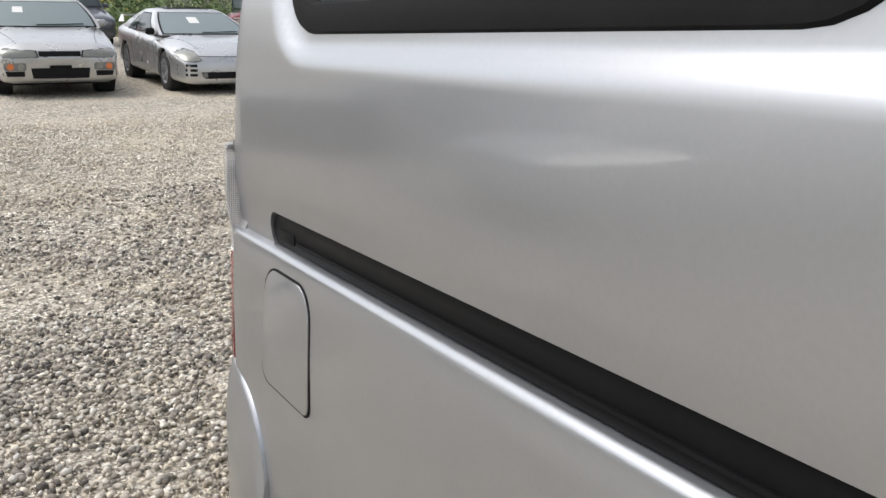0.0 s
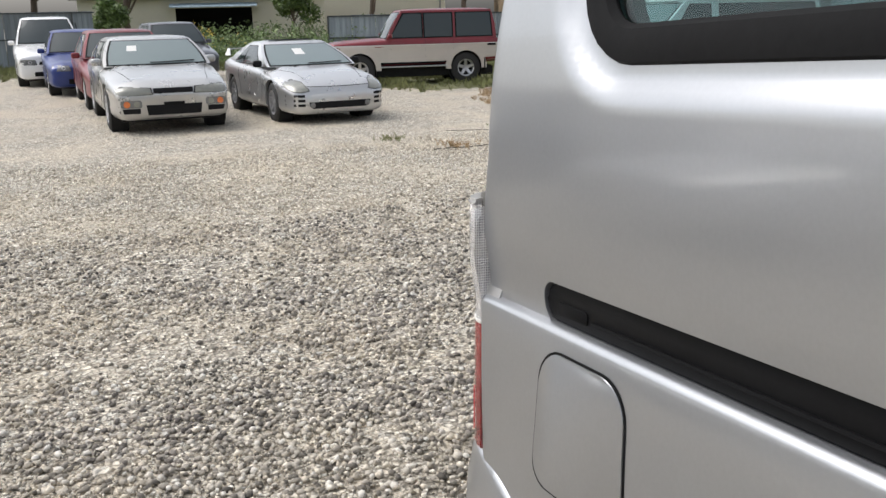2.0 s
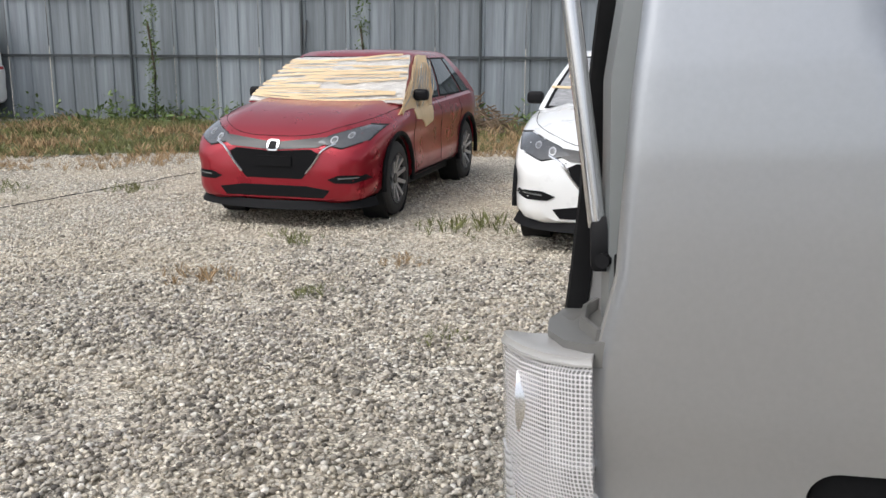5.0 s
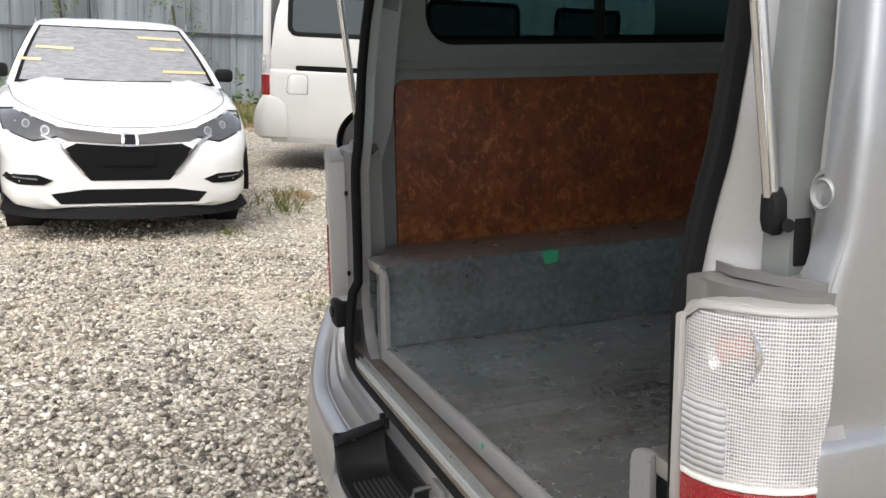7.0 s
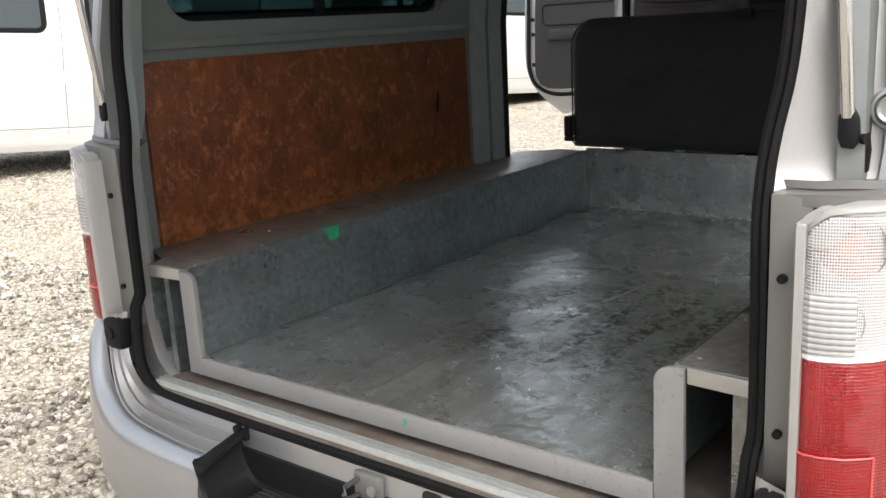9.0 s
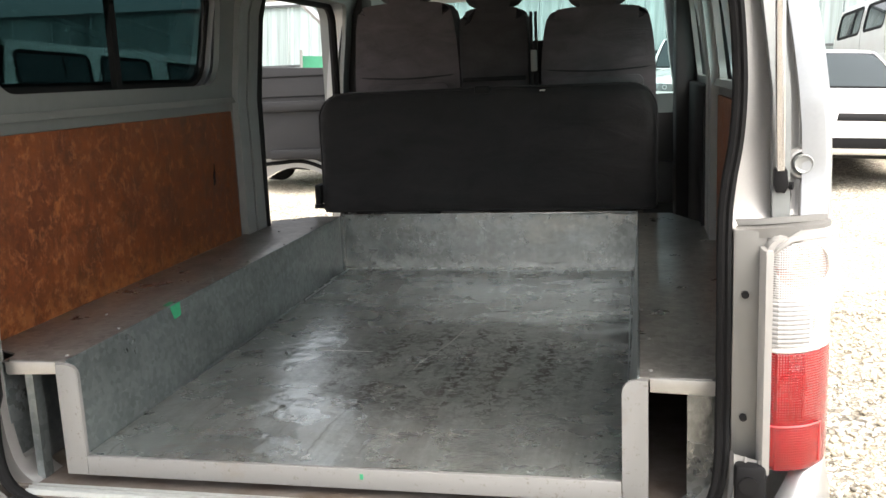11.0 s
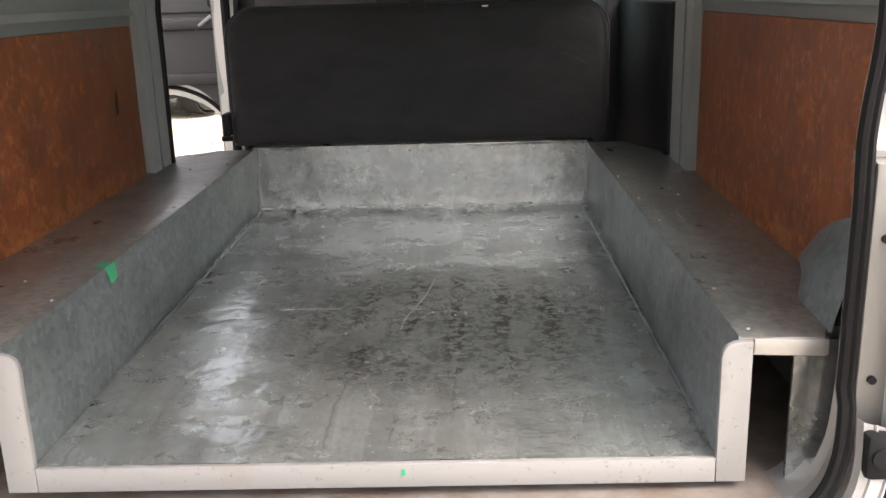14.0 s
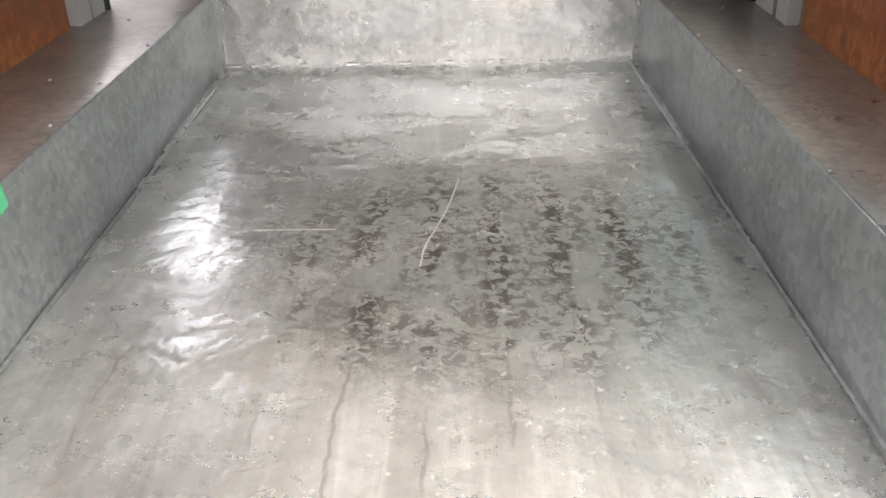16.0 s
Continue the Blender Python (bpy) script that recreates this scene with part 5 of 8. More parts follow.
for x0, x1, top, m in ((-0.665, -0.185, 1.76, FABRIC_GREY), (-0.182, 0.118, 1.72, FABRIC_MID), (0.172, 0.655, 1.70, FABRIC_GREY)):
    xm, half = (x0 + x1) / 2, (x1 - x0) / 2
    wide = half > 0.2
    shape = [(xm - half, 1.0), (xm + half, 1.0)] + [tuple(p) for p in smooth_line([(xm + half, 1.30), (xm + half * 0.99, 1.50), (xm + half * (0.90 if wide else 0.97), top - 0.03), (xm + half * 0.72, top + 0.02), (xm, top + 0.03), (xm - half * 0.72, top + 0.02), (xm - half * (0.90 if wide else 0.97), top - 0.03), (xm - half * 0.99, 1.50), (xm - half, 1.30)], 5)]
    fs = part("front_seat", prism(shape, "y", 2.46, 2.62, 0.05, 4), m, van, "charcoal fabric front seat" if wide else "dark folded middle seat")
    part("seat_cushion", box(x0, x1, 2.5, 3.05, 0.95, 1.12, 0.04, 3), m, fs)
    part("headrest", prism(rounded(xm - 0.13, xm + 0.13, top + 0.03, top + 0.20, 0.06, 6), "y", 2.48, 2.58, 0.03, 3), m, fs)
    if wide:
        part("seat_seam", sweep([(xm + half * u * 0.96, 2.458 + 0.006 * u * u, 1.475 - 0.015 * math.cos(u * 1.5)) for u in np.linspace(-1, 1, 9)], ring(0.004, 5), False, (0, 1, 0)), FABRIC, fs)
        part("back_pocket", prism(rounded(x0 + 0.05, x1 - 0.05, 1.05, 1.44, 0.03, 4), "y", 2.446, 2.462, 0.006, 2), m, fs)
    else:
        part("hinge_bar", box(x0 + 0.01, x1 - 0.01, 2.445, 2.465, 1.435, 1.455, 0.004), BLACK, fs)
for x in (0.135, 0.155):
    part("seat_belt", box(x - 0.006, x + 0.006, 2.44, 2.45, 1.0, 1.72), BLACK, van)
# Black box added between the seats to block the bright slit of light.
part("seat_console", box(0.10, 0.19, 2.50, 2.60, 1.0, 1.60, 0.01), FABRIC, van)
part("belt_buckle", box(0.132, 0.158, 2.425, 2.45, 1.47, 1.56, 0.004), GREYPLASTIC, van)
part("dashboard", prism([(3.62, 0.95), (3.58, 1.22), (3.66, 1.32), (4.0, 1.30), (4.2, 1.2), (4.2, 0.9)], "x", -0.82, 0.82, 0.02), TRIM, van)
part("centre_stack", box(0.0, 0.30, 3.50, 3.60, 0.80, 1.50, 0.02), TRIM, van)
part("dash_screen", box(0.10, 0.20, 3.485, 3.51, 1.30, 1.49, 0.01), GREYPLASTIC, van)
part("dash_display", box(0.115, 0.185, 3.478, 3.486, 1.39, 1.475), CARGLASS, van)
part("dash_knob", cyl((0.15, 3.487, 1.345), (0.15, 3.47, 1.345), 0.012, 12), STEEL, van)
part("steering_wheel", sweep([(0.43 + 0.19 * math.cos(a), 3.42 + 0.06 * math.sin(a), 1.30 + 0.17 * math.sin(a)) for a in np.linspace(0, 2 * math.pi, 24, endpoint=False)], ring(0.014, 8), True, (0, 1, 0)), BLACK, van)
part("centre_pillar", box(-0.90, -0.848, 2.79, 3.02, 0.62, 1.84, 0.014, 3), WHITE_DIM, van, "pale painted centre pillar")
part("pillar_trim", box(-0.846, -0.735, 2.86, 3.03, 0.62, 1.86, 0.012), TRIM, van, "black pillar trim")
part("cab_side_trim", box(0.795, 0.832, 1.62, 2.62, 0.66, 1.40, 0.01), BLACK, van, "black scuffed side trim")
part("sash_pillar", box(0.74, 0.83, 2.60, 2.95, 0.66, 1.86, 0.01), TRIM, van)

arch_line = [tuple(q) for q in smooth_line([(-0.97, 0.62), (-1.08, 0.77), (-1.20, 0.90), (-1.38, 0.968), (-1.52, 0.950), (-1.62, 0.902), (-1.668, 0.874), (-1.73, 0.902), (-1.856, 1.000), (-1.918, 1.090), (-1.938, 1.21), (-1.930, 1.56)], 5)]
door = part("front_door", prism(arch_line + [(-0.955, 1.53), (-0.955, 0.62)], "y", 3.56, 3.64, 0.012, 2), SILVER, van, "front door standing wide open")
trim_line = [tuple(q) for q in smooth_line([(-1.02, 0.78), (-1.10, 0.87), (-1.22, 0.985), (-1.35, 1.032), (-1.515, 1.028), (-1.74, 1.022), (-1.815, 1.045), (-1.848, 1.10), (-1.850, 1.25), (-1.836, 1.575)], 5)]
part("door_trim", prism(trim_line + [(-0.985, 1.53), (-0.985, 0.74)], "y", 3.528, 3.562, 0.012, 2), TRIM, door, "charcoal door trim")
part("trim_recess", sweep([(x, 3.528, z) for x, z in rounded(-1.79, -1.05, 1.385, 1.50, 0.03, 4)], ring(0.005, 6), True, (0, 1, 0)), BLACK, door)
seal_line = smooth_line([(-1.00, 0.72), (-1.08, 0.82), (-1.20, 0.94), (-1.36, 1.005), (-1.516, 1.000), (-1.736, 0.988), (-1.862, 1.040), (-1.906, 1.13), (-1.910, 1.25), (-1.898, 1.57)], 5)
part("door_seal", sweep([(x, 3.552, z) for x, z in seal_line], ring(0.011, 8), False, (0, 1, 0)), RUBBER, door)
part("arm_rest", box(-1.75, -1.02, 3.505, 3.54, 1.30, 1.36, 0.012), TRIM, door)
part("door_pocket", box(-1.55, -1.02, 3.505, 3.54, 1.02, 1.08, 0.012), TRIM, door)
part("door_pull", sweep([(x, 3.53, z) for x, z in rounded(-1.145, -1.08, 1.415, 1.462, 0.008, 3)], ring(0.006, 6), True, (0, 1, 0)), BLACK, door)
part("window_winder", sweep([(-1.22, 3.525, 1.305), (-1.17, 3.50, 1.335), (-1.13, 3.50, 1.365)], ring(0.010, 8)), GREYPLASTIC, door)
part("window_frame", sweep([(-1.895, 3.60, 1.55), (-1.885, 3.60, 1.72), (-1.86, 3.60, 1.90), (-1.70, 3.60, 1.95), (-1.35, 3.60, 1.95), (-0.97, 3.60, 1.56)], ring(0.022, 8), False, (0, 1, 0)), SILVER, door)
for z in (1.16, 1.335, 1.42):
    part("edge_bolt", cyl((-1.878, 3.56, z), (-1.878, 3.552, z), 0.012, 8), BLACK, door)

# ==== galvanised load tray in the van ====
def lerp3(a, b, t):
    """Between two points, with a slight bulge."""
    return np.array(a) + (np.array(b) - np.array(a)) * t - np.array((0.012, 0, 0)) * math.sin(math.pi * t)



tray = thing("cargo_tray", VAN, "galvanised sheet steel load tray with side shelves in the van", "tray")
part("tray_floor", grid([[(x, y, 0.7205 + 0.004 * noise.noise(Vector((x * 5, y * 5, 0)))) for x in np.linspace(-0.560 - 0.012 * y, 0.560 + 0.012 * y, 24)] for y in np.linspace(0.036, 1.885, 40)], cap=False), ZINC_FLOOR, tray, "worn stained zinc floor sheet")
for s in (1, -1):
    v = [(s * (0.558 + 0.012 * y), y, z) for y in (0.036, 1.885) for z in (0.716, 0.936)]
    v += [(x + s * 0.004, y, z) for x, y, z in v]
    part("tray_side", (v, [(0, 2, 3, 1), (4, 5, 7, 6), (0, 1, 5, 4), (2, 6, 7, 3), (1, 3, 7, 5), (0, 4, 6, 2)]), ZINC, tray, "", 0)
    part("corner_flange", prism([(s * 0.5605, 0.7215), (s * 0.5565, 0.7222), (s * 0.5605, 0.726)], "y", 0.05, 1.875), ZINC, tray)
    wall = 0.835 if s < 0 else 0.832
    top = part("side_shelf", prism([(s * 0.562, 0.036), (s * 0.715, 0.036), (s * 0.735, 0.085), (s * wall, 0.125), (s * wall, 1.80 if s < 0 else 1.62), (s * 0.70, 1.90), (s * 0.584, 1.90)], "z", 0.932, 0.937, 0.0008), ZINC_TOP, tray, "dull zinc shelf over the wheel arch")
    part("shelf_edge", prism([(s * 0.605, 0.937), (s * 0.722, 0.934), (s * 0.722, 0.908), (s * 0.718, 0.905), (s * 0.605, 0.909)], "y", 0.030, 0.036, 0.001), STEEL, tray)
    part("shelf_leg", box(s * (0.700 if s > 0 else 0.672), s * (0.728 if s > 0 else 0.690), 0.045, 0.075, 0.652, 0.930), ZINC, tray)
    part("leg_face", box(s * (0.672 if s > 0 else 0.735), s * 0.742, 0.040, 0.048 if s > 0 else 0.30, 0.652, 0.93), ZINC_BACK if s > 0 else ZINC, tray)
    for y in (0.075, 0.28, 0.52, 0.78, 1.02, 1.30, 1.62):
        part("shelf_screw", cyl((s * (0.60 + 0.01 * math.sin(y * 9)), y, 0.936), (s * (0.60 + 0.01 * math.sin(y * 9)), y, 0.9405), 0.005, 8, 0.003), GREYPLASTIC, tray)
    for y in (0.40, 1.05, 1.55):
        part("shelf_screw", cyl((s * 0.71, y, 0.936), (s * 0.71, y, 0.940), 0.005, 8, 0.003), GREYPLASTIC, tray)
    part("edge_bead", sweep([(s * (0.560 + 0.012 * y), y, 0.937) for y in np.linspace(0.04, 1.885, 6)], ring(0.0028, 6)), ZINC, tray)
back = [[(x, 1.884 + 0.003 * noise.noise(Vector((x * 7, z * 9, 2))) - (0.004 if z < 0.74 else 0), z) for x in np.linspace(-0.583, 0.583, 40)] for z in (0.719, 0.732, 0.745, 0.80, 0.86, 0.92, 0.946)]
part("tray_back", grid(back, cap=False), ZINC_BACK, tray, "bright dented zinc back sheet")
foot_rng = np.random.default_rng(31)
# Added steel beads catch light as the bright specks along the sheet's foot.
for x in np.linspace(-0.56, 0.56, 34):
    r = foot_rng.uniform(0.002, 0.006)
    x += foot_rng.normal(0, 0.01)
    part("foot_dent", cyl((x - r * 2, 1.8775, 0.729), (x + r * 2, 1.8775, 0.730), r, 6, r * 0.6), STEEL, tray)
part("back_edge", box(-0.583, 0.583, 1.884, 1.902, 0.934, 0.947, 0.003), ZINC_BACK, tray)
for x in np.linspace(-0.54, 0.54, 16):
    part("rivet", cyl((x, 1.884, 0.926), (x, 1.878, 0.926), 0.004, 6), ZINC, tray)
for x in (-0.575, 0.575):
    part("back_lip", box(x - 0.006, x + 0.006, 1.872, 1.886, 0.722, 0.94), ZINC_BACK, tray)
# the pale angle-iron lip
for s in (1, -1):
    o = [(s * 0.602, 0.677), (s * 0.602, 0.934)] + [(s * u, v) for u, v in arc(0.580, 0.908, 0.026, 90, 180, 6)] + [(s * 0.554, 0.722), (s * 0.554, 0.677)]
    part("lip_upright", prism(o, "y", 0.024, 0.036, 0.0015), FRAMEPAINT, tray, "chipped pale grey steel edging")
part("lip_bar", prism([(-0.5525, 0.677), (0.5525, 0.677), (0.5525, 0.7215), (-0.5525, 0.7215)], "y", 0.0235, 0.036, 0.0015), FRAMEPAINT, tray, "chipped pale grey steel edging")
GREEN = plain("green_tape", (0.03, 0.30, 0.15), 0.5, 0.0, 0.2, 60)
part("green_tape", (((-0.5635, 0.478, 0.938), (-0.5635, 0.530, 0.938), (-0.5600, 0.524, 0.905), (-0.5600, 0.486, 0.900), (-0.585, 0.482, 0.9395), (-0.587, 0.522, 0.9395)), [(0, 1, 2, 3), (0, 4, 5, 1)]), GREEN, tray, "torn green tape")
part("tape_scrap", box(0.043, 0.050, 0.0215, 0.0235, 0.700, 0.712), GREEN, tray)
part("pink_mark", cyl((0.5645, 0.545, 0.834), (0.5625, 0.545, 0.834), 0.006, 7), plain("pink_sticker", (0.6, 0.25, 0.28), 0.5), tray)
part("floor_screw", cyl((0.522, 1.675, 0.722), (0.522, 1.675, 0.727), 0.008, 8, 0.005), STEEL, tray)
cover_low = smooth_line([(0.812, 0.42, 0.9375), (0.775, 0.315, 0.9375), (0.738, 0.22, 0.9375), (0.733, 0.13, 0.9375), (0.729, 0.045, 0.9375)], 4)
cover_high = smooth_line([(0.821, 0.415, 0.975), (0.820, 0.35, 1.035), (0.817, 0.27, 1.075), (0.811, 0.16, 1.105), (0.80, 0.05, 1.115)], 4)
part("arch_cover", grid([[tuple(lerp3(a, b, t)) for t in np.linspace(0, 1, 7)] for a, b in zip(cover_low, cover_high)], cap=False), ZINC, tray, "curved scuffed zinc corner piece")
fan = [(0.50, 0.938), (0.485, 0.985), (0.44, 1.045), (0.37, 1.09), (0.29, 1.118), (0.20, 1.13), (0.13, 1.13), (0.13, 0.938)]
part("arch_plate", prism(fan, "x", 0.8195, 0.8215), ZINC, tray, "flat zinc plate on the plywood")
SCUFF = plain("pale_scratch", (0.62, 0.62, 0.60), 0.4, 0.5)
for pts in ([(0.004, 0.65), (0.010, 0.72), (0.031, 0.805), (0.052, 0.90), (0.072, 1.02)], [(-0.300, 0.802), (-0.22, 0.800), (-0.150, 0.798)]):
    part("scratch", sweep([(x, y, 0.7235 + 0.004 * noise.noise(Vector((x * 5, y * 5, 0))) - 0.002) for x, y in smooth_line(pts, 6)], [(-0.0018, 0), (0.0018, 0), (0.0012, 0.0006), (-0.0012, 0.0006)]), SCUFF, tray)



def settle(p):
    """The tray stands a little askew in the van: its front lip lower and pushed in, most on one side."""
    k = min(1.0, max(0.0, (1.884 - p.y) / 1.86))
    side = p.x / 0.56
    p.z -= 0.0045 + k * (0.0055 + 0.0045 * side + 0.0125 * (p.z - 0.72) / 0.215)
    p.y += k * (0.0275 + 0.0125 * side)
    p.x += 0.010 * k


for sheet in tray.children_recursive:
    leans = sheet.name.split(".")[0] in ("tray_side", "edge_bead", "side_shelf", "green_tape", "pink_mark")
    for corner in sheet.data.vertices:
        c = corner.co
        if leans:
            c.x += math.copysign(0.024, c.x) * min(1.0, max(0.0, (1.884 - c.y) / 1.86)) * min(1.0, max(0.0, (c.z - 0.72) / 0.215)) * min(1.0, max(0.0, (0.72 - abs(c.x)) / 0.1))
        settle(c)

# ==== parked vehicles ====
import mathutils


def lerp(a, b, t):
    return a + (b - a) * t


def car_body(st):
    """A closed lower body through stations (y, half width, bottom, shoulder, top)."""
    fine = smooth_line(st, 5)
    rows = []
    for y, w, b, sh, t in fine:
        half = [(0.0, b), (w * 0.80, b), (w * 0.93, b + 0.03), (w * 0.982, b + 0.09), (w * 0.986, lerp(b, sh, 0.32)), (w * 0.978, lerp(b, sh, 0.50)), (w * 0.985, lerp(b, sh, 0.66)), (w, lerp(b, sh, 0.76)), (w * 0.994, lerp(b, sh, 0.86)), (w * 0.972, sh - 0.02), (w * 0.935, sh + 0.004), (w * 0.86, lerp(sh, t, 0.40)), (w * 0.70, lerp(sh, t, 0.80)), (w * 0.62, lerp(sh, t, 0.97)), (w * 0.55, lerp(sh, t, 0.95)), (w * 0.3, lerp(sh, t, 0.98))]
        row = [(x, y, z) for x, z in half] + [(0, y, t)] + [(-x, y, z) for x, z in half[:0:-1]]
        rows.append(row)
    return grid(rows, cap=True, close=True)


class Cabin:
    """The glasshouse between belt and roof; v runs from belt (0) to roof (1)."""

    def __init__(self, front, rear, half, zb, zr, bow=0.10, curve=0.02):
        self.f, self.r, self.h, self.zb, self.zr, self.bow, self.curve = front, rear, half, zb, zr, bow, curve

    def w(self, v):
        return lerp(self.h[0], self.h[1], v) + self.curve * 4 * v * (1 - v)

    def z(self, v):
        return lerp(self.zb, self.zr, v)

    def front(self, u, v, off=0.0):
        k = 4 * v * (1 - v) * 0.03
        return (u * self.w(v), lerp(*self.f, v) + self.bow * (1 - u * u) + k + off, self.z(v) + off * 0.7)

    def back(self, u, v, off=0.0):
        return (u * self.w(v), lerp(*self.r, v) - self.bow * 0.6 * (1 - u * u) - 4 * v * (1 - v) * 0.03 - off, self.z(v) + off * 0.5)

    def side(self, s, t, v, off=0.0):
        return (s * (self.w(v) + 0.02 * math.sin(math.pi * t) + off), lerp(lerp(*self.f, v), lerp(*self.r, v), t), self.z(v) + off * 0.3)

    def upright(self, s, y, v, off=0.0):
        a, b = lerp(*self.f, v), lerp(*self.r, v)
        return self.side(s, (y - a) / (b - a), v, off)

    def shell(self):
        rows = []
        for v in (0, 0.12, 0.3, 0.5, 0.7, 0.86, 0.95, 1.0):
            rows.append([self.front(u, v) for u in np.linspace(-1, 1, 7)] + [self.side(1, t, v) for t in np.linspace(0, 1, 7)[1:-1]] + [self.back(u, v) for u in np.linspace(1, -1, 7)] + [self.side(-1, t, v) for t in np.linspace(1, 0, 7)[1:-1]])
        last = rows[-1]
        cx, cy = 0.0, (self.f[1] + self.r[1]) / 2
        for k, dz in ((0.90, 0.028), (0.6, 0.045), (0.2, 0.052)):
            rows.append([(cx + (x - cx) * k, cy + (y - cy) * k, self.zr + dz) for x, y, z in last])
        return grid(rows, cap=True, close=True)

    def patch(self, fn, u0, u1, v0, v1, thick=0.012, slant=(0, 0), nu=8, nv=5):
        front, back = [], []
        for j in range(nv):
            v = lerp(v0, v1, j / (nv - 1))
            a, b = u0 + slant[0] * (j / (nv - 1)), u1 + slant[1] * (j / (nv - 1))
            front.append([fn(lerp(a, b, i / (nu - 1)), v, 0.006) for i in range(nu)])
            back.append([fn(lerp(a, b, i / (nu - 1)), v, 0.006 - thick) for i in range(nu)])
        f1, q1 = grid(front, cap=False)
        f2, q2 = grid(back, cap=False)
        n = len(f1)
        edge = [i for i in range(nu)] + [j * nu + nu - 1 for j in range(1, nv)] + [(nv - 1) * nu + i for i in range(nu - 2, -1, -1)] + [j * nu for j in range(nv - 2, 0, -1)]
        rim = [(edge[i], edge[(i + 1) % len(edge)], n + edge[(i + 1) % len(edge)], n + edge[i]) for i in range(len(edge))]
        return f1 + f2, q1 + [tuple(k + n for k in q[::-1]) for q in q2] + rim


def onto(tree, outline, way, off=0.006, sink=0.02, fine=2, start=6.0):
    """A raised patch with the given outline laid on a body. way: front (x, z), back (x, z), left or right (y, z), top (x, y)."""
    bm = bmesh.new()
    lay = {"front": lambda u, v: ((u, start, v), (0, -1, 0)), "back": lambda u, v: ((u, -start, v), (0, 1, 0)), "right": lambda u, v: ((start, u, v), (-1, 0, 0)),
           "left": lambda u, v: ((-start, u, v), (1, 0, 0)), "top": lambda u, v: ((u, v, start), (0, 0, -1))}[way]
    vs = [bm.verts.new((u, v, 0)) for u, v in outline]
    bm.faces.new(vs)
    bmesh.ops.triangulate(bm, faces=bm.faces[:])
    if fine:
        bmesh.ops.subdivide_edges(bm, edges=bm.edges[:], cuts=fine, use_grid_fill=True)
        bmesh.ops.triangulate(bm, faces=bm.faces[:])
    last = None
    for v in bm.verts:
        o, d = lay(v.co.x, v.co.y)
        hit = tree.ray_cast(Vector(o), Vector(d))
        if hit[0] is None:
            near_hit = tree.find_nearest(Vector(o) + Vector(d) * (start - (last if last is not None else 0)))
            v.co = near_hit[0] - Vector(d) * off
        else:
            v.co = hit[0] - Vector(d) * off
            last = hit[0].dot(-Vector(d))
    d = Vector(lay(0, 0)[1])
    edges = [e for e in bm.edges if len(e.link_faces) == 1]
    res = bmesh.ops.extrude_edge_only(bm, edges=edges)
    for g in res["geom"]:
        if isinstance(g, bmesh.types.BMVert):
            g.co += d * (off + sink)
    return bm


def laid(tree, u0, u1, v0, v1, way, off=0.004, nu=40, nv=4):
    """A thin straight band laid on a body's flank or front, with its rim turned in."""
    d = {"front": Vector((0, -1, 0)), "right": Vector((-1, 0, 0)), "left": Vector((1, 0, 0))}[way]
    rows, last = [], None
    for j in range(nv):
        row = []
        for i in range(nu):
            u = lerp(u0, u1, i / (nu - 1))
            v = lerp(v0(u) if callable(v0) else v0, v1, j / (nv - 1))
            o = {"front": (u, 6, v), "right": (6, u, v), "left": (-6, u, v)}[way]
            hit = tree.ray_cast(Vector(o), d)[0]
            p = hit if hit is not None else Vector(o) + d * (last or 5.1)
            last = (p - Vector(o)).dot(d)
            row.append(p - d * off)
        rows.append([row[0] + d * 0.02] + row + [row[-1] + d * 0.02])
    rows = [[p + d * 0.02 for p in rows[0]]] + rows + [[p + d * 0.02 for p in rows[-1]]]
    return grid(rows, cap=False)


def headlamp(tree, car, outline, label, off=0.010, reflectors=(), glass=None):
    """A clear lens over a grey reflector in a dark bezel."""
    cu, cv = (sum(p[k] for p in outline) / len(outline) for k in (0, 1))
    hl = part("headlamp", onto(tree, outline, "front", off), glass or LAMPGREY, car, label)
    part("lamp_bezel", onto(tree, [(cu + (u - cu) * 1.07, cv + (v - cv) * 1.12) for u, v in outline], "front", off - 0.006), WELL, hl)
    for u, v, r in reflectors:
        part("lamp_bowl", onto(tree, [(math.copysign(u, cu) + a, v + b) for a, b in ring(r, 12)], "front", off + 0.004), ALLOY, hl)
        part("lamp_bulb", onto(tree, [(math.copysign(u, cu) + a, v + b) for a, b in ring(r * 0.7, 10)], "front", off + 0.006), LAMPGREY, hl)
    return hl


def both(outline):
    return [outline, [(-u, v) for u, v in outline[::-1]]]


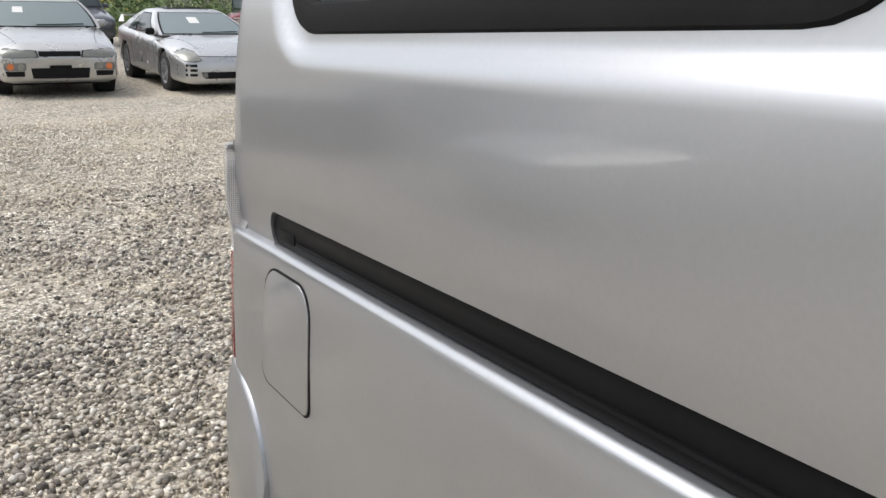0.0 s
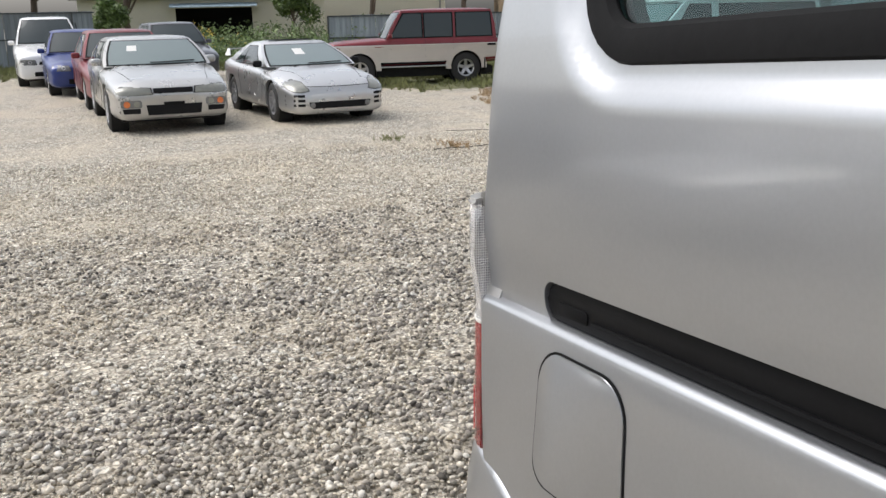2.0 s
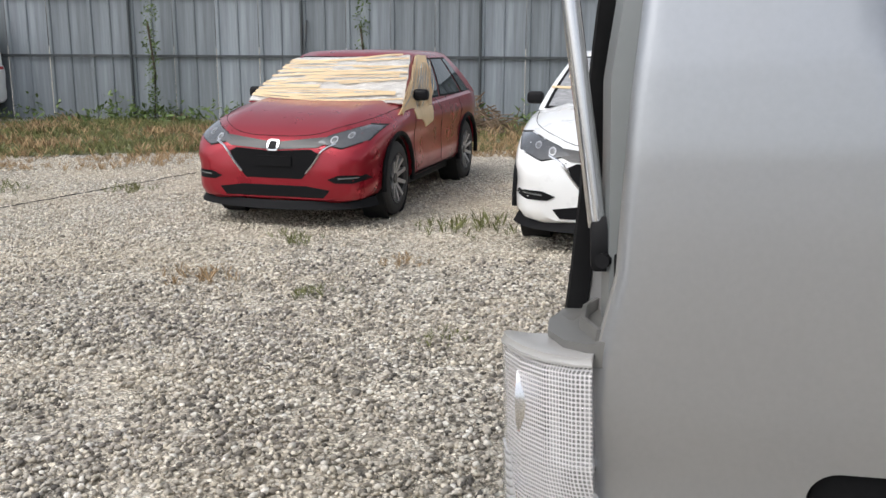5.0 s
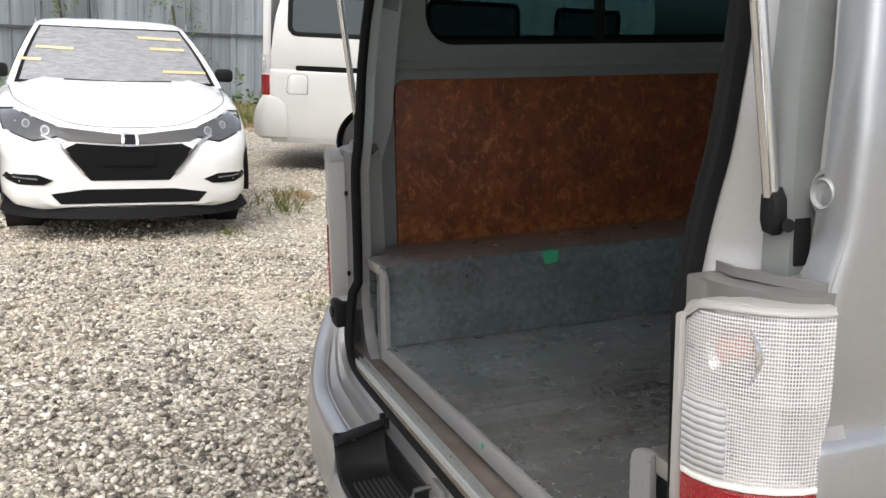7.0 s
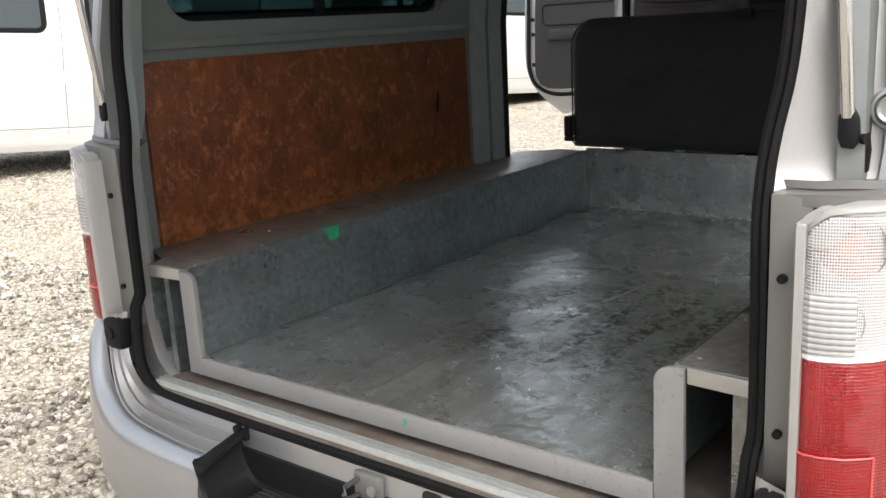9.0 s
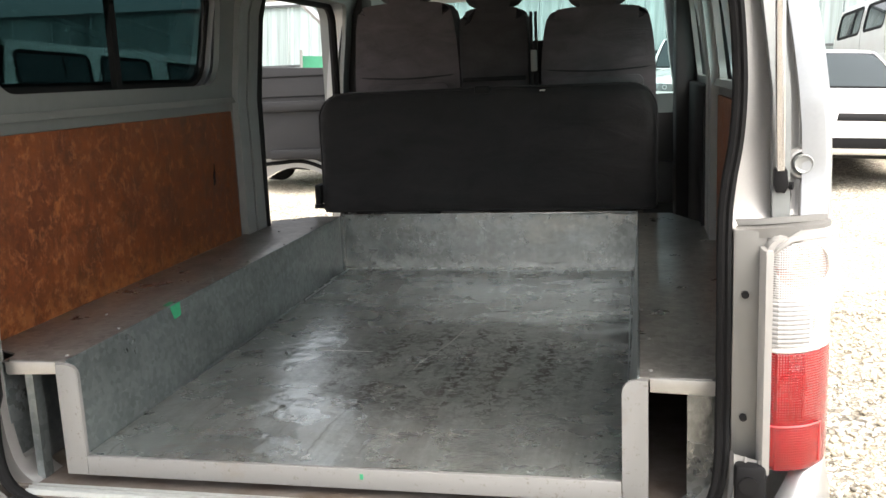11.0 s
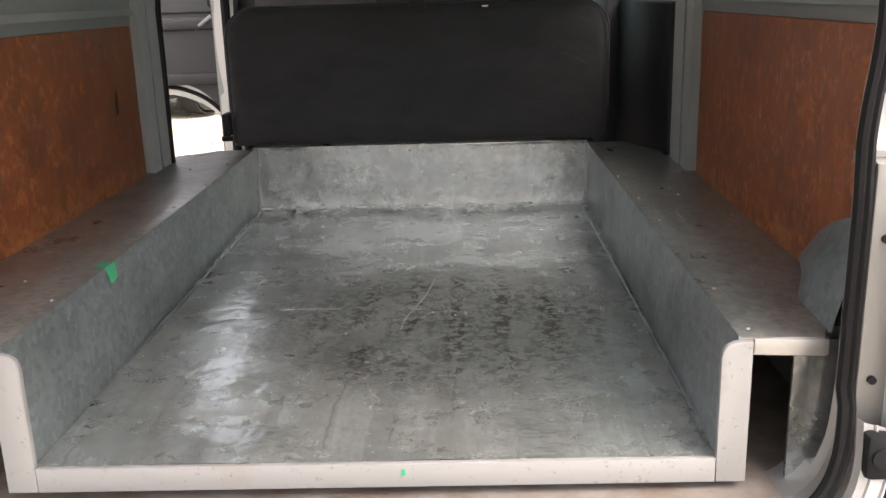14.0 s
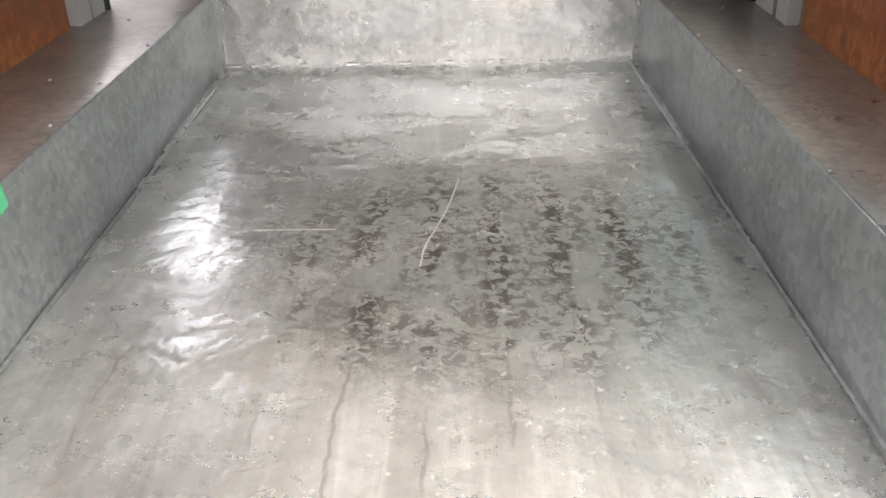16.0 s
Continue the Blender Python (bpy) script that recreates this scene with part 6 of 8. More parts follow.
def make_car(name, m, label, body_mat, st, cabin, wheels, wr, half_track, panes, glass=None, front_glass=None, group="", upright=False, spokes=5, rim_r=0.62, rim_mat=None):
    """The common parts of a car. Returns the thing, its body part and a tree to lay details on."""
    car = thing(name, m, label, "car", group)
    cut = []
    for y in wheels:
        for s in (1, -1):
            cut.append(cyl((s * (half_track - 0.26), y, wr), (s * (half_track + 0.3), y, wr), wr * 1.17, 26))
    me = carve(solid(*car_body(st), body_mat, 40), cut)
    me.set_sharp_from_angle(angle=radians(40))
    body = part("body", me, None, car)
    tree = mathutils.bvhtree.BVHTree.FromPolygons([v.co[:] for v in me.vertices], [list(p.vertices) for p in me.polygons])
    # Unseen black box added to darken the ground under the car.
    part("floor_pan", box(-half_track + 0.14, half_track - 0.14, wheels[1] - 0.75, wheels[0] + 0.6, wr * 0.5, wr * 1.1, 0.03), WELL, car)
    cab = part("cabin", cabin.shell(), body_mat, car, "", 40)
    ws = part("windscreen", cabin.patch(cabin.front, -0.90, 0.90, 0.07, 0.93), front_glass or CARGLASS, cab)
    part("window_seal", cabin.patch(lambda u, v, o: cabin.front(u, v, o - 0.003), -0.94, 0.94, 0.03, 0.96), RUBBER, ws)
    rw = part("rear_window", cabin.patch(cabin.back, -0.86, 0.86, 0.12, 0.90), glass or CARGLASS, cab)
    part("window_seal", cabin.patch(lambda u, v, o: cabin.back(u, v, o - 0.003), -0.90, 0.90, 0.08, 0.94), RUBBER, rw)
    for s in (1, -1):
        for t0, t1, sl in panes:
            fn = cabin.upright if upright else cabin.side
            g = (0.035 if upright else 0.012) * (1 if t1 > t0 else -1)
            sw = part("side_window", cabin.patch(lambda u, v, o, s=s: fn(s, u, v, o), t0, t1, 0.09, 0.89, 0.012, sl), glass or CARGLASS, cab)
            part("window_seal", cabin.patch(lambda u, v, o, s=s: fn(s, u, v, o - 0.003), t0 - g, t1 + g, 0.05, 0.93, 0.012, sl), RUBBER, sw)
        for y in wheels:
            wheel(car, (s * half_track, y, wr), s, wr, 0.19, spokes, rim_r, "wheel", rim_mat, ALLOY if rim_mat else None)
            part("wheel_arch", lathe([(-0.25 * s, wr * 1.155), (-0.02 * s, wr * 1.155), (-0.02 * s, wr * 1.13), (-0.25 * s, wr * 1.13)], (s * half_track, y, wr), 24), WELL, car)
            part("well_back", cyl((s * (half_track - 0.255), y, wr), (s * (half_track - 0.25), y, wr), wr * 1.15, 20), WELL, car)
    return car, body, tree, cab


def mirror(car, x, y, z, s, mat):
    mm = part("door_mirror", box(s * x, s * (x + 0.15), y - 0.05, y + 0.06, z, z + 0.11, 0.035, 3), mat, car)
    part("mirror_glass", box(s * (x + 0.02), s * (x + 0.13), y - 0.056, y - 0.05, z + 0.015, z + 0.095), CHROME, mm)


def place(x, y, yaw, z=None):
    return pose(x, y, float(height(np.array(x), np.array(y))) if z is None else z, 0, 0, yaw)


def seam(tree, car, pts, way, thick=0.0032):
    """A thin dark shut line along points laid on a body."""
    line = smooth_line(pts, 6) if len(pts) > 2 else np.array([lerp(np.array(pts[0]), np.array(pts[1]), t) for t in np.linspace(0, 1, 10)])
    axis = {"right": ((6, 0), (-1, 0, 0)), "left": ((-6, 0), (1, 0, 0)), "front": (6, (0, -1, 0)), "top": (6, (0, 0, -1))}[way]
    out = []
    for u, v in line:
        o = {"right": (6, u, v), "left": (-6, u, v), "front": (u, 6, v), "top": (u, v, 6)}[way]
        hit = tree.ray_cast(Vector(o), Vector(axis[1]))
        if hit[0] is not None:
            out.append(hit[0] - Vector(axis[1]) * 0.0008)
    if len(out) > 2:
        part("shut_line", sweep(out, ring(thick, 4), False, axis[1]), WELL, car)


# stations: y, half width, bottom, shoulder, top
SEDAN = [(-2.30, 0.60, 0.45, 0.70, 0.74), (-2.22, 0.76, 0.32, 0.90, 0.95), (-1.90, 0.83, 0.26, 0.92, 1.00), (-1.2, 0.855, 0.22, 0.90, 0.98), (0.0, 0.86, 0.20, 0.88, 0.95), (0.75, 0.86, 0.20, 0.86, 0.94), (1.2, 0.85, 0.20, 0.80, 0.88), (1.7, 0.83, 0.20, 0.72, 0.80), (2.05, 0.80, 0.20, 0.675, 0.745), (2.20, 0.775, 0.20, 0.64, 0.695), (2.29, 0.73, 0.23, 0.60, 0.645), (2.325, 0.64, 0.29, 0.56, 0.59)]


def silver_sedan():
    cabin = Cabin((0.98, 0.20), (-1.62, -1.02), (0.785, 0.615), 0.89, 1.275, 0.10, 0.035)
    car, body, tree, cab = make_car("coupe_car", place(-0.31, -14.44, 0), "dull silver two-door coupe parked on gravel", CAR_SILVER_DULL, SEDAN, cabin, (1.42, -1.28), 0.315, 0.83, [(0.12, 0.60, (0.04, 0.0)), (0.64, 0.86, (0.0, -0.05))], front_glass=SKYGLASS)
    for o in both([(0.29, 0.555), (0.31, 0.64), (0.66, 0.665), (0.775, 0.64), (0.76, 0.565), (0.60, 0.55)]):
        headlamp(tree, car, o, "slim clear headlamp", 0.010, [], LAMPCLEAR)
    part("grille", onto(tree, [(-0.27, 0.565), (0.27, 0.565), (0.27, 0.635), (-0.27, 0.635)], "front", 0.006), BLACK, car)
    part("bumper_bar", onto(tree, [(-0.74, 0.492), (0.74, 0.492), (0.76, 0.535), (-0.76, 0.535)], "front", 0.016), CAR_SILVER_DULL, car)
    part("chin_bar", onto(tree, [(-0.72, 0.235), (0.72, 0.235), (0.74, 0.268), (-0.74, 0.268)], "front", 0.016), CAR_SILVER_DULL, car)
    part("air_intake", onto(tree, [(-0.36, 0.27), (0.36, 0.27), (0.38, 0.41), (-0.38, 0.41)], "front", 0.006), BLACK, car)
    part("number_plate", onto(tree, [(-0.14, 0.40), (0.14, 0.40), (0.14, 0.445), (-0.14, 0.445)], "front", 0.02, 0.02, 1), RUBBER, car)
    for s in (1, -1):
        part("side_intake", onto(tree, [(s * u, v) for u, v in [(0.46, 0.30), (0.68, 0.30), (0.70, 0.37), (0.46, 0.37)]], "front", 0.006), BLACK, car)
        part("lamp_recess", onto(tree, [(s * u, v) for u, v in rounded(0.435, 0.715, 0.378, 0.482, 0.03, 4)], "front", 0.008), LAMPGREY, car)
        part("fog_lamp", onto(tree, [(s * 0.505 + u, 0.43 + v) for u, v in ring(0.042, 14)], "front", 0.018), LAMPCLEAR, car)
        part("indicator", onto(tree, [(s * 0.635 + u, 0.43 + v) for u, v in ring(0.044, 14)], "front", 0.018), AMBER, car, "round orange indicator")
        mirror(car, 0.78, 0.62, 0.90, s, CAR_SILVER_DULL)
    part("wiper", sweep([cabin.front(u, 0.10 + 0.05 * abs(u), 0.016) for u in np.linspace(-0.7, 0.15, 6)], ring(0.008, 5)), BLACK, cab)
    part("paper_sign", cabin.patch(cabin.front, 0.35, 0.55, 0.55, 0.75, 0.01), plain_white, cab)
    for s, way in ((1, "right"), (-1, "left")):
        seam(tree, car, [(0.80, 0.28), (0.86, 0.6), (0.80, 0.86)], way)
        seam(tree, car, [(-0.55, 0.28), (-0.62, 0.6), (-0.60, 0.88)], way)
    seam(tree, car, [(-0.72, 0.9), (-0.60, 1.5), (-0.52, 2.1)], "top")
    seam(tree, car, [(0.72, 0.9), (0.60, 1.5), (0.52, 2.1)], "top")


def sports_coupe():
    st = [(-2.20, 0.62, 0.40, 0.74, 0.82), (-2.10, 0.76, 0.30, 0.86, 0.98), (-1.75, 0.85, 0.24, 0.90, 1.00), (-1.1, 0.875, 0.20, 0.88, 0.97), (0, 0.865, 0.18, 0.84, 0.93), (0.7, 0.865, 0.18, 0.80, 0.91), (1.2, 0.87, 0.18, 0.74, 0.84), (1.65, 0.86, 0.17, 0.69, 0.78), (1.98, 0.83, 0.16, 0.62, 0.695), (2.16, 0.77, 0.16, 0.565, 0.625), (2.24, 0.70, 0.18, 0.51, 0.565), (2.275, 0.60, 0.24, 0.44, 0.48)]
    cabin = Cabin((0.95, -0.02), (-1.75, -0.80), (0.785, 0.585), 0.86, 1.225, 0.12, 0.04)
    car, body, tree, cab = make_car("sports_coupe", place(-2.60, -14.05, 2) @ Matrix.Scale(0.93, 4), "silver sports coupe with slanted headlamps on gravel", CAR_SILVER, st, cabin, (1.33, -1.23), 0.315, 0.84, [(0.13, 0.52, (0.02, 0.02)), (0.56, 0.80, (0.0, -0.08))], front_glass=SKYGLASS)
    for o in both([(0.50, 0.535), (0.565, 0.66), (0.66, 0.695), (0.80, 0.655), (0.825, 0.585), (0.74, 0.525), (0.62, 0.515)]):
        headlamp(tree, car, o, "slanted clouded headlamp", 0.012, [], LAMPCLEAR)
    part("air_intake", onto(tree, [(-0.46, 0.25), (0.46, 0.25), (0.52, 0.355), (-0.52, 0.355)], "front", 0.006), BLACK, car)
    part("badge", onto(tree, [(-0.03, 0.515), (0.03, 0.515), (0, 0.555)], "front", 0.012, 0.02, 0), CHROME, car)
    for s in (1, -1):
        part("fog_lamp", onto(tree, [(s * 0.46 + u, 0.305 + v) for u, v in ring(0.045, 10)], "front", 0.016), LAMPGREY, car)
        for k in range(3):
            z = 0.29 + k * 0.072
            part("side_strake", onto(tree, [(s * u, v) for u, v in [(0.58, z), (0.815, z + 0.006), (0.815, z + 0.046), (0.58, z + 0.040)]], "front", 0.008), BLACK, car)
        mirror(car, 0.80, 0.68, 0.86, s, BLACK)
    for way in ("right", "left"):
        seam(tree, car, [(0.72, 0.26), (0.78, 0.55), (0.74, 0.80)], way)
        seam(tree, car, [(-0.55, 0.26), (-0.68, 0.6), (-0.62, 0.86)], way)
        part("side_scoop", onto(tree, [(-0.30, 0.36), (0.35, 0.36), (0.28, 0.40), (-0.24, 0.40)], way, 0.004), CAR_SILVER_DULL, car)
    seam(tree, car, [(-0.70, 0.95), (-0.55, 1.5), (-0.48, 2.0)], "top")
    seam(tree, car, [(0.70, 0.95), (0.55, 1.5), (0.48, 2.0)], "top")
    seam(tree, car, [(-0.56, 0.60), (-0.4, 0.59), (0, 0.585), (0.4, 0.59), (0.56, 0.60)], "front", 0.006)
    part("rear_spoiler", sweep([(-0.72, -2.02, 0.98), (-0.68, -2.06, 1.10), (0, -2.10, 1.12), (0.68, -2.06, 1.10), (0.72, -2.02, 0.98)], [(-0.07, -0.012), (0.05, -0.012), (0.05, 0.012), (-0.07, 0.016)]), CAR_SILVER, car)
    part("roof_panel", cabin.patch(lambda u, v, o: (u * 0.42, lerp(-0.05, -0.75, v), 1.286 + o), -1, 1, 0.05, 0.5), CARGLASS, cab)
    part("paper_sign", cabin.patch(cabin.front, 0.0, 0.25, 0.5, 0.75, 0.01), plain_white, cab)
    part("wiper", sweep([cabin.front(u, 0.10 + 0.05 * abs(u), 0.016) for u in np.linspace(-0.7, 0.1, 6)], ring(0.008, 5)), BLACK, cab)


def small_sedan(name, m, label, mat, scale=1.0, tall=0.0):
    st = [(y, w, b, sh + tall * 0.4, t + tall * 0.4) for y, w, b, sh, t in SEDAN]
    cabin = Cabin((1.02, 0.30), (-1.70, -1.25), (0.77, 0.58), 0.90 + tall * 0.4, 1.37 + tall, 0.10)
    car, body, tree, cab = make_car(name, m, label, mat, st, cabin, (1.40, -1.22), 0.31, 0.82, [(0.10, 0.44, (0.04, 0)), (0.48, 0.80, (0, -0.04))])
    for o in both([(0.36, 0.55), (0.38, 0.66), (0.70, 0.68), (0.76, 0.56)]):
        headlamp(tree, car, o, "clear headlamp", 0.010, [(0.5, 0.615, 0.04)])
    part("grille", onto(tree, [(-0.30, 0.55), (0.30, 0.55), (0.28, 0.63), (-0.28, 0.63)], "front", 0.006), BLACK, car)
    part("air_intake", onto(tree, [(-0.42, 0.27), (0.42, 0.27), (0.42, 0.38), (-0.42, 0.38)], "front", 0.006), BLACK, car)
    for s in (1, -1):
        mirror(car, 0.80, 0.74, 0.90 + tall * 0.4, s, mat)
    for way in ("right", "left"):
        seam(tree, car, [(0.80, 0.28), (0.84, 0.6), (0.80, 0.84)], way)
        seam(tree, car, [(-0.30, 0.28), (-0.30, 0.86)], way)
    car.scale = (scale, scale, scale)
    return car


TAPE_FILM = plain("masking_tape", (0.74, 0.56, 0.33), 0.55, 0.0, 0.3, 30, 0.2)


def film_mat():
    n = Nodes("crumpled_plastic_film")
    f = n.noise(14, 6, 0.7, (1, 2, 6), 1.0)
    # Fold shading put into the colour: hollows darker, ridges paler.
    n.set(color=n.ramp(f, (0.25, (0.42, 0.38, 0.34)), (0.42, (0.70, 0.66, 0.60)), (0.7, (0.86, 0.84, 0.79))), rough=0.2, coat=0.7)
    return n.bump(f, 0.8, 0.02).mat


FILM = film_mat()


def film_grey():
    n = Nodes("grey_plastic_film")
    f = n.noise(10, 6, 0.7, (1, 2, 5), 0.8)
    # Folds shaded in the grey itself, dark where low and pale where high.
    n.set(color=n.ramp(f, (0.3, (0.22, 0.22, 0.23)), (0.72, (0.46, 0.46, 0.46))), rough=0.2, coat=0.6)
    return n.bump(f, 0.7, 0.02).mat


FILM_GREY = film_grey()
LAMPDARK = plain("dark_headlamp_glass", (0.085, 0.088, 0.092), 0.1, 0.2, 0.6, 18, coat=1.0)
DARKRIM = plain("dark_alloy_rim", (0.06, 0.06, 0.063), 0.35, 0.5, 0.2, 40)
GRILLEGREY = plain("dark_grey_gloss_strip", (0.07, 0.068, 0.066), 0.4, 0.0, 0.2, 50)


def crumple(shape, deep):
    """Wrinkles in a sheet of film."""
    v, f = shape
    return [tuple(Vector(p) + Vector((0.3, 1, 1)) * deep * noise.noise(Vector((p[0] * 9, p[1] * 9, p[2] * 16)))) for p in v], f


def raw(bm):
    """The points and faces of a bmesh."""
    bm.verts.index_update()
    out = [tuple(v.co) for v in bm.verts], [tuple(v.index for v in f.verts) for f in bm.faces]
    bm.free()
    return out


CARBLACK = plain("black_car_plastic", (0.008, 0.008, 0.009), 0.6, 0.0, 0.2, 40, spec=0.10)


def crossover(name, m, label, mat, wrap):
    """A rounded compact crossover whose windscreen is taped over with film."""
    st = [(-2.12, 0.62, 0.55, 0.86, 0.90), (-2.06, 0.76, 0.40, 0.96, 1.02), (-1.70, 0.86, 0.32, 1.02, 1.10), (-1.2, 0.885, 0.28, 1.02, 1.10), (0, 0.885, 0.26, 0.99, 1.07), (0.75, 0.885, 0.26, 0.98, 1.08), (1.15, 0.885, 0.26, 0.95, 1.04), (1.6, 0.875, 0.25, 0.87, 0.97), (1.92, 0.845, 0.225, 0.77, 0.87), (2.10, 0.755, 0.22, 0.67, 0.77), (2.17, 0.62, 0.25, 0.61, 0.69)]
    cabin = Cabin((1.02, 0.10), (-1.86, -1.20), (0.81, 0.60), 1.00, 1.46, 0.14)
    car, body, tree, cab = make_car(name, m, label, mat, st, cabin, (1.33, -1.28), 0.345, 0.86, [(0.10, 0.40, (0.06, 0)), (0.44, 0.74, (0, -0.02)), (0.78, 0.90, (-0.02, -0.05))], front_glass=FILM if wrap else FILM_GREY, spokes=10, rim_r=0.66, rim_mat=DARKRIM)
    for o in both([(0.40, 0.745), (0.50, 0.80), (0.74, 0.875), (0.84, 0.86), (0.80, 0.76), (0.62, 0.70)]):
        headlamp(tree, car, o, "swept-back clear headlamp", 0.012, [(0.54, 0.765, 0.030), (0.66, 0.80, 0.026)], LAMPDARK)
    part("grille_band", onto(tree, [(-0.66, 0.80), (-0.40, 0.70), (0, 0.675), (0.40, 0.70), (0.66, 0.80), (0.45, 0.785), (0, 0.735), (-0.45, 0.785)], "front", 0.010), GRILLEGREY, car)
    part("grille", onto(tree, [(-0.44, 0.69), (-0.33, 0.50), (-0.26, 0.425), (0.26, 0.425), (0.33, 0.50), (0.44, 0.69), (0, 0.66)], "front", 0.004), CARBLACK, car)
    part("plate_holder", onto(tree, rounded(-0.17, 0.17, 0.53, 0.62, 0.01, 2), "front", 0.016), CARBLACK, car)
    bdg = part("badge", onto(tree, rounded(-0.055, 0.055, 0.665, 0.76, 0.02, 4), "front", 0.022), CHROME, car, "square emblem plate")
    part("badge_inset", onto(tree, rounded(-0.036, 0.036, 0.680, 0.745, 0.012, 3), "front", 0.026), BLACK, bdg)
    for s in (1, -1):
        pts = [(s * 0.56, 0.735), (s * 0.46, 0.68), (s * 0.38, 0.57), (s * 0.30, 0.475)]
        run = []
        for u, v in smooth_line(pts, 5):
            h = tree.ray_cast(Vector((u, 6, v)), Vector((0, -1, 0)))
            if h[0] is not None:
                run.append(h[0] + Vector((0, 0.008, 0)))
        part("grille_trim", sweep(run, ring(0.011, 6), False, (0, 1, 0)), CHROME, car)
        fp = part("fog_pocket", onto(tree, [(s * u, v) for u, v in [(0.50, 0.43), (0.60, 0.47), (0.80, 0.47), (0.83, 0.43), (0.72, 0.40), (0.56, 0.40)]], "front", 0.006), CARBLACK, car)
        part("fog_light_bar", onto(tree, [(s * u, v) for u, v in [(0.60, 0.435), (0.76, 0.445), (0.76, 0.455), (0.60, 0.447)]], "front", 0.014), LAMPGREY, fp)
        mirror(car, 0.81, 0.66, 1.03, s, BLACK)
    part("lower_intake", onto(tree, [(-0.46, 0.265), (0.46, 0.265), (0.52, 0.335), (0.30, 0.365), (-0.30, 0.365), (-0.52, 0.335)], "front", 0.005), CARBLACK, car)
    part("front_lip", sweep(smooth_line([(-0.79, 1.84, 0.245), (-0.70, 2.00, 0.238), (-0.52, 2.085, 0.228), (0, 2.15, 0.220), (0.52, 2.085, 0.228), (0.70, 2.00, 0.238), (0.79, 1.84, 0.245)], 4), [(-0.08, -0.060), (-0.04, -0.054), (0.006, -0.026), (0.010, -0.010), (0.004, 0.008), (-0.04, 0.012)]), CARBLACK, car, "black plastic front lip")
    part("under_tray", box(-0.72, 0.72, 1.3, 2.03, 0.16, 0.24, 0.03), WELL, car)
    for way, s in (("right", 1), ("left", -1)):
        part("sill_trim", onto(tree, [(-0.85, 0.25), (0.90, 0.25), (0.92, 0.33), (-0.88, 0.33)], way, 0.012), CARBLACK, car)
        seam(tree, car, [(0.78, 0.36), (0.86, 0.7), (0.80, 0.98)], way)
        seam(tree, car, [(-0.12, 0.36), (-0.12, 1.0)], way)
        seam(tree, car, [(-0.80, 0.55), (-0.95, 0.8), (-0.85, 1.0)], way)
        for y in (1.33, -1.28):
            part("arch_trim", sweep([(s * 0.872, y + 0.425 * math.cos(a), 0.345 + 0.425 * math.sin(a)) for a in np.linspace(-0.15, math.pi + 0.15, 16)], ring(0.026, 6), False, (1, 0, 0)), CARBLACK, car)
    seam(tree, car, [(-0.80, 1.0), (-0.72, 1.6), (-0.45, 2.0), (0, 2.08), (0.45, 2.0), (0.72, 1.6), (0.80, 1.0)], "top")
    part("wiper", sweep([cabin.front(u, 0.06 + 0.02 * abs(u), 0.016) for u in np.linspace(-0.5, 0.5, 7)], ring(0.010, 5)), BLACK, cab)
    rr = np.random.default_rng(5)
    if wrap:
        def film_at(u, v, o):
            """The draped sheet: pulled back from the roof edge at its corners."""
            return cabin.front(u, v * (0.93 - 0.05 * u), o)

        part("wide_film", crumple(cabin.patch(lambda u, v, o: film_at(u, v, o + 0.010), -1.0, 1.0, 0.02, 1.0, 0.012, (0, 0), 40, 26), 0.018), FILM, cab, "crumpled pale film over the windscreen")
        for k in range(26):
            v = 0.06 + 0.035 * k + rr.normal(0, 0.015)
            a = rr.choice([-1.0, -0.9, -0.4, 0.1])
            b = 1.0 if rr.uniform() < 0.6 else min(1.0, a + rr.uniform(0.5, 1.4))
            tilt, bend = rr.normal(0, 0.05), rr.normal(0, 0.05)
            pts = [film_at(u, min(0.99, max(0.04, v + tilt * u + bend * u * u)), 0.034) for u in np.linspace(a, b, 10)]
            w = rr.uniform(0.006, 0.014)
            part("tape_strip", sweep(pts, [(-w, -0.001), (w, -0.001), (w, 0.001), (-w, 0.001)], False, (0, 1, 1)), TAPE_FILM, cab)
        part("side_film", crumple(cabin.patch(lambda u, v, o: cabin.side(-1, u, v, o + 0.016), -0.03, 0.30, -0.16, 0.99, 0.01, (0.08, 0.0), 18, 16), 0.02), TAPE_FILM, cab, "tan tape over the door glass")
        part("side_film", crumple(cabin.patch(lambda u, v, o: cabin.side(-1, u, v, o + 0.024), 0.10, 0.26, 0.10, 0.80, 0.01, (0.05, 0), 12, 10), 0.02), FILM, cab)
        part("film_flap", crumple(raw(onto(tree, [(0.28, 0.80), (0.50, 0.76), (0.62, 0.84), (0.80, 0.86), (0.86, 1.04), (0.20, 1.04), (0.24, 0.90)], "left", 0.014)), 0.008), TAPE_FILM, car)
        for k in range(22):
            t = rr.uniform(-0.03, 0.28)
            lean = rr.uniform(-0.10, 0.10)
            pts = [cabin.side(-1, t + 0.05 * v + lean * v * (1 - v), v, 0.036 + 0.008 * math.sin(9 * v + k)) for v in np.linspace(rr.uniform(-0.25, 0.3), rr.uniform(0.6, 0.98), 7)]
            w = rr.uniform(0.007, 0.016)
            part("tape_strip", sweep(pts, [(-w, -0.001), (w, -0.001), (w, 0.001), (-w, 0.001)], False, (1, 0, 0)), FILM if k % 3 == 0 else TAPE_FILM, cab)
    else:
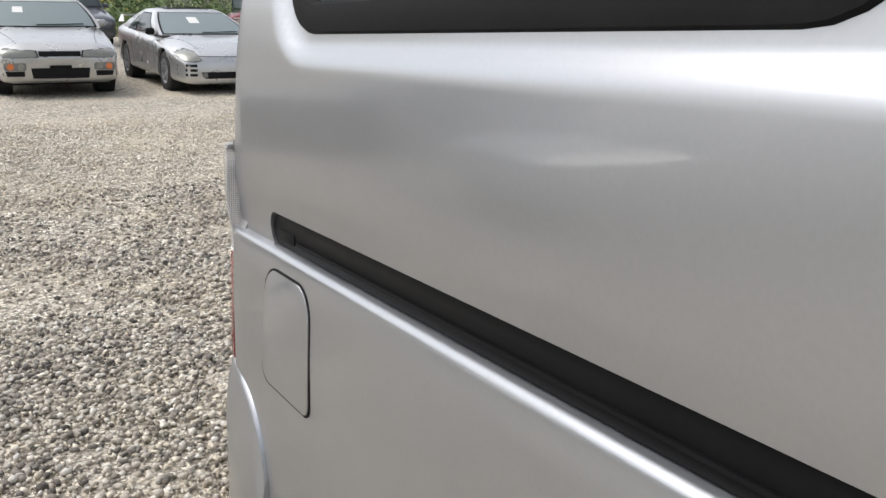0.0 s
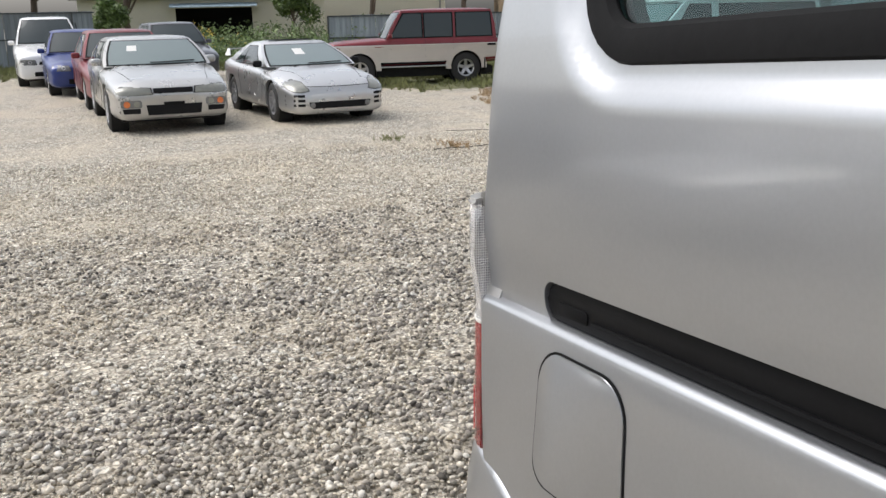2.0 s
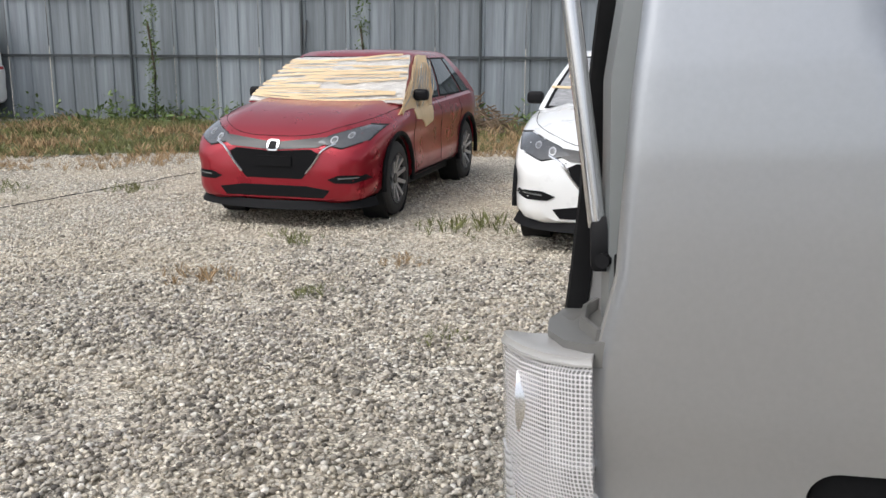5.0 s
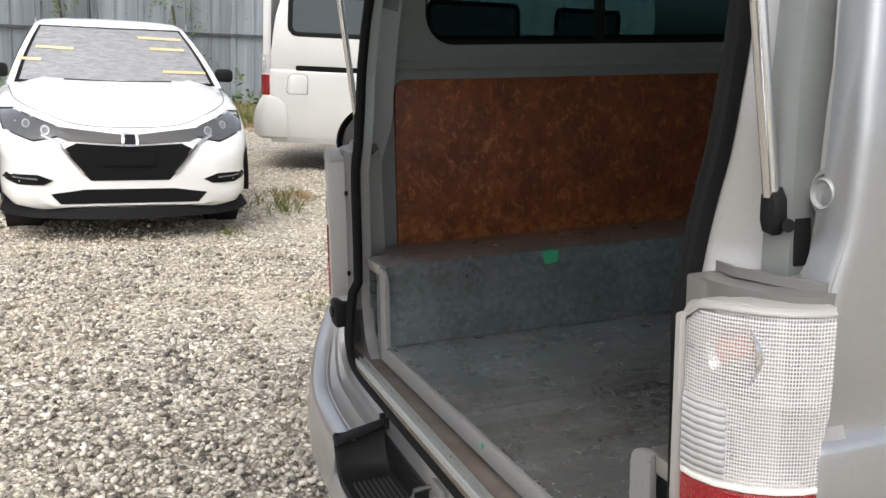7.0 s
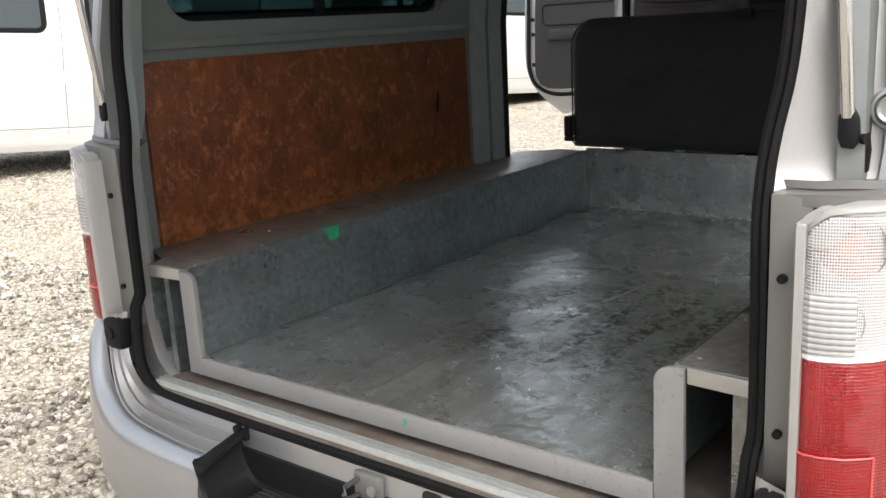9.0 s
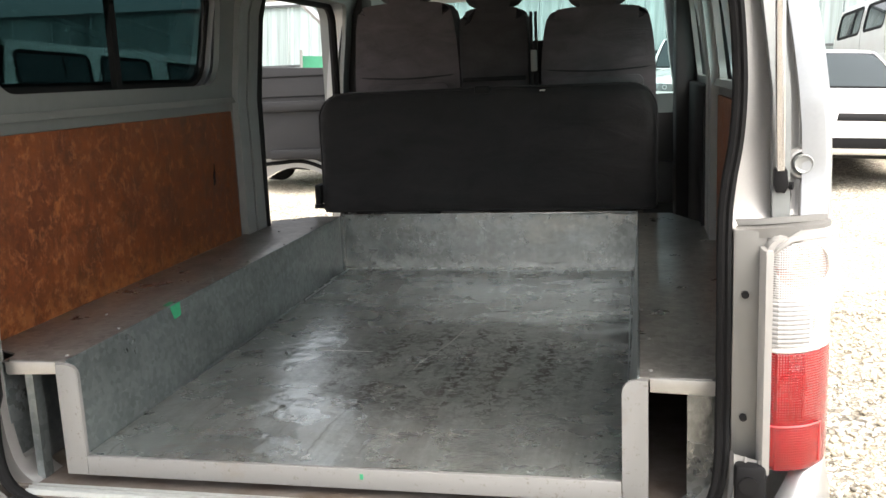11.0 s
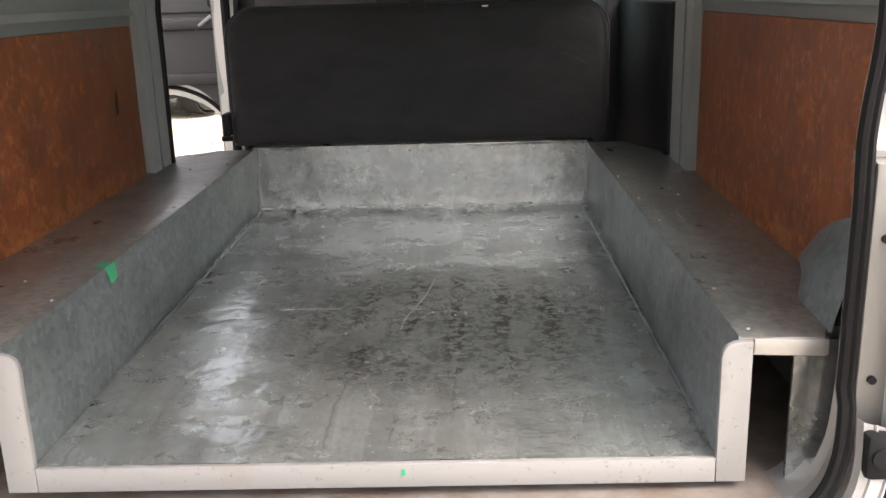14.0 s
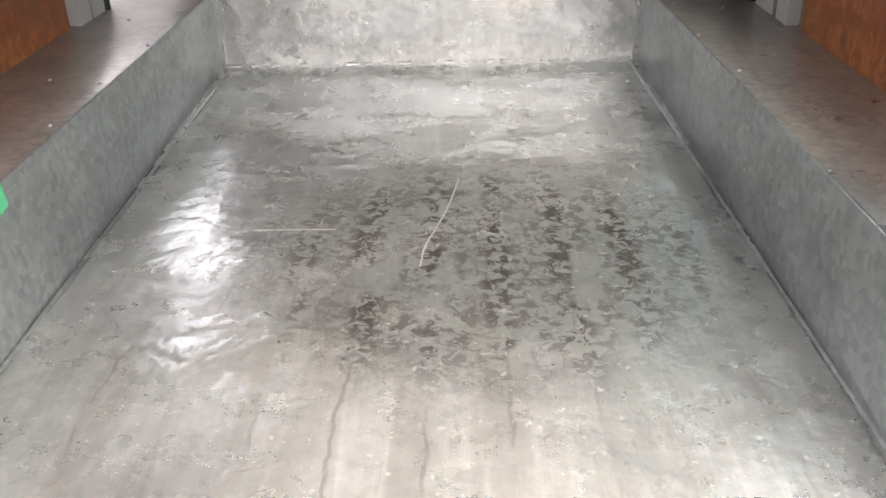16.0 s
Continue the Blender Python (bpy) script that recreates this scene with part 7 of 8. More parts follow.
        for v, a, b in ((0.25, -0.9, -0.45), (0.62, -0.8, -0.4), (0.80, -0.85, -0.3), (0.55, 0.45, 0.85), (0.35, 0.75, 0.98)):
            pts = [cabin.front(u, v + 0.03 * u, 0.014) for u in np.linspace(a, b, 6)]
            part("tape_strip", sweep(pts, [(-0.014, -0.001), (0.014, -0.001), (0.014, 0.001), (-0.014, 0.001)], False, (0, 1, 1)), TAPE_FILM, cab)
    return car


def flank_foot(u):
    """The lower edge of the beige flank, arched over the wheels."""
    d = min(abs(u - 1.40), abs(u + 1.33))
    return max(0.57, 0.40 + math.sqrt(max(0.0, 0.475 ** 2 - d * d)))


def four_by_four():
    st = [(-2.28, 0.70, 0.62, 0.95, 1.0), (-2.22, 0.80, 0.55, 1.10, 1.12), (-1.6, 0.83, 0.50, 1.14, 1.16), (0, 0.84, 0.48, 1.14, 1.17), (0.62, 0.83, 0.48, 1.13, 1.16), (0.85, 0.80, 0.48, 1.11, 1.16), (1.6, 0.76, 0.50, 1.06, 1.12), (2.02, 0.74, 0.52, 1.03, 1.08), (2.10, 0.68, 0.56, 0.98, 1.02)]
    cabin = Cabin((0.72, 0.30), (-2.14, -2.02), (0.79, 0.69), 1.12, 1.83, 0.05, 0.01)
    car, body, tree, cab = make_car("off_road_wagon", MT, "two-tone maroon and beige four-wheel-drive wagon beside grass", MAROON, st, cabin, (1.40, -1.33), 0.385, 0.80, [(0.60, -0.20, (-0.36, 0)), (-0.28, -0.98, (0, 0)), (-1.10, -2.02, (0, 0.04))], upright=True, rim_r=0.55)
    for way, s in (("right", 1), ("left", -1)):
        part("beige_flank", laid(tree, -2.20, 2.02, flank_foot, 0.985, way, 0.004, 110, 6), CHAMPAGNE, car, "beige lower flank")
        part("sill_band", laid(tree, -0.87, 0.94, 0.505, 0.57, way, 0.004, 20), BLACK, car)
        part("side_stripe", laid(tree, -2.20, 2.02, 0.985, 1.005, way, 0.005, 60), WHITE_DIM, car)
        part("side_lamp", laid(tree, -2.12, -1.90, 0.93, 0.985, way, 0.008, 6), BLACK, car)
        part("running_board", box(s * 0.72, s * 0.88, -0.85, 0.9, 0.44, 0.475, 0.012), STEEL, car)
        for y in (1.40, -1.33):
            part("fender_flare", sweep([(s * 0.82, y + 0.47 * math.cos(a), 0.42 + 0.47 * math.sin(a)) for a in np.linspace(-0.1, math.pi + 0.1, 16)], [(-0.07, -0.03), (0.07, -0.03), (0.05, 0.03), (-0.05, 0.03)], False, (1, 0, 0)), CHAMPAGNE, car)
        mirror(car, 0.78, 0.62, 1.17, s, MAROON)
        for y in (0.60, -0.28, -1.0):
            seam(tree, car, [(y, 0.55), (y, 1.12)], way)
        part("mud_flap", box(s * 0.68, s * 0.86, -1.83, -1.80, 0.30, 0.62), RUBBER, car)
    part("rear_bumper", box(-0.80, 0.80, -2.42, -2.24, 0.52, 0.66, 0.03), BLACK, car)
    part("front_bumper", box(-0.84, 0.84, 2.10, 2.24, 0.52, 0.68, 0.03), CHROME, car)
    part("grille", onto(tree, [(-0.40, 0.76), (0.40, 0.76), (0.40, 0.96), (-0.40, 0.96)], "front", 0.01), BLACK, car)
    for s in (1, -1):
        part("headlamp", onto(tree, [(s * 0.52 + u, 0.87 + v) for u, v in ring(0.09, 12)], "front", 0.02), LAMPGREY, car)


def letters(text, size, parent, m, mat, name="lettering"):
    cu = bpy.data.curves.new(name, "FONT")
    cu.body, cu.size, cu.extrude, cu.align_x = text, size, 0.004, "CENTER"
    cu.space_character = 1.05
    tmp = new(name, cu)
    me = bpy.data.meshes.new_from_object(tmp.evaluated_get(bpy.context.evaluated_depsgraph_get()))
    bpy.data.objects.remove(tmp)
    me.materials.clear()
    me.materials.append(mat)
    ob = new(name, me)
    ob.parent = parent
    ob.matrix_basis = m
    return ob


def ambulance():
    st = [(-2.30, 0.78, 0.42, 0.95, 1.0), (-2.26, 0.83, 0.34, 1.10, 1.12), (-1.8, 0.85, 0.30, 1.12, 1.14), (0, 0.85, 0.28, 1.12, 1.14), (1.4, 0.85, 0.28, 1.10, 1.12), (1.80, 0.845, 0.28, 1.05, 1.10), (2.04, 0.825, 0.28, 0.99, 1.06), (2.14, 0.79, 0.29, 0.90, 0.97), (2.19, 0.72, 0.34, 0.80, 0.86)]
    cabin = Cabin((1.90, 1.24), (-2.24, -2.18), (0.80, 0.72), 1.07, 1.70, 0.14, 0.02)
    car, body, tree, cab = make_car("ambulance", MA, "white high-roof ambulance with red stripe and beacons on concrete", WHITE, st, cabin, (1.32, -1.24), 0.325, 0.82, [(1.55, 0.68, (-0.42, 0)), (0.46, -0.58, (-0.04, 0)), (-0.66, -0.82, (0, 0)), (-0.90, -2.06, (0, 0.02))], front_glass=SKYGLASS, upright=True)
    rows = []
    for y, w, z0, z1 in [(1.40, 0.52, 1.71, 1.73), (1.20, 0.66, 1.69, 1.90), (0.85, 0.73, 1.68, 2.08), (0.2, 0.755, 1.68, 2.16), (-1.6, 0.755, 1.68, 2.16), (-2.05, 0.72, 1.68, 2.10), (-2.19, 0.68, 1.69, 1.88)]:
        rows.append([(-w, y, z0), (-w * 0.99, y, lerp(z0, z1, 0.6)), (-w * 0.86, y, lerp(z0, z1, 0.95)), (0, y, z1 + 0.02), (w * 0.86, y, lerp(z0, z1, 0.95)), (w * 0.99, y, lerp(z0, z1, 0.6)), (w, y, z0)])
    part("high_roof", grid(rows, cap=True, close=True), WHITE, car, "", 50)
    part("front_beacon", prism(rounded(-0.70, 0.70, 1.98, 2.17, [0.03, 0.03, 0.08, 0.08], 6), "y", 0.42, 0.92, 0.06, 3), GLOSSRED, car, "red beacon bar")
    part("beacon_centre", prism(rounded(-0.16, 0.16, 1.98, 2.22, [0.03, 0.03, 0.08, 0.08], 6), "y", 0.40, 0.97, 0.05, 3), GLOSSRED, car)
    for s in (1, -1):
        part("rear_beacon", prism(rounded(-2.16, -1.62, 1.96, 2.17, [0.03, 0.03, 0.08, 0.05], 5), "x", s * 0.56, s * 0.785, 0.03, 3), GLOSSRED, car, "red corner beacon")
    for way, s in (("right", 1), ("left", -1)):
        part("red_stripe", laid(tree, -2.25, 1.86, 1.010, 1.062, way, 0.004, 60), STRIPE, car)
        part("blue_bar", laid(tree, -2.0, -0.75, 0.845, 0.885, way, 0.004, 24), INK, car)
        part("door_handle", onto(tree, [(0.42, 0.86), (0.48, 0.86), (0.48, 0.98), (0.42, 0.98)], way, 0.02, 0.02, 1), BLACK, car)
        seam(tree, car, [(0.55, 0.36), (0.55, 1.05)], way)
        seam(tree, car, [(-0.62, 0.36), (-0.62, 1.05)], way)
        seam(tree, car, [(1.72, 0.50), (1.80, 1.0)], way)
        wrap = part("wrap_lamp", onto(tree, [(1.90, 0.725), (2.10, 0.715), (2.12, 0.85), (1.97, 0.855)], way, 0.012), LAMPCLEAR, car, "headlamp glass wrapped round the corner")
        part("amber_corner", onto(tree, [(1.90, 0.74), (1.95, 0.74), (1.98, 0.84), (1.95, 0.845)], way, 0.018), AMBER, wrap)
        mirror(car, 0.82, 1.50, 1.14, s, BLACK)
    part("red_stripe", laid(tree, -0.80, 0.80, 0.925, 0.97, "front", 0.005, 30), STRIPE, car)
    for o in both([(0.44, 0.70), (0.44, 0.83), (0.62, 0.855), (0.80, 0.86), (0.815, 0.72), (0.62, 0.70)]):
        headlamp(tree, car, o, "wide clear headlamp", 0.012, [(0.54, 0.765, 0.05)], LAMPCLEAR)
    part("grille", onto(tree, [(-0.40, 0.71), (0.40, 0.71), (0.40, 0.82), (-0.40, 0.82)], "front", 0.008), LAMPGREY, car)
    for z in (0.735, 0.765, 0.795):
        part("grille_slot", onto(tree, [(-0.36, z), (0.36, z), (0.36, z + 0.012), (-0.36, z + 0.012)], "front", 0.012, 0.02, 1), BLACK, car)
    for s in (1, -1):
        part("grille_beacon", cyl((s * 0.24, 2.15, 0.775), (s * 0.24, 2.25, 0.775), 0.05, 12), GLOSSRED, car)
        part("fog_lamp", box(s * 0.56, s * 0.66, 2.19, 2.215, 0.47, 0.54, 0.01), LAMPGREY, car)
    part("bumper", sweep(smooth_line([(-0.86, 1.72, 0.47), (-0.84, 2.03, 0.47), (-0.66, 2.18, 0.47), (0, 2.25, 0.47), (0.66, 2.18, 0.47), (0.84, 2.03, 0.47), (0.86, 1.72, 0.47)], 4), [(-0.06, -0.15), (0.015, -0.14), (0.03, 0.0), (0.02, 0.12), (-0.04, 0.15)]), WHITE, car)
    part("air_intake", sweep([(x, 2.285 - 0.16 * x * x, 0.50 + 0.05 * x * x) for x in np.linspace(-0.44, 0.44, 9)], [(-0.02, -0.055), (0.012, -0.05), (0.012, 0.045), (-0.02, 0.05)]), BLACK, car)
    for s in (1, -1):
        turn = pose(s * 0.757, -0.60, 1.86, 90, 0, 90 * s)
        letters("HIMEDIC", 0.22, car, turn, INK)
        letters("Medical-Transporter", 0.115, car, pose(s * 0.856, -1.45, 0.915, 90, 0, 90 * s), INK)
        part("round_logo", cyl((s * 0.735, 0.15 if s < 0 else -1.24, 1.93), (s * 0.762, 0.15 if s < 0 else -1.24, 1.93), 0.085, 16), INK, car)
    for u in (-0.35, 0.25):
        part("wiper", sweep([cabin.front(u + k * 0.07, 0.07 + 0.012 * k, 0.02) for k in range(5)], ring(0.010, 5)), BLACK, cab)


MT = place(-6.80, -19.25, -103) @ Matrix.Scale(0.90, 4)
MA = place(-11.36, -14.10, -90.2) @ Matrix.Scale(0.985, 4)
silver_sedan()
sports_coupe()
small_sedan("sedan_car", place(-0.25, -18.45, 0), "dark red saloon parked in a row", MAROON)
small_sedan("hatchback_car", place(0.25, -22.8, 0), "blue hatchback parked in a row", BLUE)
small_sedan("wagon_car", place(0.85, -26.8, 0), "white tall estate wagon at the end of a row", WHITE, 1.02, 0.30)
small_sedan("minivan_car", place(-2.35, -26.0, 3), "dark grey compact car parked on grass", DARKGREY, 1.0, 0.12)
crossover("crossover_car", place(-7.28, -3.38, -89.5) @ Matrix.Scale(0.955, 4), "dented red crossover with windscreen taped over in film", RED, True)
crossover("crossover_car", place(-6.98, -0.54, -88) @ Matrix.Scale(0.97, 4), "white crossover with grey film taped over its windscreen", WHITE, False)
four_by_four()
ambulance()
white_van = thing("white_van", pose(-7.62, 2.04, 0, 0, 0, -18) @ pose(-0.905, -1.15, 0), "white delivery van with alloy wheels on gravel", "van")
van_shell(white_van, VANWHITE, VANWHITE, True)
part("rear_door", box(-0.80, 0.80, -0.03, 0.06, 0.62, 1.88, 0.03), VANWHITE, white_van)
part("rear_glass", box(-0.62, 0.62, -0.045, -0.02, 1.36, 1.78, 0.01), CARGLASS, white_van)
part("rear_plate_panel", box(-0.30, 0.30, -0.05, -0.02, 0.98, 1.10, 0.02), GREYPLASTIC, white_van)
part("rear_bumper", box(-0.36, 0.36, -0.15, 0.0, 0.36, 0.56, 0.02), VANWHITE, white_van)

# ==== fences, sheds and plants ====
def sheet_metal(name, color, rust=0.25):
    n = Nodes(name)
    streak = n.noise(3, 7, 0.7, (2.0, 2.0, 0.25))
    patch = n.ramp(n.random(), (0.0, 0.78), (1.0, 1.18))
    col = n.mix(n.ramp(streak, (0.35, 0.0), (0.7, 1.0)), tuple(c * 0.68 for c in color), tuple(min(1, c * 1.25) for c in color))
    col = n.mix(1.0, col, patch, "MULTIPLY")
    col = n.mix(n.math("MULTIPLY", n.ramp(n.noise(1.4, 6, 0.7), (0.58, 0.0), (0.75, 1.0)), rust), col, (0.14, 0.09, 0.06))
    n.set(color=col, rough=0.55, metal=0.15)
    return n.bump(n.noise(20, 3), 0.15, 0.004).mat


FENCE = sheet_metal("weathered_grey_sheet", (0.285, 0.315, 0.34))
FENCE_DARK = sheet_metal("dark_sheet_rib", (0.085, 0.095, 0.10))
PALEFENCE = sheet_metal("pale_green_sheet", (0.36, 0.44, 0.44), 0.1)
WALLCREAM = plain("cream_rendered_wall", (0.58, 0.55, 0.44), 0.8, 0.0, 0.10, 6, 0.2)
WALLBROWN = sheet_metal("tan_corrugated_wall", (0.36, 0.27, 0.17), 0.1)
ROOFBLUE = sheet_metal("pale_blue_roof", (0.36, 0.46, 0.52), 0.1)
CONCRETE = plain("worn_concrete", (0.34, 0.32, 0.30), 0.85, 0.0, 0.3, 8, 0.3, 0.01)


def ribbed_panel():
    """One fence sheet 0.85 m wide with a lapped edge and two folds; x along the fence, outwards is -y."""
    o = [(0, 0), (0.02, -0.03), (0.07, -0.03), (0.09, 0), (0.40, 0.004), (0.415, -0.018), (0.445, -0.018), (0.46, 0.004), (0.84, 0), (0.84, 0.008), (0.0, 0.008)]
    return mesh("sheet", [(x, y, z) for z in (0, 1) for x, y in o], [tuple(range(len(o)))[::-1], tuple(range(len(o), 2 * len(o)))] + [(i, (i + 1) % len(o), len(o) + (i + 1) % len(o), len(o) + i) for i in range(len(o))], FENCE, 20)


SHEET = ribbed_panel()


def sheet_fence(name, a, b, tall, label, mat=None, base=0.0, rail=0.52, flip=False):
    a, b = Vector((*a, 0)), Vector((*b, 0))
    long, ang = (b - a).length, math.degrees(math.atan2((b - a).y, (b - a).x))
    za, zb = (float(height(np.array(p.x), np.array(p.y))) for p in (a, b))
    fence = thing(name, pose(a.x, a.y, 0, 0, 0, ang), label, "fence")
    me = SHEET
    if mat:
        me = SHEET.copy()
        me.materials.clear()
        me.materials.append(mat)
    rr = np.random.default_rng(int(long * 10))
    n = int(long / 0.85)
    for i in range(n):
        ob = new("fence_sheet", me)
        ob.parent = fence
        z = lerp(za, zb, i / n) + base
        ob.matrix_basis = Matrix.Translation((i * 0.85, rr.normal(0, 0.008), z - 0.1)) @ Matrix.Diagonal((1, -1 if flip else 1, tall + 0.1 + rr.normal(0, 0.012), 1))
    s = 1 if flip else -1
    for h in (rail, 0.985):
        part("fence_rail", sweep([(t, s * 0.045, lerp(za, zb, t / long) + base + tall * h) for t in np.linspace(0, long, 8)], [(-0.018, -0.025), (0.018, -0.025), (0.018, 0.025), (-0.018, 0.025)]), FENCE_DARK, fence)
    for i in range(0, n, 4):
        z = lerp(za, zb, i / n) + base
        part("fence_post", cyl((i * 0.85, s * 0.06, z - 0.1), (i * 0.85, s * 0.06, z + tall * 1.0), 0.028, 8), FENCE_DARK, fence)
        if i % 8 == 4:
            part("fence_brace", cyl((i * 0.85 + 0.1, s * 0.06, z + tall * 0.80), (i * 0.85 + 0.1, s * 0.75, z), 0.022, 8), FENCE_DARK, fence)
    return fence


sheet_fence("sheet_fence", (-13.05, -17.5), (-17.2, 6.0), 2.42, "tall weathered grey sheet-metal fence with rails and posts")
sheet_fence("low_fence", (-8.6, -31.2), (-19.5, -25.6), 1.62, "low weathered grey sheet-metal fence behind grass", flip=False)
sheet_fence("yard_fence", (9.0, -33.0), (-1.2, -37.4), 2.0, "leaning grey sheet-metal fence behind parked cars")
sheet_fence("front_fence", (-17.5, 15.0), (14.0, 19.5), 2.6, "pale green sheet-metal fence across the yard", PALEFENCE)


def strip_wall(parent, x0, x1, y, z0, z1, mat, step=0.35):
    """A wall of upright corrugated sheet."""
    xs = np.arange(x0, x1, step / 4)
    o = [(x, y + 0.03 * ((i % 4) in (1, 2))) for i, x in enumerate(xs)] + [(xs[-1], y + 0.3), (x0, y + 0.3)]
    part("wall", prism(o, "z", z0, z1), mat, parent, "", 20)


shed = thing("storage_shed", pose(-9.0, -58.0, 0, 0, 0, 169 - 180), "cream storage shed with a dark open doorway and pale roof", "shed")
for x0, x1, z0 in ((-7.5, -3.0, 0), (1.6, 7.2, 0), (-3.0, 1.6, 2.35)):
    part("wall", box(x0, x1, -0.15, 0.15, z0, 3.0, 0.01), WALLCREAM, shed)
part("back_wall", box(-7.5, 7.2, -9.0, -8.8, 0, 3.2), WALLCREAM, shed)
part("side_wall", box(-7.5, -7.3, -8.8, 0, 0, 3.2), WALLCREAM, shed)
part("side_wall", box(7.0, 7.2, -8.8, 0, 0, 3.2), WALLCREAM, shed)
part("shed_floor", box(-7.3, 7.0, -8.8, 0.1, 0.0, 0.05), CONCRETE, shed)
# Black sheet added inside the shed stands in for the doorway's shade.
part("inner_partition", box(-7.3, 7.0, -4.0, -3.9, 0.05, 3.0), WELL, shed)
part("door_hood", prism([(0.15, 2.55), (1.1, 2.38), (1.1, 2.44), (0.15, 2.64)], "x", -3.3, 1.9), ROOFBLUE, shed)
part("roof", prism([(0.6, 2.95), (0.6, 3.05), (-4.5, 4.6), (-9.4, 3.05), (-9.4, 2.95), (-4.5, 4.5)], "x", -7.9, 7.6), ROOFBLUE, shed)
part("eave_gutter", cyl((-7.9, 0.66, 2.98), (7.6, 0.66, 2.98), 0.06, 8), GREYPLASTIC, shed)

store = thing("cream_building", pose(-22.5, -66.0, 0, 0, 0, -18), "cream building with a row of small openings and blue roof", "building")
part("wall", box(-6.0, 6.0, -0.2, 0.2, 0, 3.6, 0.02), WALLCREAM, store)
part("side_wall", box(5.8, 6.0, -7, -0.2, 0, 3.6), WALLCREAM, store)
part("roof", prism([(0.7, 3.55), (0.7, 3.7), (-7.5, 5.2), (-7.5, 5.0)], "x", -6.4, 6.4), ROOFBLUE, store)
for k in range(6):
    part("vent_opening", box(-3.6 + k * 0.9, -3.2 + k * 0.9, 0.19, 0.22, 1.05, 1.35), WELL, store)
part("low_wall", box(-5.0, 3.0, 1.4, 1.6, 0, 1.6, 0.02), WALLCREAM, store)
part("gutter_pipe", cyl((-5.6, 0.25, 0), (-5.6, 0.25, 3.5), 0.06, 8), GREYPLASTIC, store)

works = thing("tan_workshop", pose(-22.6, -36.2, 0, 0, 0, -33), "tan corrugated workshop behind a fence", "building")
strip_wall(works, -4.2, 4.2, 0.0, 0, 5.5, WALLBROWN)
part("side_wall", box(4.0, 4.2, -8, 0.3, 0, 5.5), WALLBROWN, works)
part("roof", prism([(0.7, 5.45), (0.7, 5.6), (-8.5, 7.0), (-8.5, 6.8)], "x", -4.6, 4.6), ROOFBLUE, works)
part("window", box(0.9, 2.1, 0.27, 0.33, 1.55, 1.95, 0.01), CARGLASS, works)
part("rain_pipe", sweep([(-3.3, 0.38, 5.2), (-3.3, 0.38, 3.2), (-2.9, 0.38, 2.9), (-2.9, 0.38, 1.6)], ring(0.05, 8), False, (0, 1, 0)), WALLCREAM, works)


def leaf_mat(name, dark, light):
    n = Nodes(name)
    n.set(color=n.ramp(n.island(), (0.0, dark), (0.6, light), (1.0, tuple(c * 1.35 for c in light))), rough=0.6)
    return n.mat


LEAF = leaf_mat("tree_leaves", (0.018, 0.045, 0.012), (0.055, 0.105, 0.028))
LEAF_LIGHT = leaf_mat("shrub_leaves", (0.05, 0.085, 0.022), (0.14, 0.20, 0.06))
GRASS = leaf_mat("green_grass", (0.078, 0.088, 0.026), (0.20, 0.21, 0.078))
DRY = leaf_mat("dry_grass", (0.19, 0.112, 0.052), (0.44, 0.31, 0.17))
FLOWER = leaf_mat("yellow_flowers", (0.55, 0.38, 0.03), (0.75, 0.55, 0.08))
BARK = plain("grey_brown_bark", (0.10, 0.075, 0.055), 0.9, 0.0, 0.4, 20, 0.6, 0.02)
TWIG = plain("dry_twigs", (0.20, 0.14, 0.09), 0.9, 0.0, 0.4, 20, 0.3)


def leaves(count, seed):
    rr = np.random.default_rng(seed)
    out = []
    for _ in range(count):
        pts = []
        for _ in range(3):
            c, a, t = rr.uniform(-0.45, 0.45, 3), rr.uniform(0, 6.28), rr.uniform(-0.9, 0.9)
            u = np.array([math.cos(a), math.sin(a), t]) * 0.30
            w = np.array([-math.sin(a), math.cos(a), rr.uniform(-0.5, 0.5)]) * 0.13
            pts += [c - u, c + w, c + u, c - w]
        out.append(np.array(pts))
    return out, [[0, 1, 2, 3], [4, 5, 6, 7], [8, 9, 10, 11]]


LEAF_V, LEAF_F = leaves(10, 2)


def crown_points(rr, blobs, per):
    pts = []
    for cx, cy, cz, r in blobs:
        d = rr.normal(0, 1, (per, 3))
        d /= np.linalg.norm(d, axis=1)[:, None]
        pts.append(np.array([cx, cy, cz]) + d * (r * rr.uniform(0.45, 1.0, (per, 1)) ** 0.6) * (1, 1, 0.85))
    return np.vstack(pts)


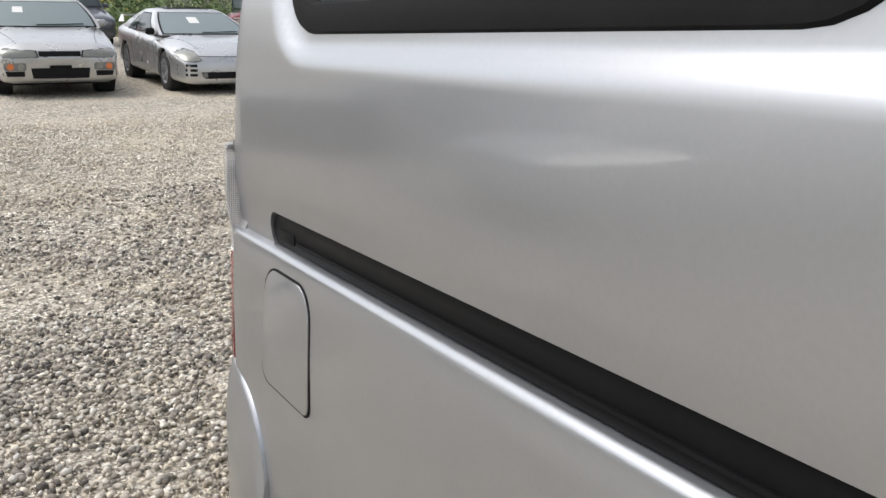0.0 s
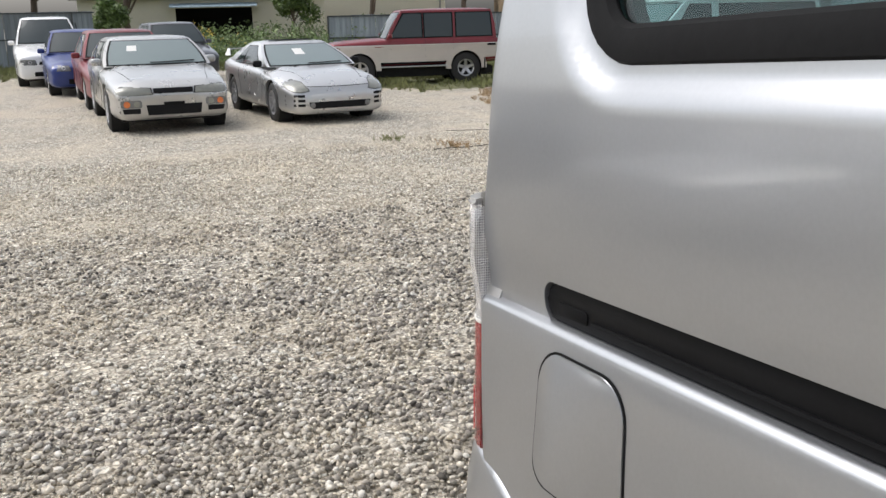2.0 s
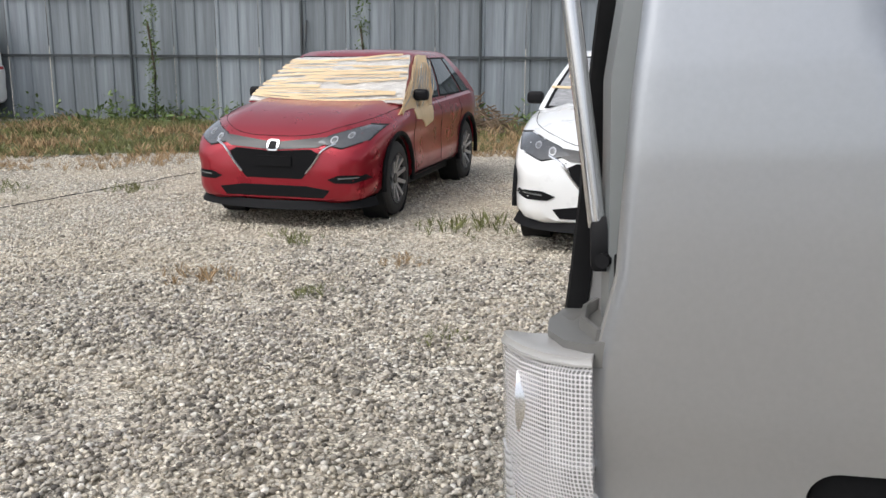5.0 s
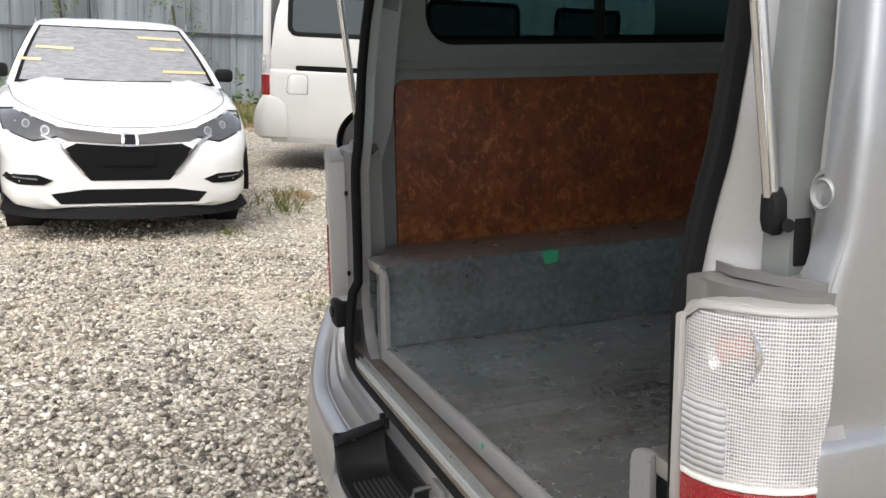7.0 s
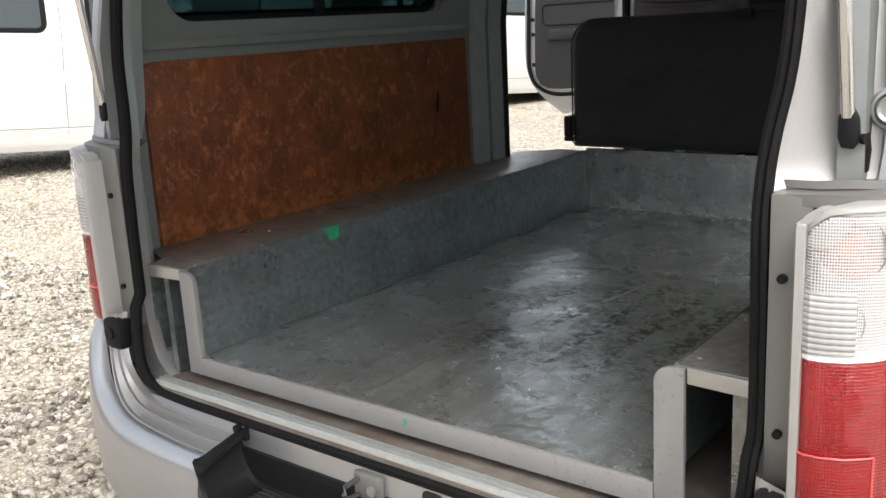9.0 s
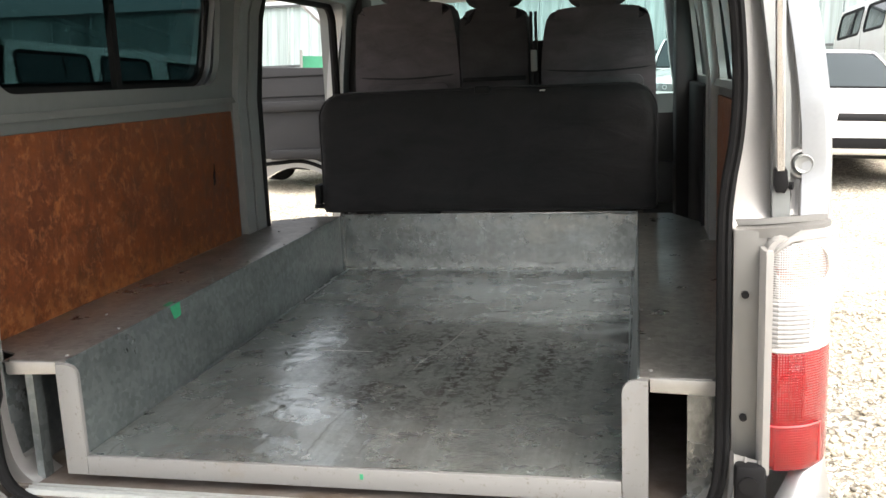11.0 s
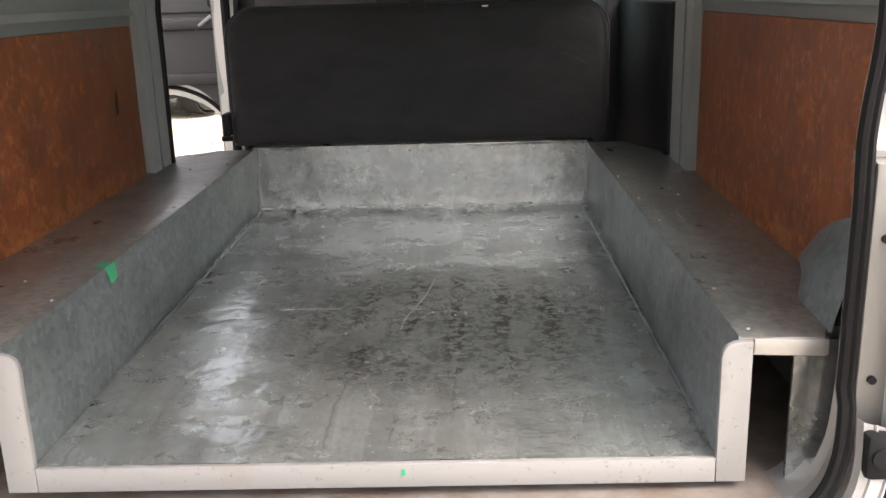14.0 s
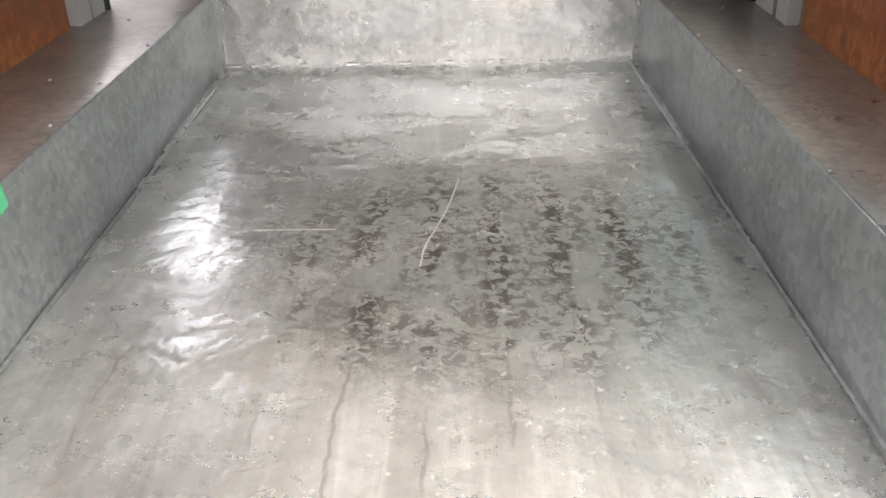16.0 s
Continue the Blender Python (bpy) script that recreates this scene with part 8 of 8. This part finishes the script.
def tree(x, y, tall, wide, seed, label, leaf=LEAF, size=0.35, name="tree"):
    rr = np.random.default_rng(seed)
    z0 = float(height(np.array(x), np.array(y)))
    t = thing(name, pose(x, y, z0), label, name)
    trunk = [(0, 0, -0.1), (0.05 * wide, 0.02, tall * 0.25), (0.02, 0.05 * wide, tall * 0.55), (0, 0, tall * 0.85)]
    bm = bmesh.new()
    r0 = tall * 0.028
    for a, b, k in zip(trunk, trunk[1:], range(3)):
        cyl(a, b, r0 * (1 - 0.28 * k), 8, r0 * (1 - 0.28 * (k + 1)), bm)
    blobs = []
    for k in range(9):
        a, h = rr.uniform(0, 6.28), rr.uniform(0.35, 0.9)
        r = wide * rr.uniform(0.25, 0.6) * (1.15 - h * 0.6)
        tip = (r * math.cos(a), r * math.sin(a), tall * min(0.93, h + 0.12))
        cyl((0, 0, tall * h * 0.75), tip, r0 * 0.35, 6, r0 * 0.12, bm)
        blobs.append((*tip, wide * rr.uniform(0.22, 0.36)))
    part("trunk", bm, BARK, t)
    pts = crown_points(rr, blobs, 170)
    pts[:, 2] = np.maximum(pts[:, 2], 0.15)
    cr = scatter("crown", LEAF_V, LEAF_F, pts, rr.uniform(0.7, 1.4, len(pts)) * size, leaf, 0.8)
    cr.parent = t
    return t


for i, (x, y, h, w) in enumerate([(5.5, -46, 7, 3.6), (0.5, -48, 8, 3.8), (-3.2, -44, 6.5, 2.8), (10, -44, 7, 3.5), (-27, -58, 9, 4.0), (-34, -48, 8, 4.0)]):
    tree(x, y, h, w, 20 + i, "leafy green tree behind the fence")
tree(-15.6, -45.5, 6.5, 2.6, 40, "dense dark green tree by the cream building", LEAF, 0.30)
tree(-1.9, -38.0, 2.3, 1.1, 41, "rounded green bush beside the fence", LEAF_LIGHT, 0.22, "bush")
tree(-10.2, -41.5, 3.4, 1.8, 42, "young broad-leaved shrub in long grass", LEAF_LIGHT, 0.30, "bush")


# grass and weeds
def blades(count, seed, n=6, spread=0.35):
    rr = np.random.default_rng(seed)
    out = []
    for _ in range(count):
        pts = []
        for _ in range(n):
            a, lean, h, w = rr.uniform(0, 6.28), rr.uniform(0.1, 0.6), rr.uniform(0.5, 1.0), 0.018
            c = rr.uniform(-spread, spread, 2) * 0.5
            dx, dy = math.cos(a), math.sin(a)
            px, py = -dy * w, dx * w
            pts += [(c[0] - px, c[1] - py, 0), (c[0] + px, c[1] + py, 0), (c[0] + dx * lean * 0.45 + px * 0.6, c[1] + dy * lean * 0.45 + py * 0.6, h * 0.65), (c[0] + dx * lean, c[1] + dy * lean, h)]
        out.append(np.array(pts))
    return out, [[4 * i, 4 * i + 1, 4 * i + 2, 4 * i + 3] for i in range(n)]


BLADE_V, BLADE_F = blades(12, 4, 9)


def inside(poly, x, y):
    p = np.array(poly)
    q = np.roll(p, -1, 0)
    hit = np.zeros(len(x), bool)
    for (x0, y0), (x1, y1) in zip(p, q):
        c = (y0 > y) != (y1 > y)
        hit ^= c & (x < (x1 - x0) * (y - y0) / (y1 - y0 + 1e-12) + x0)
    return hit


def lawn(name, poly, per, low, tall, mat, label, seed, ragged=0.8, leafy=False):
    rr = np.random.default_rng(seed)
    p = np.array(poly)
    lo, hi = p.min(0) - 0.8, p.max(0) + 0.8
    n = int((hi - lo).prod() * per)
    x, y = rr.uniform(lo[0], hi[0], n), rr.uniform(lo[1], hi[1], n)
    jig = np.array([noise.noise(Vector((a * 0.8, b * 0.8, seed))) for a, b in zip(x, y)])
    ok = inside(poly, x + jig * ragged, y + jig * ragged) & (rr.uniform(-0.5, 0.6, n) < jig + 0.25)
    x, y, jig = x[ok], y[ok], jig[ok]
    s = rr.uniform(low, tall, len(x)) * (1 + 0.7 * jig)
    if leafy:
        k = rr.uniform(0.05, 1.0, (len(x), 5))
        pts = np.stack([np.repeat(x, 5) + rr.normal(0, 0.12, len(x) * 5), np.repeat(y, 5) + rr.normal(0, 0.12, len(x) * 5), np.repeat(height(x, y), 5) + k.ravel() * np.repeat(s, 5)], -1)
        return tagged(scatter(name, LEAF_V, LEAF_F, pts, rr.uniform(0.10, 0.26, len(pts)), mat, 0.8), label, "weeds", kind="stuff")
    ob = scatter(name, BLADE_V, BLADE_F, np.stack([x, y, height(x, y) - 0.01], -1), s, mat, 0.12, (1, 1, 1), 0.5)
    return tagged(ob, label, "grass", kind="stuff")


def soil(name, poly, mat, label, lift=0.006, kind="structure", ragged=0.5, step=0.35):
    """A thin ground cover that follows the yard and ends in a ragged edge."""
    p = np.array(poly)
    lo, hi = p.min(0) - 0.5, p.max(0) + 0.5
    xs, ys = np.arange(lo[0], hi[0], step), np.arange(lo[1], hi[1], step)
    X, Y = np.meshgrid(xs, ys, indexing="ij")
    jig = np.array([noise.noise(Vector((a * 0.7, b * 0.7, 9.0))) for a, b in zip(X.ravel(), Y.ravel())])
    ok = inside(poly, X.ravel() + jig * ragged, Y.ravel() + jig * ragged).reshape(X.shape)
    Z = height(X, Y) + lift
    verts, faces, index = [], [], {}
    for i in range(len(xs) - 1):
        for j in range(len(ys) - 1):
            if ok[i, j] and ok[i + 1, j] and ok[i, j + 1] and ok[i + 1, j + 1]:
                f = []
                for a, b in ((i, j), (i + 1, j), (i + 1, j + 1), (i, j + 1)):
                    if (a, b) not in index:
                        index[a, b] = len(verts)
                        verts.append((X[a, b], Y[a, b], Z[a, b]))
                    f.append(index[a, b])
                faces.append(tuple(f))
    ob = new(name, mesh(name, verts, faces, mat, 60))
    return tagged(ob, label, "ground", kind=kind)


TURF = plain("grassy_soil", (0.14, 0.14, 0.065), 0.95, 0.0, 0.5, 5, 0.6, 0.03)
STRIP = [(-13.3, -17), (-16.9, 5.5), (-12.5, 5.5), (-11.8, 0), (-11.0, -3.5), (-9.8, -6.2), (-8.6, -8.4), (-7.6, -10.5), (-8.3, -12.0), (-9.9, -12.3)]
DRYBAND = [(-11.9, 3.0), (-11.2, 0), (-10.2, -3.5), (-8.7, -6.0), (-7.0, -8.1), (-5.9, -10.5), (-5.6, -13.0), (-6.6, -15.5), (-8.6, -15.0), (-9.9, -12.2), (-8.4, -10.2), (-9.6, -7.6), (-11.2, -4.2), (-12.4, 0), (-12.8, 3.0)]
FIELD = [(-6.0, -16.5), (-8.3, -16.2), (-13.3, -17.3), (-18, -26), (-9, -31), (-20, -60), (20, -60), (9, -33), (2.6, -24.5), (1.8, -29.0), (-0.8, -30.0), (-4.4, -28.5), (-4.2, -24), (-4.8, -19.0)]
FAR_RIGHT = [(-9, 14.0), (-1, 14.8), (13, 18.6), (13, 17.0), (2, 15.0), (-4, 13.2), (-8.5, 12.4)]
soil("grass_verge", STRIP, TURF, "patchy green grass verge along the fence", 0.010)
soil("grass_field", FIELD, TURF, "overgrown grass field behind the cars", 0.008, step=0.6)
slab = soil("concrete_slab", [(-8.6, -15.4), (-9.6, -12.5), (-14.0, -11.6), (-13.4, -16.4)], CONCRETE, "worn concrete slab", 0.020, ragged=0.2, step=0.2)
lawn("grass", STRIP, 210, 0.03, 0.15, GRASS, "rough green grass along the fence", 11)
lawn("dry_grass", DRYBAND, 150, 0.02, 0.11, DRY, "dry brown grass tufts at the gravel's edge", 12)
lawn("dry_grass", [(-12.5, 4), (-16.5, 5), (-13.4, -12), (-8.6, -12), (-8.4, -9)], 50, 0.05, 0.2, DRY, "dry stalks among green grass", 13)
lawn("field_grass", FIELD, 55, 0.06, 0.24, GRASS, "long green grass behind the cars", 14)
lawn("field_grass", [(-4.5, -30), (-9, -29), (-16, -44), (-3, -44)], 16, 0.4, 1.3, LEAF_LIGHT, "tall weeds behind the cars", 15, leafy=True)
lawn("tall_weeds", [(-13.4, -16.5), (-16.9, 5.0), (-15.9, 5.0), (-12.6, -16.5)], 14, 0.10, 0.55, LEAF_LIGHT, "tall weeds at the fence's foot", 16, leafy=True)
lawn("yard_grass", FAR_RIGHT, 40, 0.1, 0.35, GRASS, "grass at the far edge of the yard", 17)
lawn("flowers", [(-4.5, -40.5), (-7.6, -39.6), (-8.0, -41), (-4.8, -42)], 22, 0.5, 1.2, FLOWER, "yellow flowering weeds in long grass", 18, leafy=True)
for i, (x, y, s) in enumerate([(-3.46, -3.05, 0.20), (-4.7, -3.0, 0.16), (-5.55, -1.75, 0.30), (-4.2, -1.9, 0.14), (-3.3, -2.2, 0.12), (-5.9, 0.75, 0.26), (-6.3, 1.0, 0.18), (-3.1, 0.55, 0.14), (-2.7, -1.2, 0.10), (-7.2, 0.4, 0.15), (-5.0, 0.2, 0.12), (-6.4, 0.9, 0.2), (-5.2, -6.6, 0.22), (-6.1, -7.0, 0.25), (-6.5, -5.6, 0.2), (-3.0, -8.6, 0.2), (-2.6, -9.6, 0.18), (-4.6, -10.2, 0.22)]):
    rr = np.random.default_rng(100 + i)
    n = 26
    xy = rr.normal(0, s * 0.6, (n, 2)) + (x, y)
    ob = scatter("weed_tuft", BLADE_V, BLADE_F, np.c_[xy, height(xy[:, 0], xy[:, 1])], rr.uniform(0.3, 1.0, n) * s * 0.55, GRASS if i % 3 else DRY, 0.15, (1, 1, 1), 0.5)
    tagged(ob, "small tuft of weeds in the gravel", "weed", "weeds in the gravel", "stuff")


def ivy(x, y, tall, wide, seed):
    rr = np.random.default_rng(seed)
    t = thing("climbing_ivy", pose(x, y, 0, 0, 0, 100), "green ivy climbing the sheet fence", "plant")
    n = 190
    z = rr.uniform(0, tall, n)
    pts = np.stack([rr.normal(0, wide * (0.35 + 0.5 * (z / tall)), n), rr.normal(0, 0.09, n), z], -1)
    leaf = scatter("leaves", LEAF_V, LEAF_F, pts, rr.uniform(0.07, 0.15, n), LEAF_LIGHT, 0.8)
    leaf.parent = t
    part("stem", sweep([(0, 0, 0), (0.06, 0, tall * 0.4), (-0.04, 0, tall * 0.8)], ring(0.02, 6)), BARK, t)


ivy(-13.95, -10.2, 2.4, 0.10, 50)
ivy(-15.0, -6.3, 2.3, 0.10, 51)
ivy(-15.9, -1.2, 2.4, 0.22, 52)
ivy(-16.1, 0.7, 2.2, 0.55, 53)
ivy(-15.6, -27.42, 1.6, 0.22, 54)
ivy(-17.05, -26.70, 1.4, 0.08, 56)
ivy(-4.6, 16.6, 2.6, 0.5, 55)

pile = thing("brush_pile", pose(-13.9, -4.4, 0), "heap of dry brown cut branches by the fence", "branches")
rr = np.random.default_rng(60)
bm_v, bm_f = [], []
for _ in range(320):
    a, r = rr.uniform(0, 6.28), rr.uniform(0, 1.0)
    c = Vector((r * math.cos(a) * 1.1, r * math.sin(a) * 1.3, rr.uniform(0.02, 0.75 * (1 - r * 0.8))))
    d = Vector(rr.normal(0, 1, 3) * (1, 1, 0.45)).normalized() * rr.uniform(0.25, 0.6)
    v, f = sweep([c - d, c + Vector(rr.normal(0, 0.05, 3)), c + d], ring(rr.uniform(0.005, 0.014), 4))
    k = len(bm_v)
    bm_v += v
    bm_f += [tuple(i + k for i in q) for q in f]
tagged(part("twig_heap", (bm_v, bm_f), TWIG, pile), "dry cut twigs", kind="stuff")


ROPE = plain("weathered_rope", (0.045, 0.042, 0.038), 0.9, 0.0, 0.4, 60)


def rope(pts, seed):
    rr = np.random.default_rng(seed)
    line = smooth_line(pts, 14)
    line = line + np.c_[rr.normal(0, 0.012, (len(line), 2))]
    ob = new("ground_rope", mesh("ground_rope", *sweep([(x, y, float(height(np.array(x), np.array(y))) + 0.003) for x, y in line], ring(0.0045, 5)), ROPE))
    tagged(ob, "dark rope lying across the gravel", "rope", "ropes marking parking bays")


rope([(-3.1, -6.33), (-4.8, -6.2), (-6.2, -6.0), (-7.9, -5.72)], 1)
rope([(-2.7, -8.55), (-4.9, -8.5), (-6.7, -8.26)], 2)
rope([(-3.6, -10.1), (-5.6, -9.3), (-7.9, -8.9)], 3)

# vehicles seen through the van's windows and doors
small_sedan("sedan_car", place(2.75, 10.8, 183), "white saloon seen through tinted glass", WHITE, 1.0, 0.0)
small_sedan("sedan_car", place(5.6, 11.6, 181), "dark green saloon seen through tinted glass", DARKGREY, 1.0, 0.0)
small_sedan("wagon_car", place(1.55, 17.0, 178), "white estate car at the yard's far end", WHITE, 1.0, 0.2)
small_sedan("sedan_car", place(6.2, -3.6, 95), "pale silver saloon mirrored in the van's flank", CAR_SILVER)
small_sedan("sedan_car", place(5.6, -7.4, 100), "dark grey saloon mirrored in the van's flank", DARKGREY)
covered = small_sedan("covered_car", place(-3.1, 11.2, 160), "car under a crumpled silver cover", plain("silver_car_cover", (0.50, 0.51, 0.50), 0.4, 0.3, 0.3, 8, 0.8, 0.03), 1.0, 0.15)
wv2 = copy_thing(white_van, place(4.6, 15.2, 184))
tagged(wv2, "white delivery van parked at the fence", "van")
wv3 = copy_thing(white_van, place(-7.68, 8.19, -12))
tagged(wv3, "white delivery van parked ahead of another on gravel", "van")
net = thing("green_net", place(-4.2, 13.6, 20), "green plastic net on a frame", "net")
part("net", grid([[(x, 0.03 * math.sin(x * 9 + z * 3), z) for x in np.linspace(-0.9, 0.9, 16)] for z in np.linspace(0.1, 1.7, 10)], cap=False), plain("green_net_plastic", (0.03, 0.22, 0.12), 0.6, 0.0, 0.3, 90), net)
for x in (-0.9, 0.9):
    part("net_post", cyl((x, 0, 0), (x, 0, 1.8), 0.025, 8), GREYPLASTIC, net)
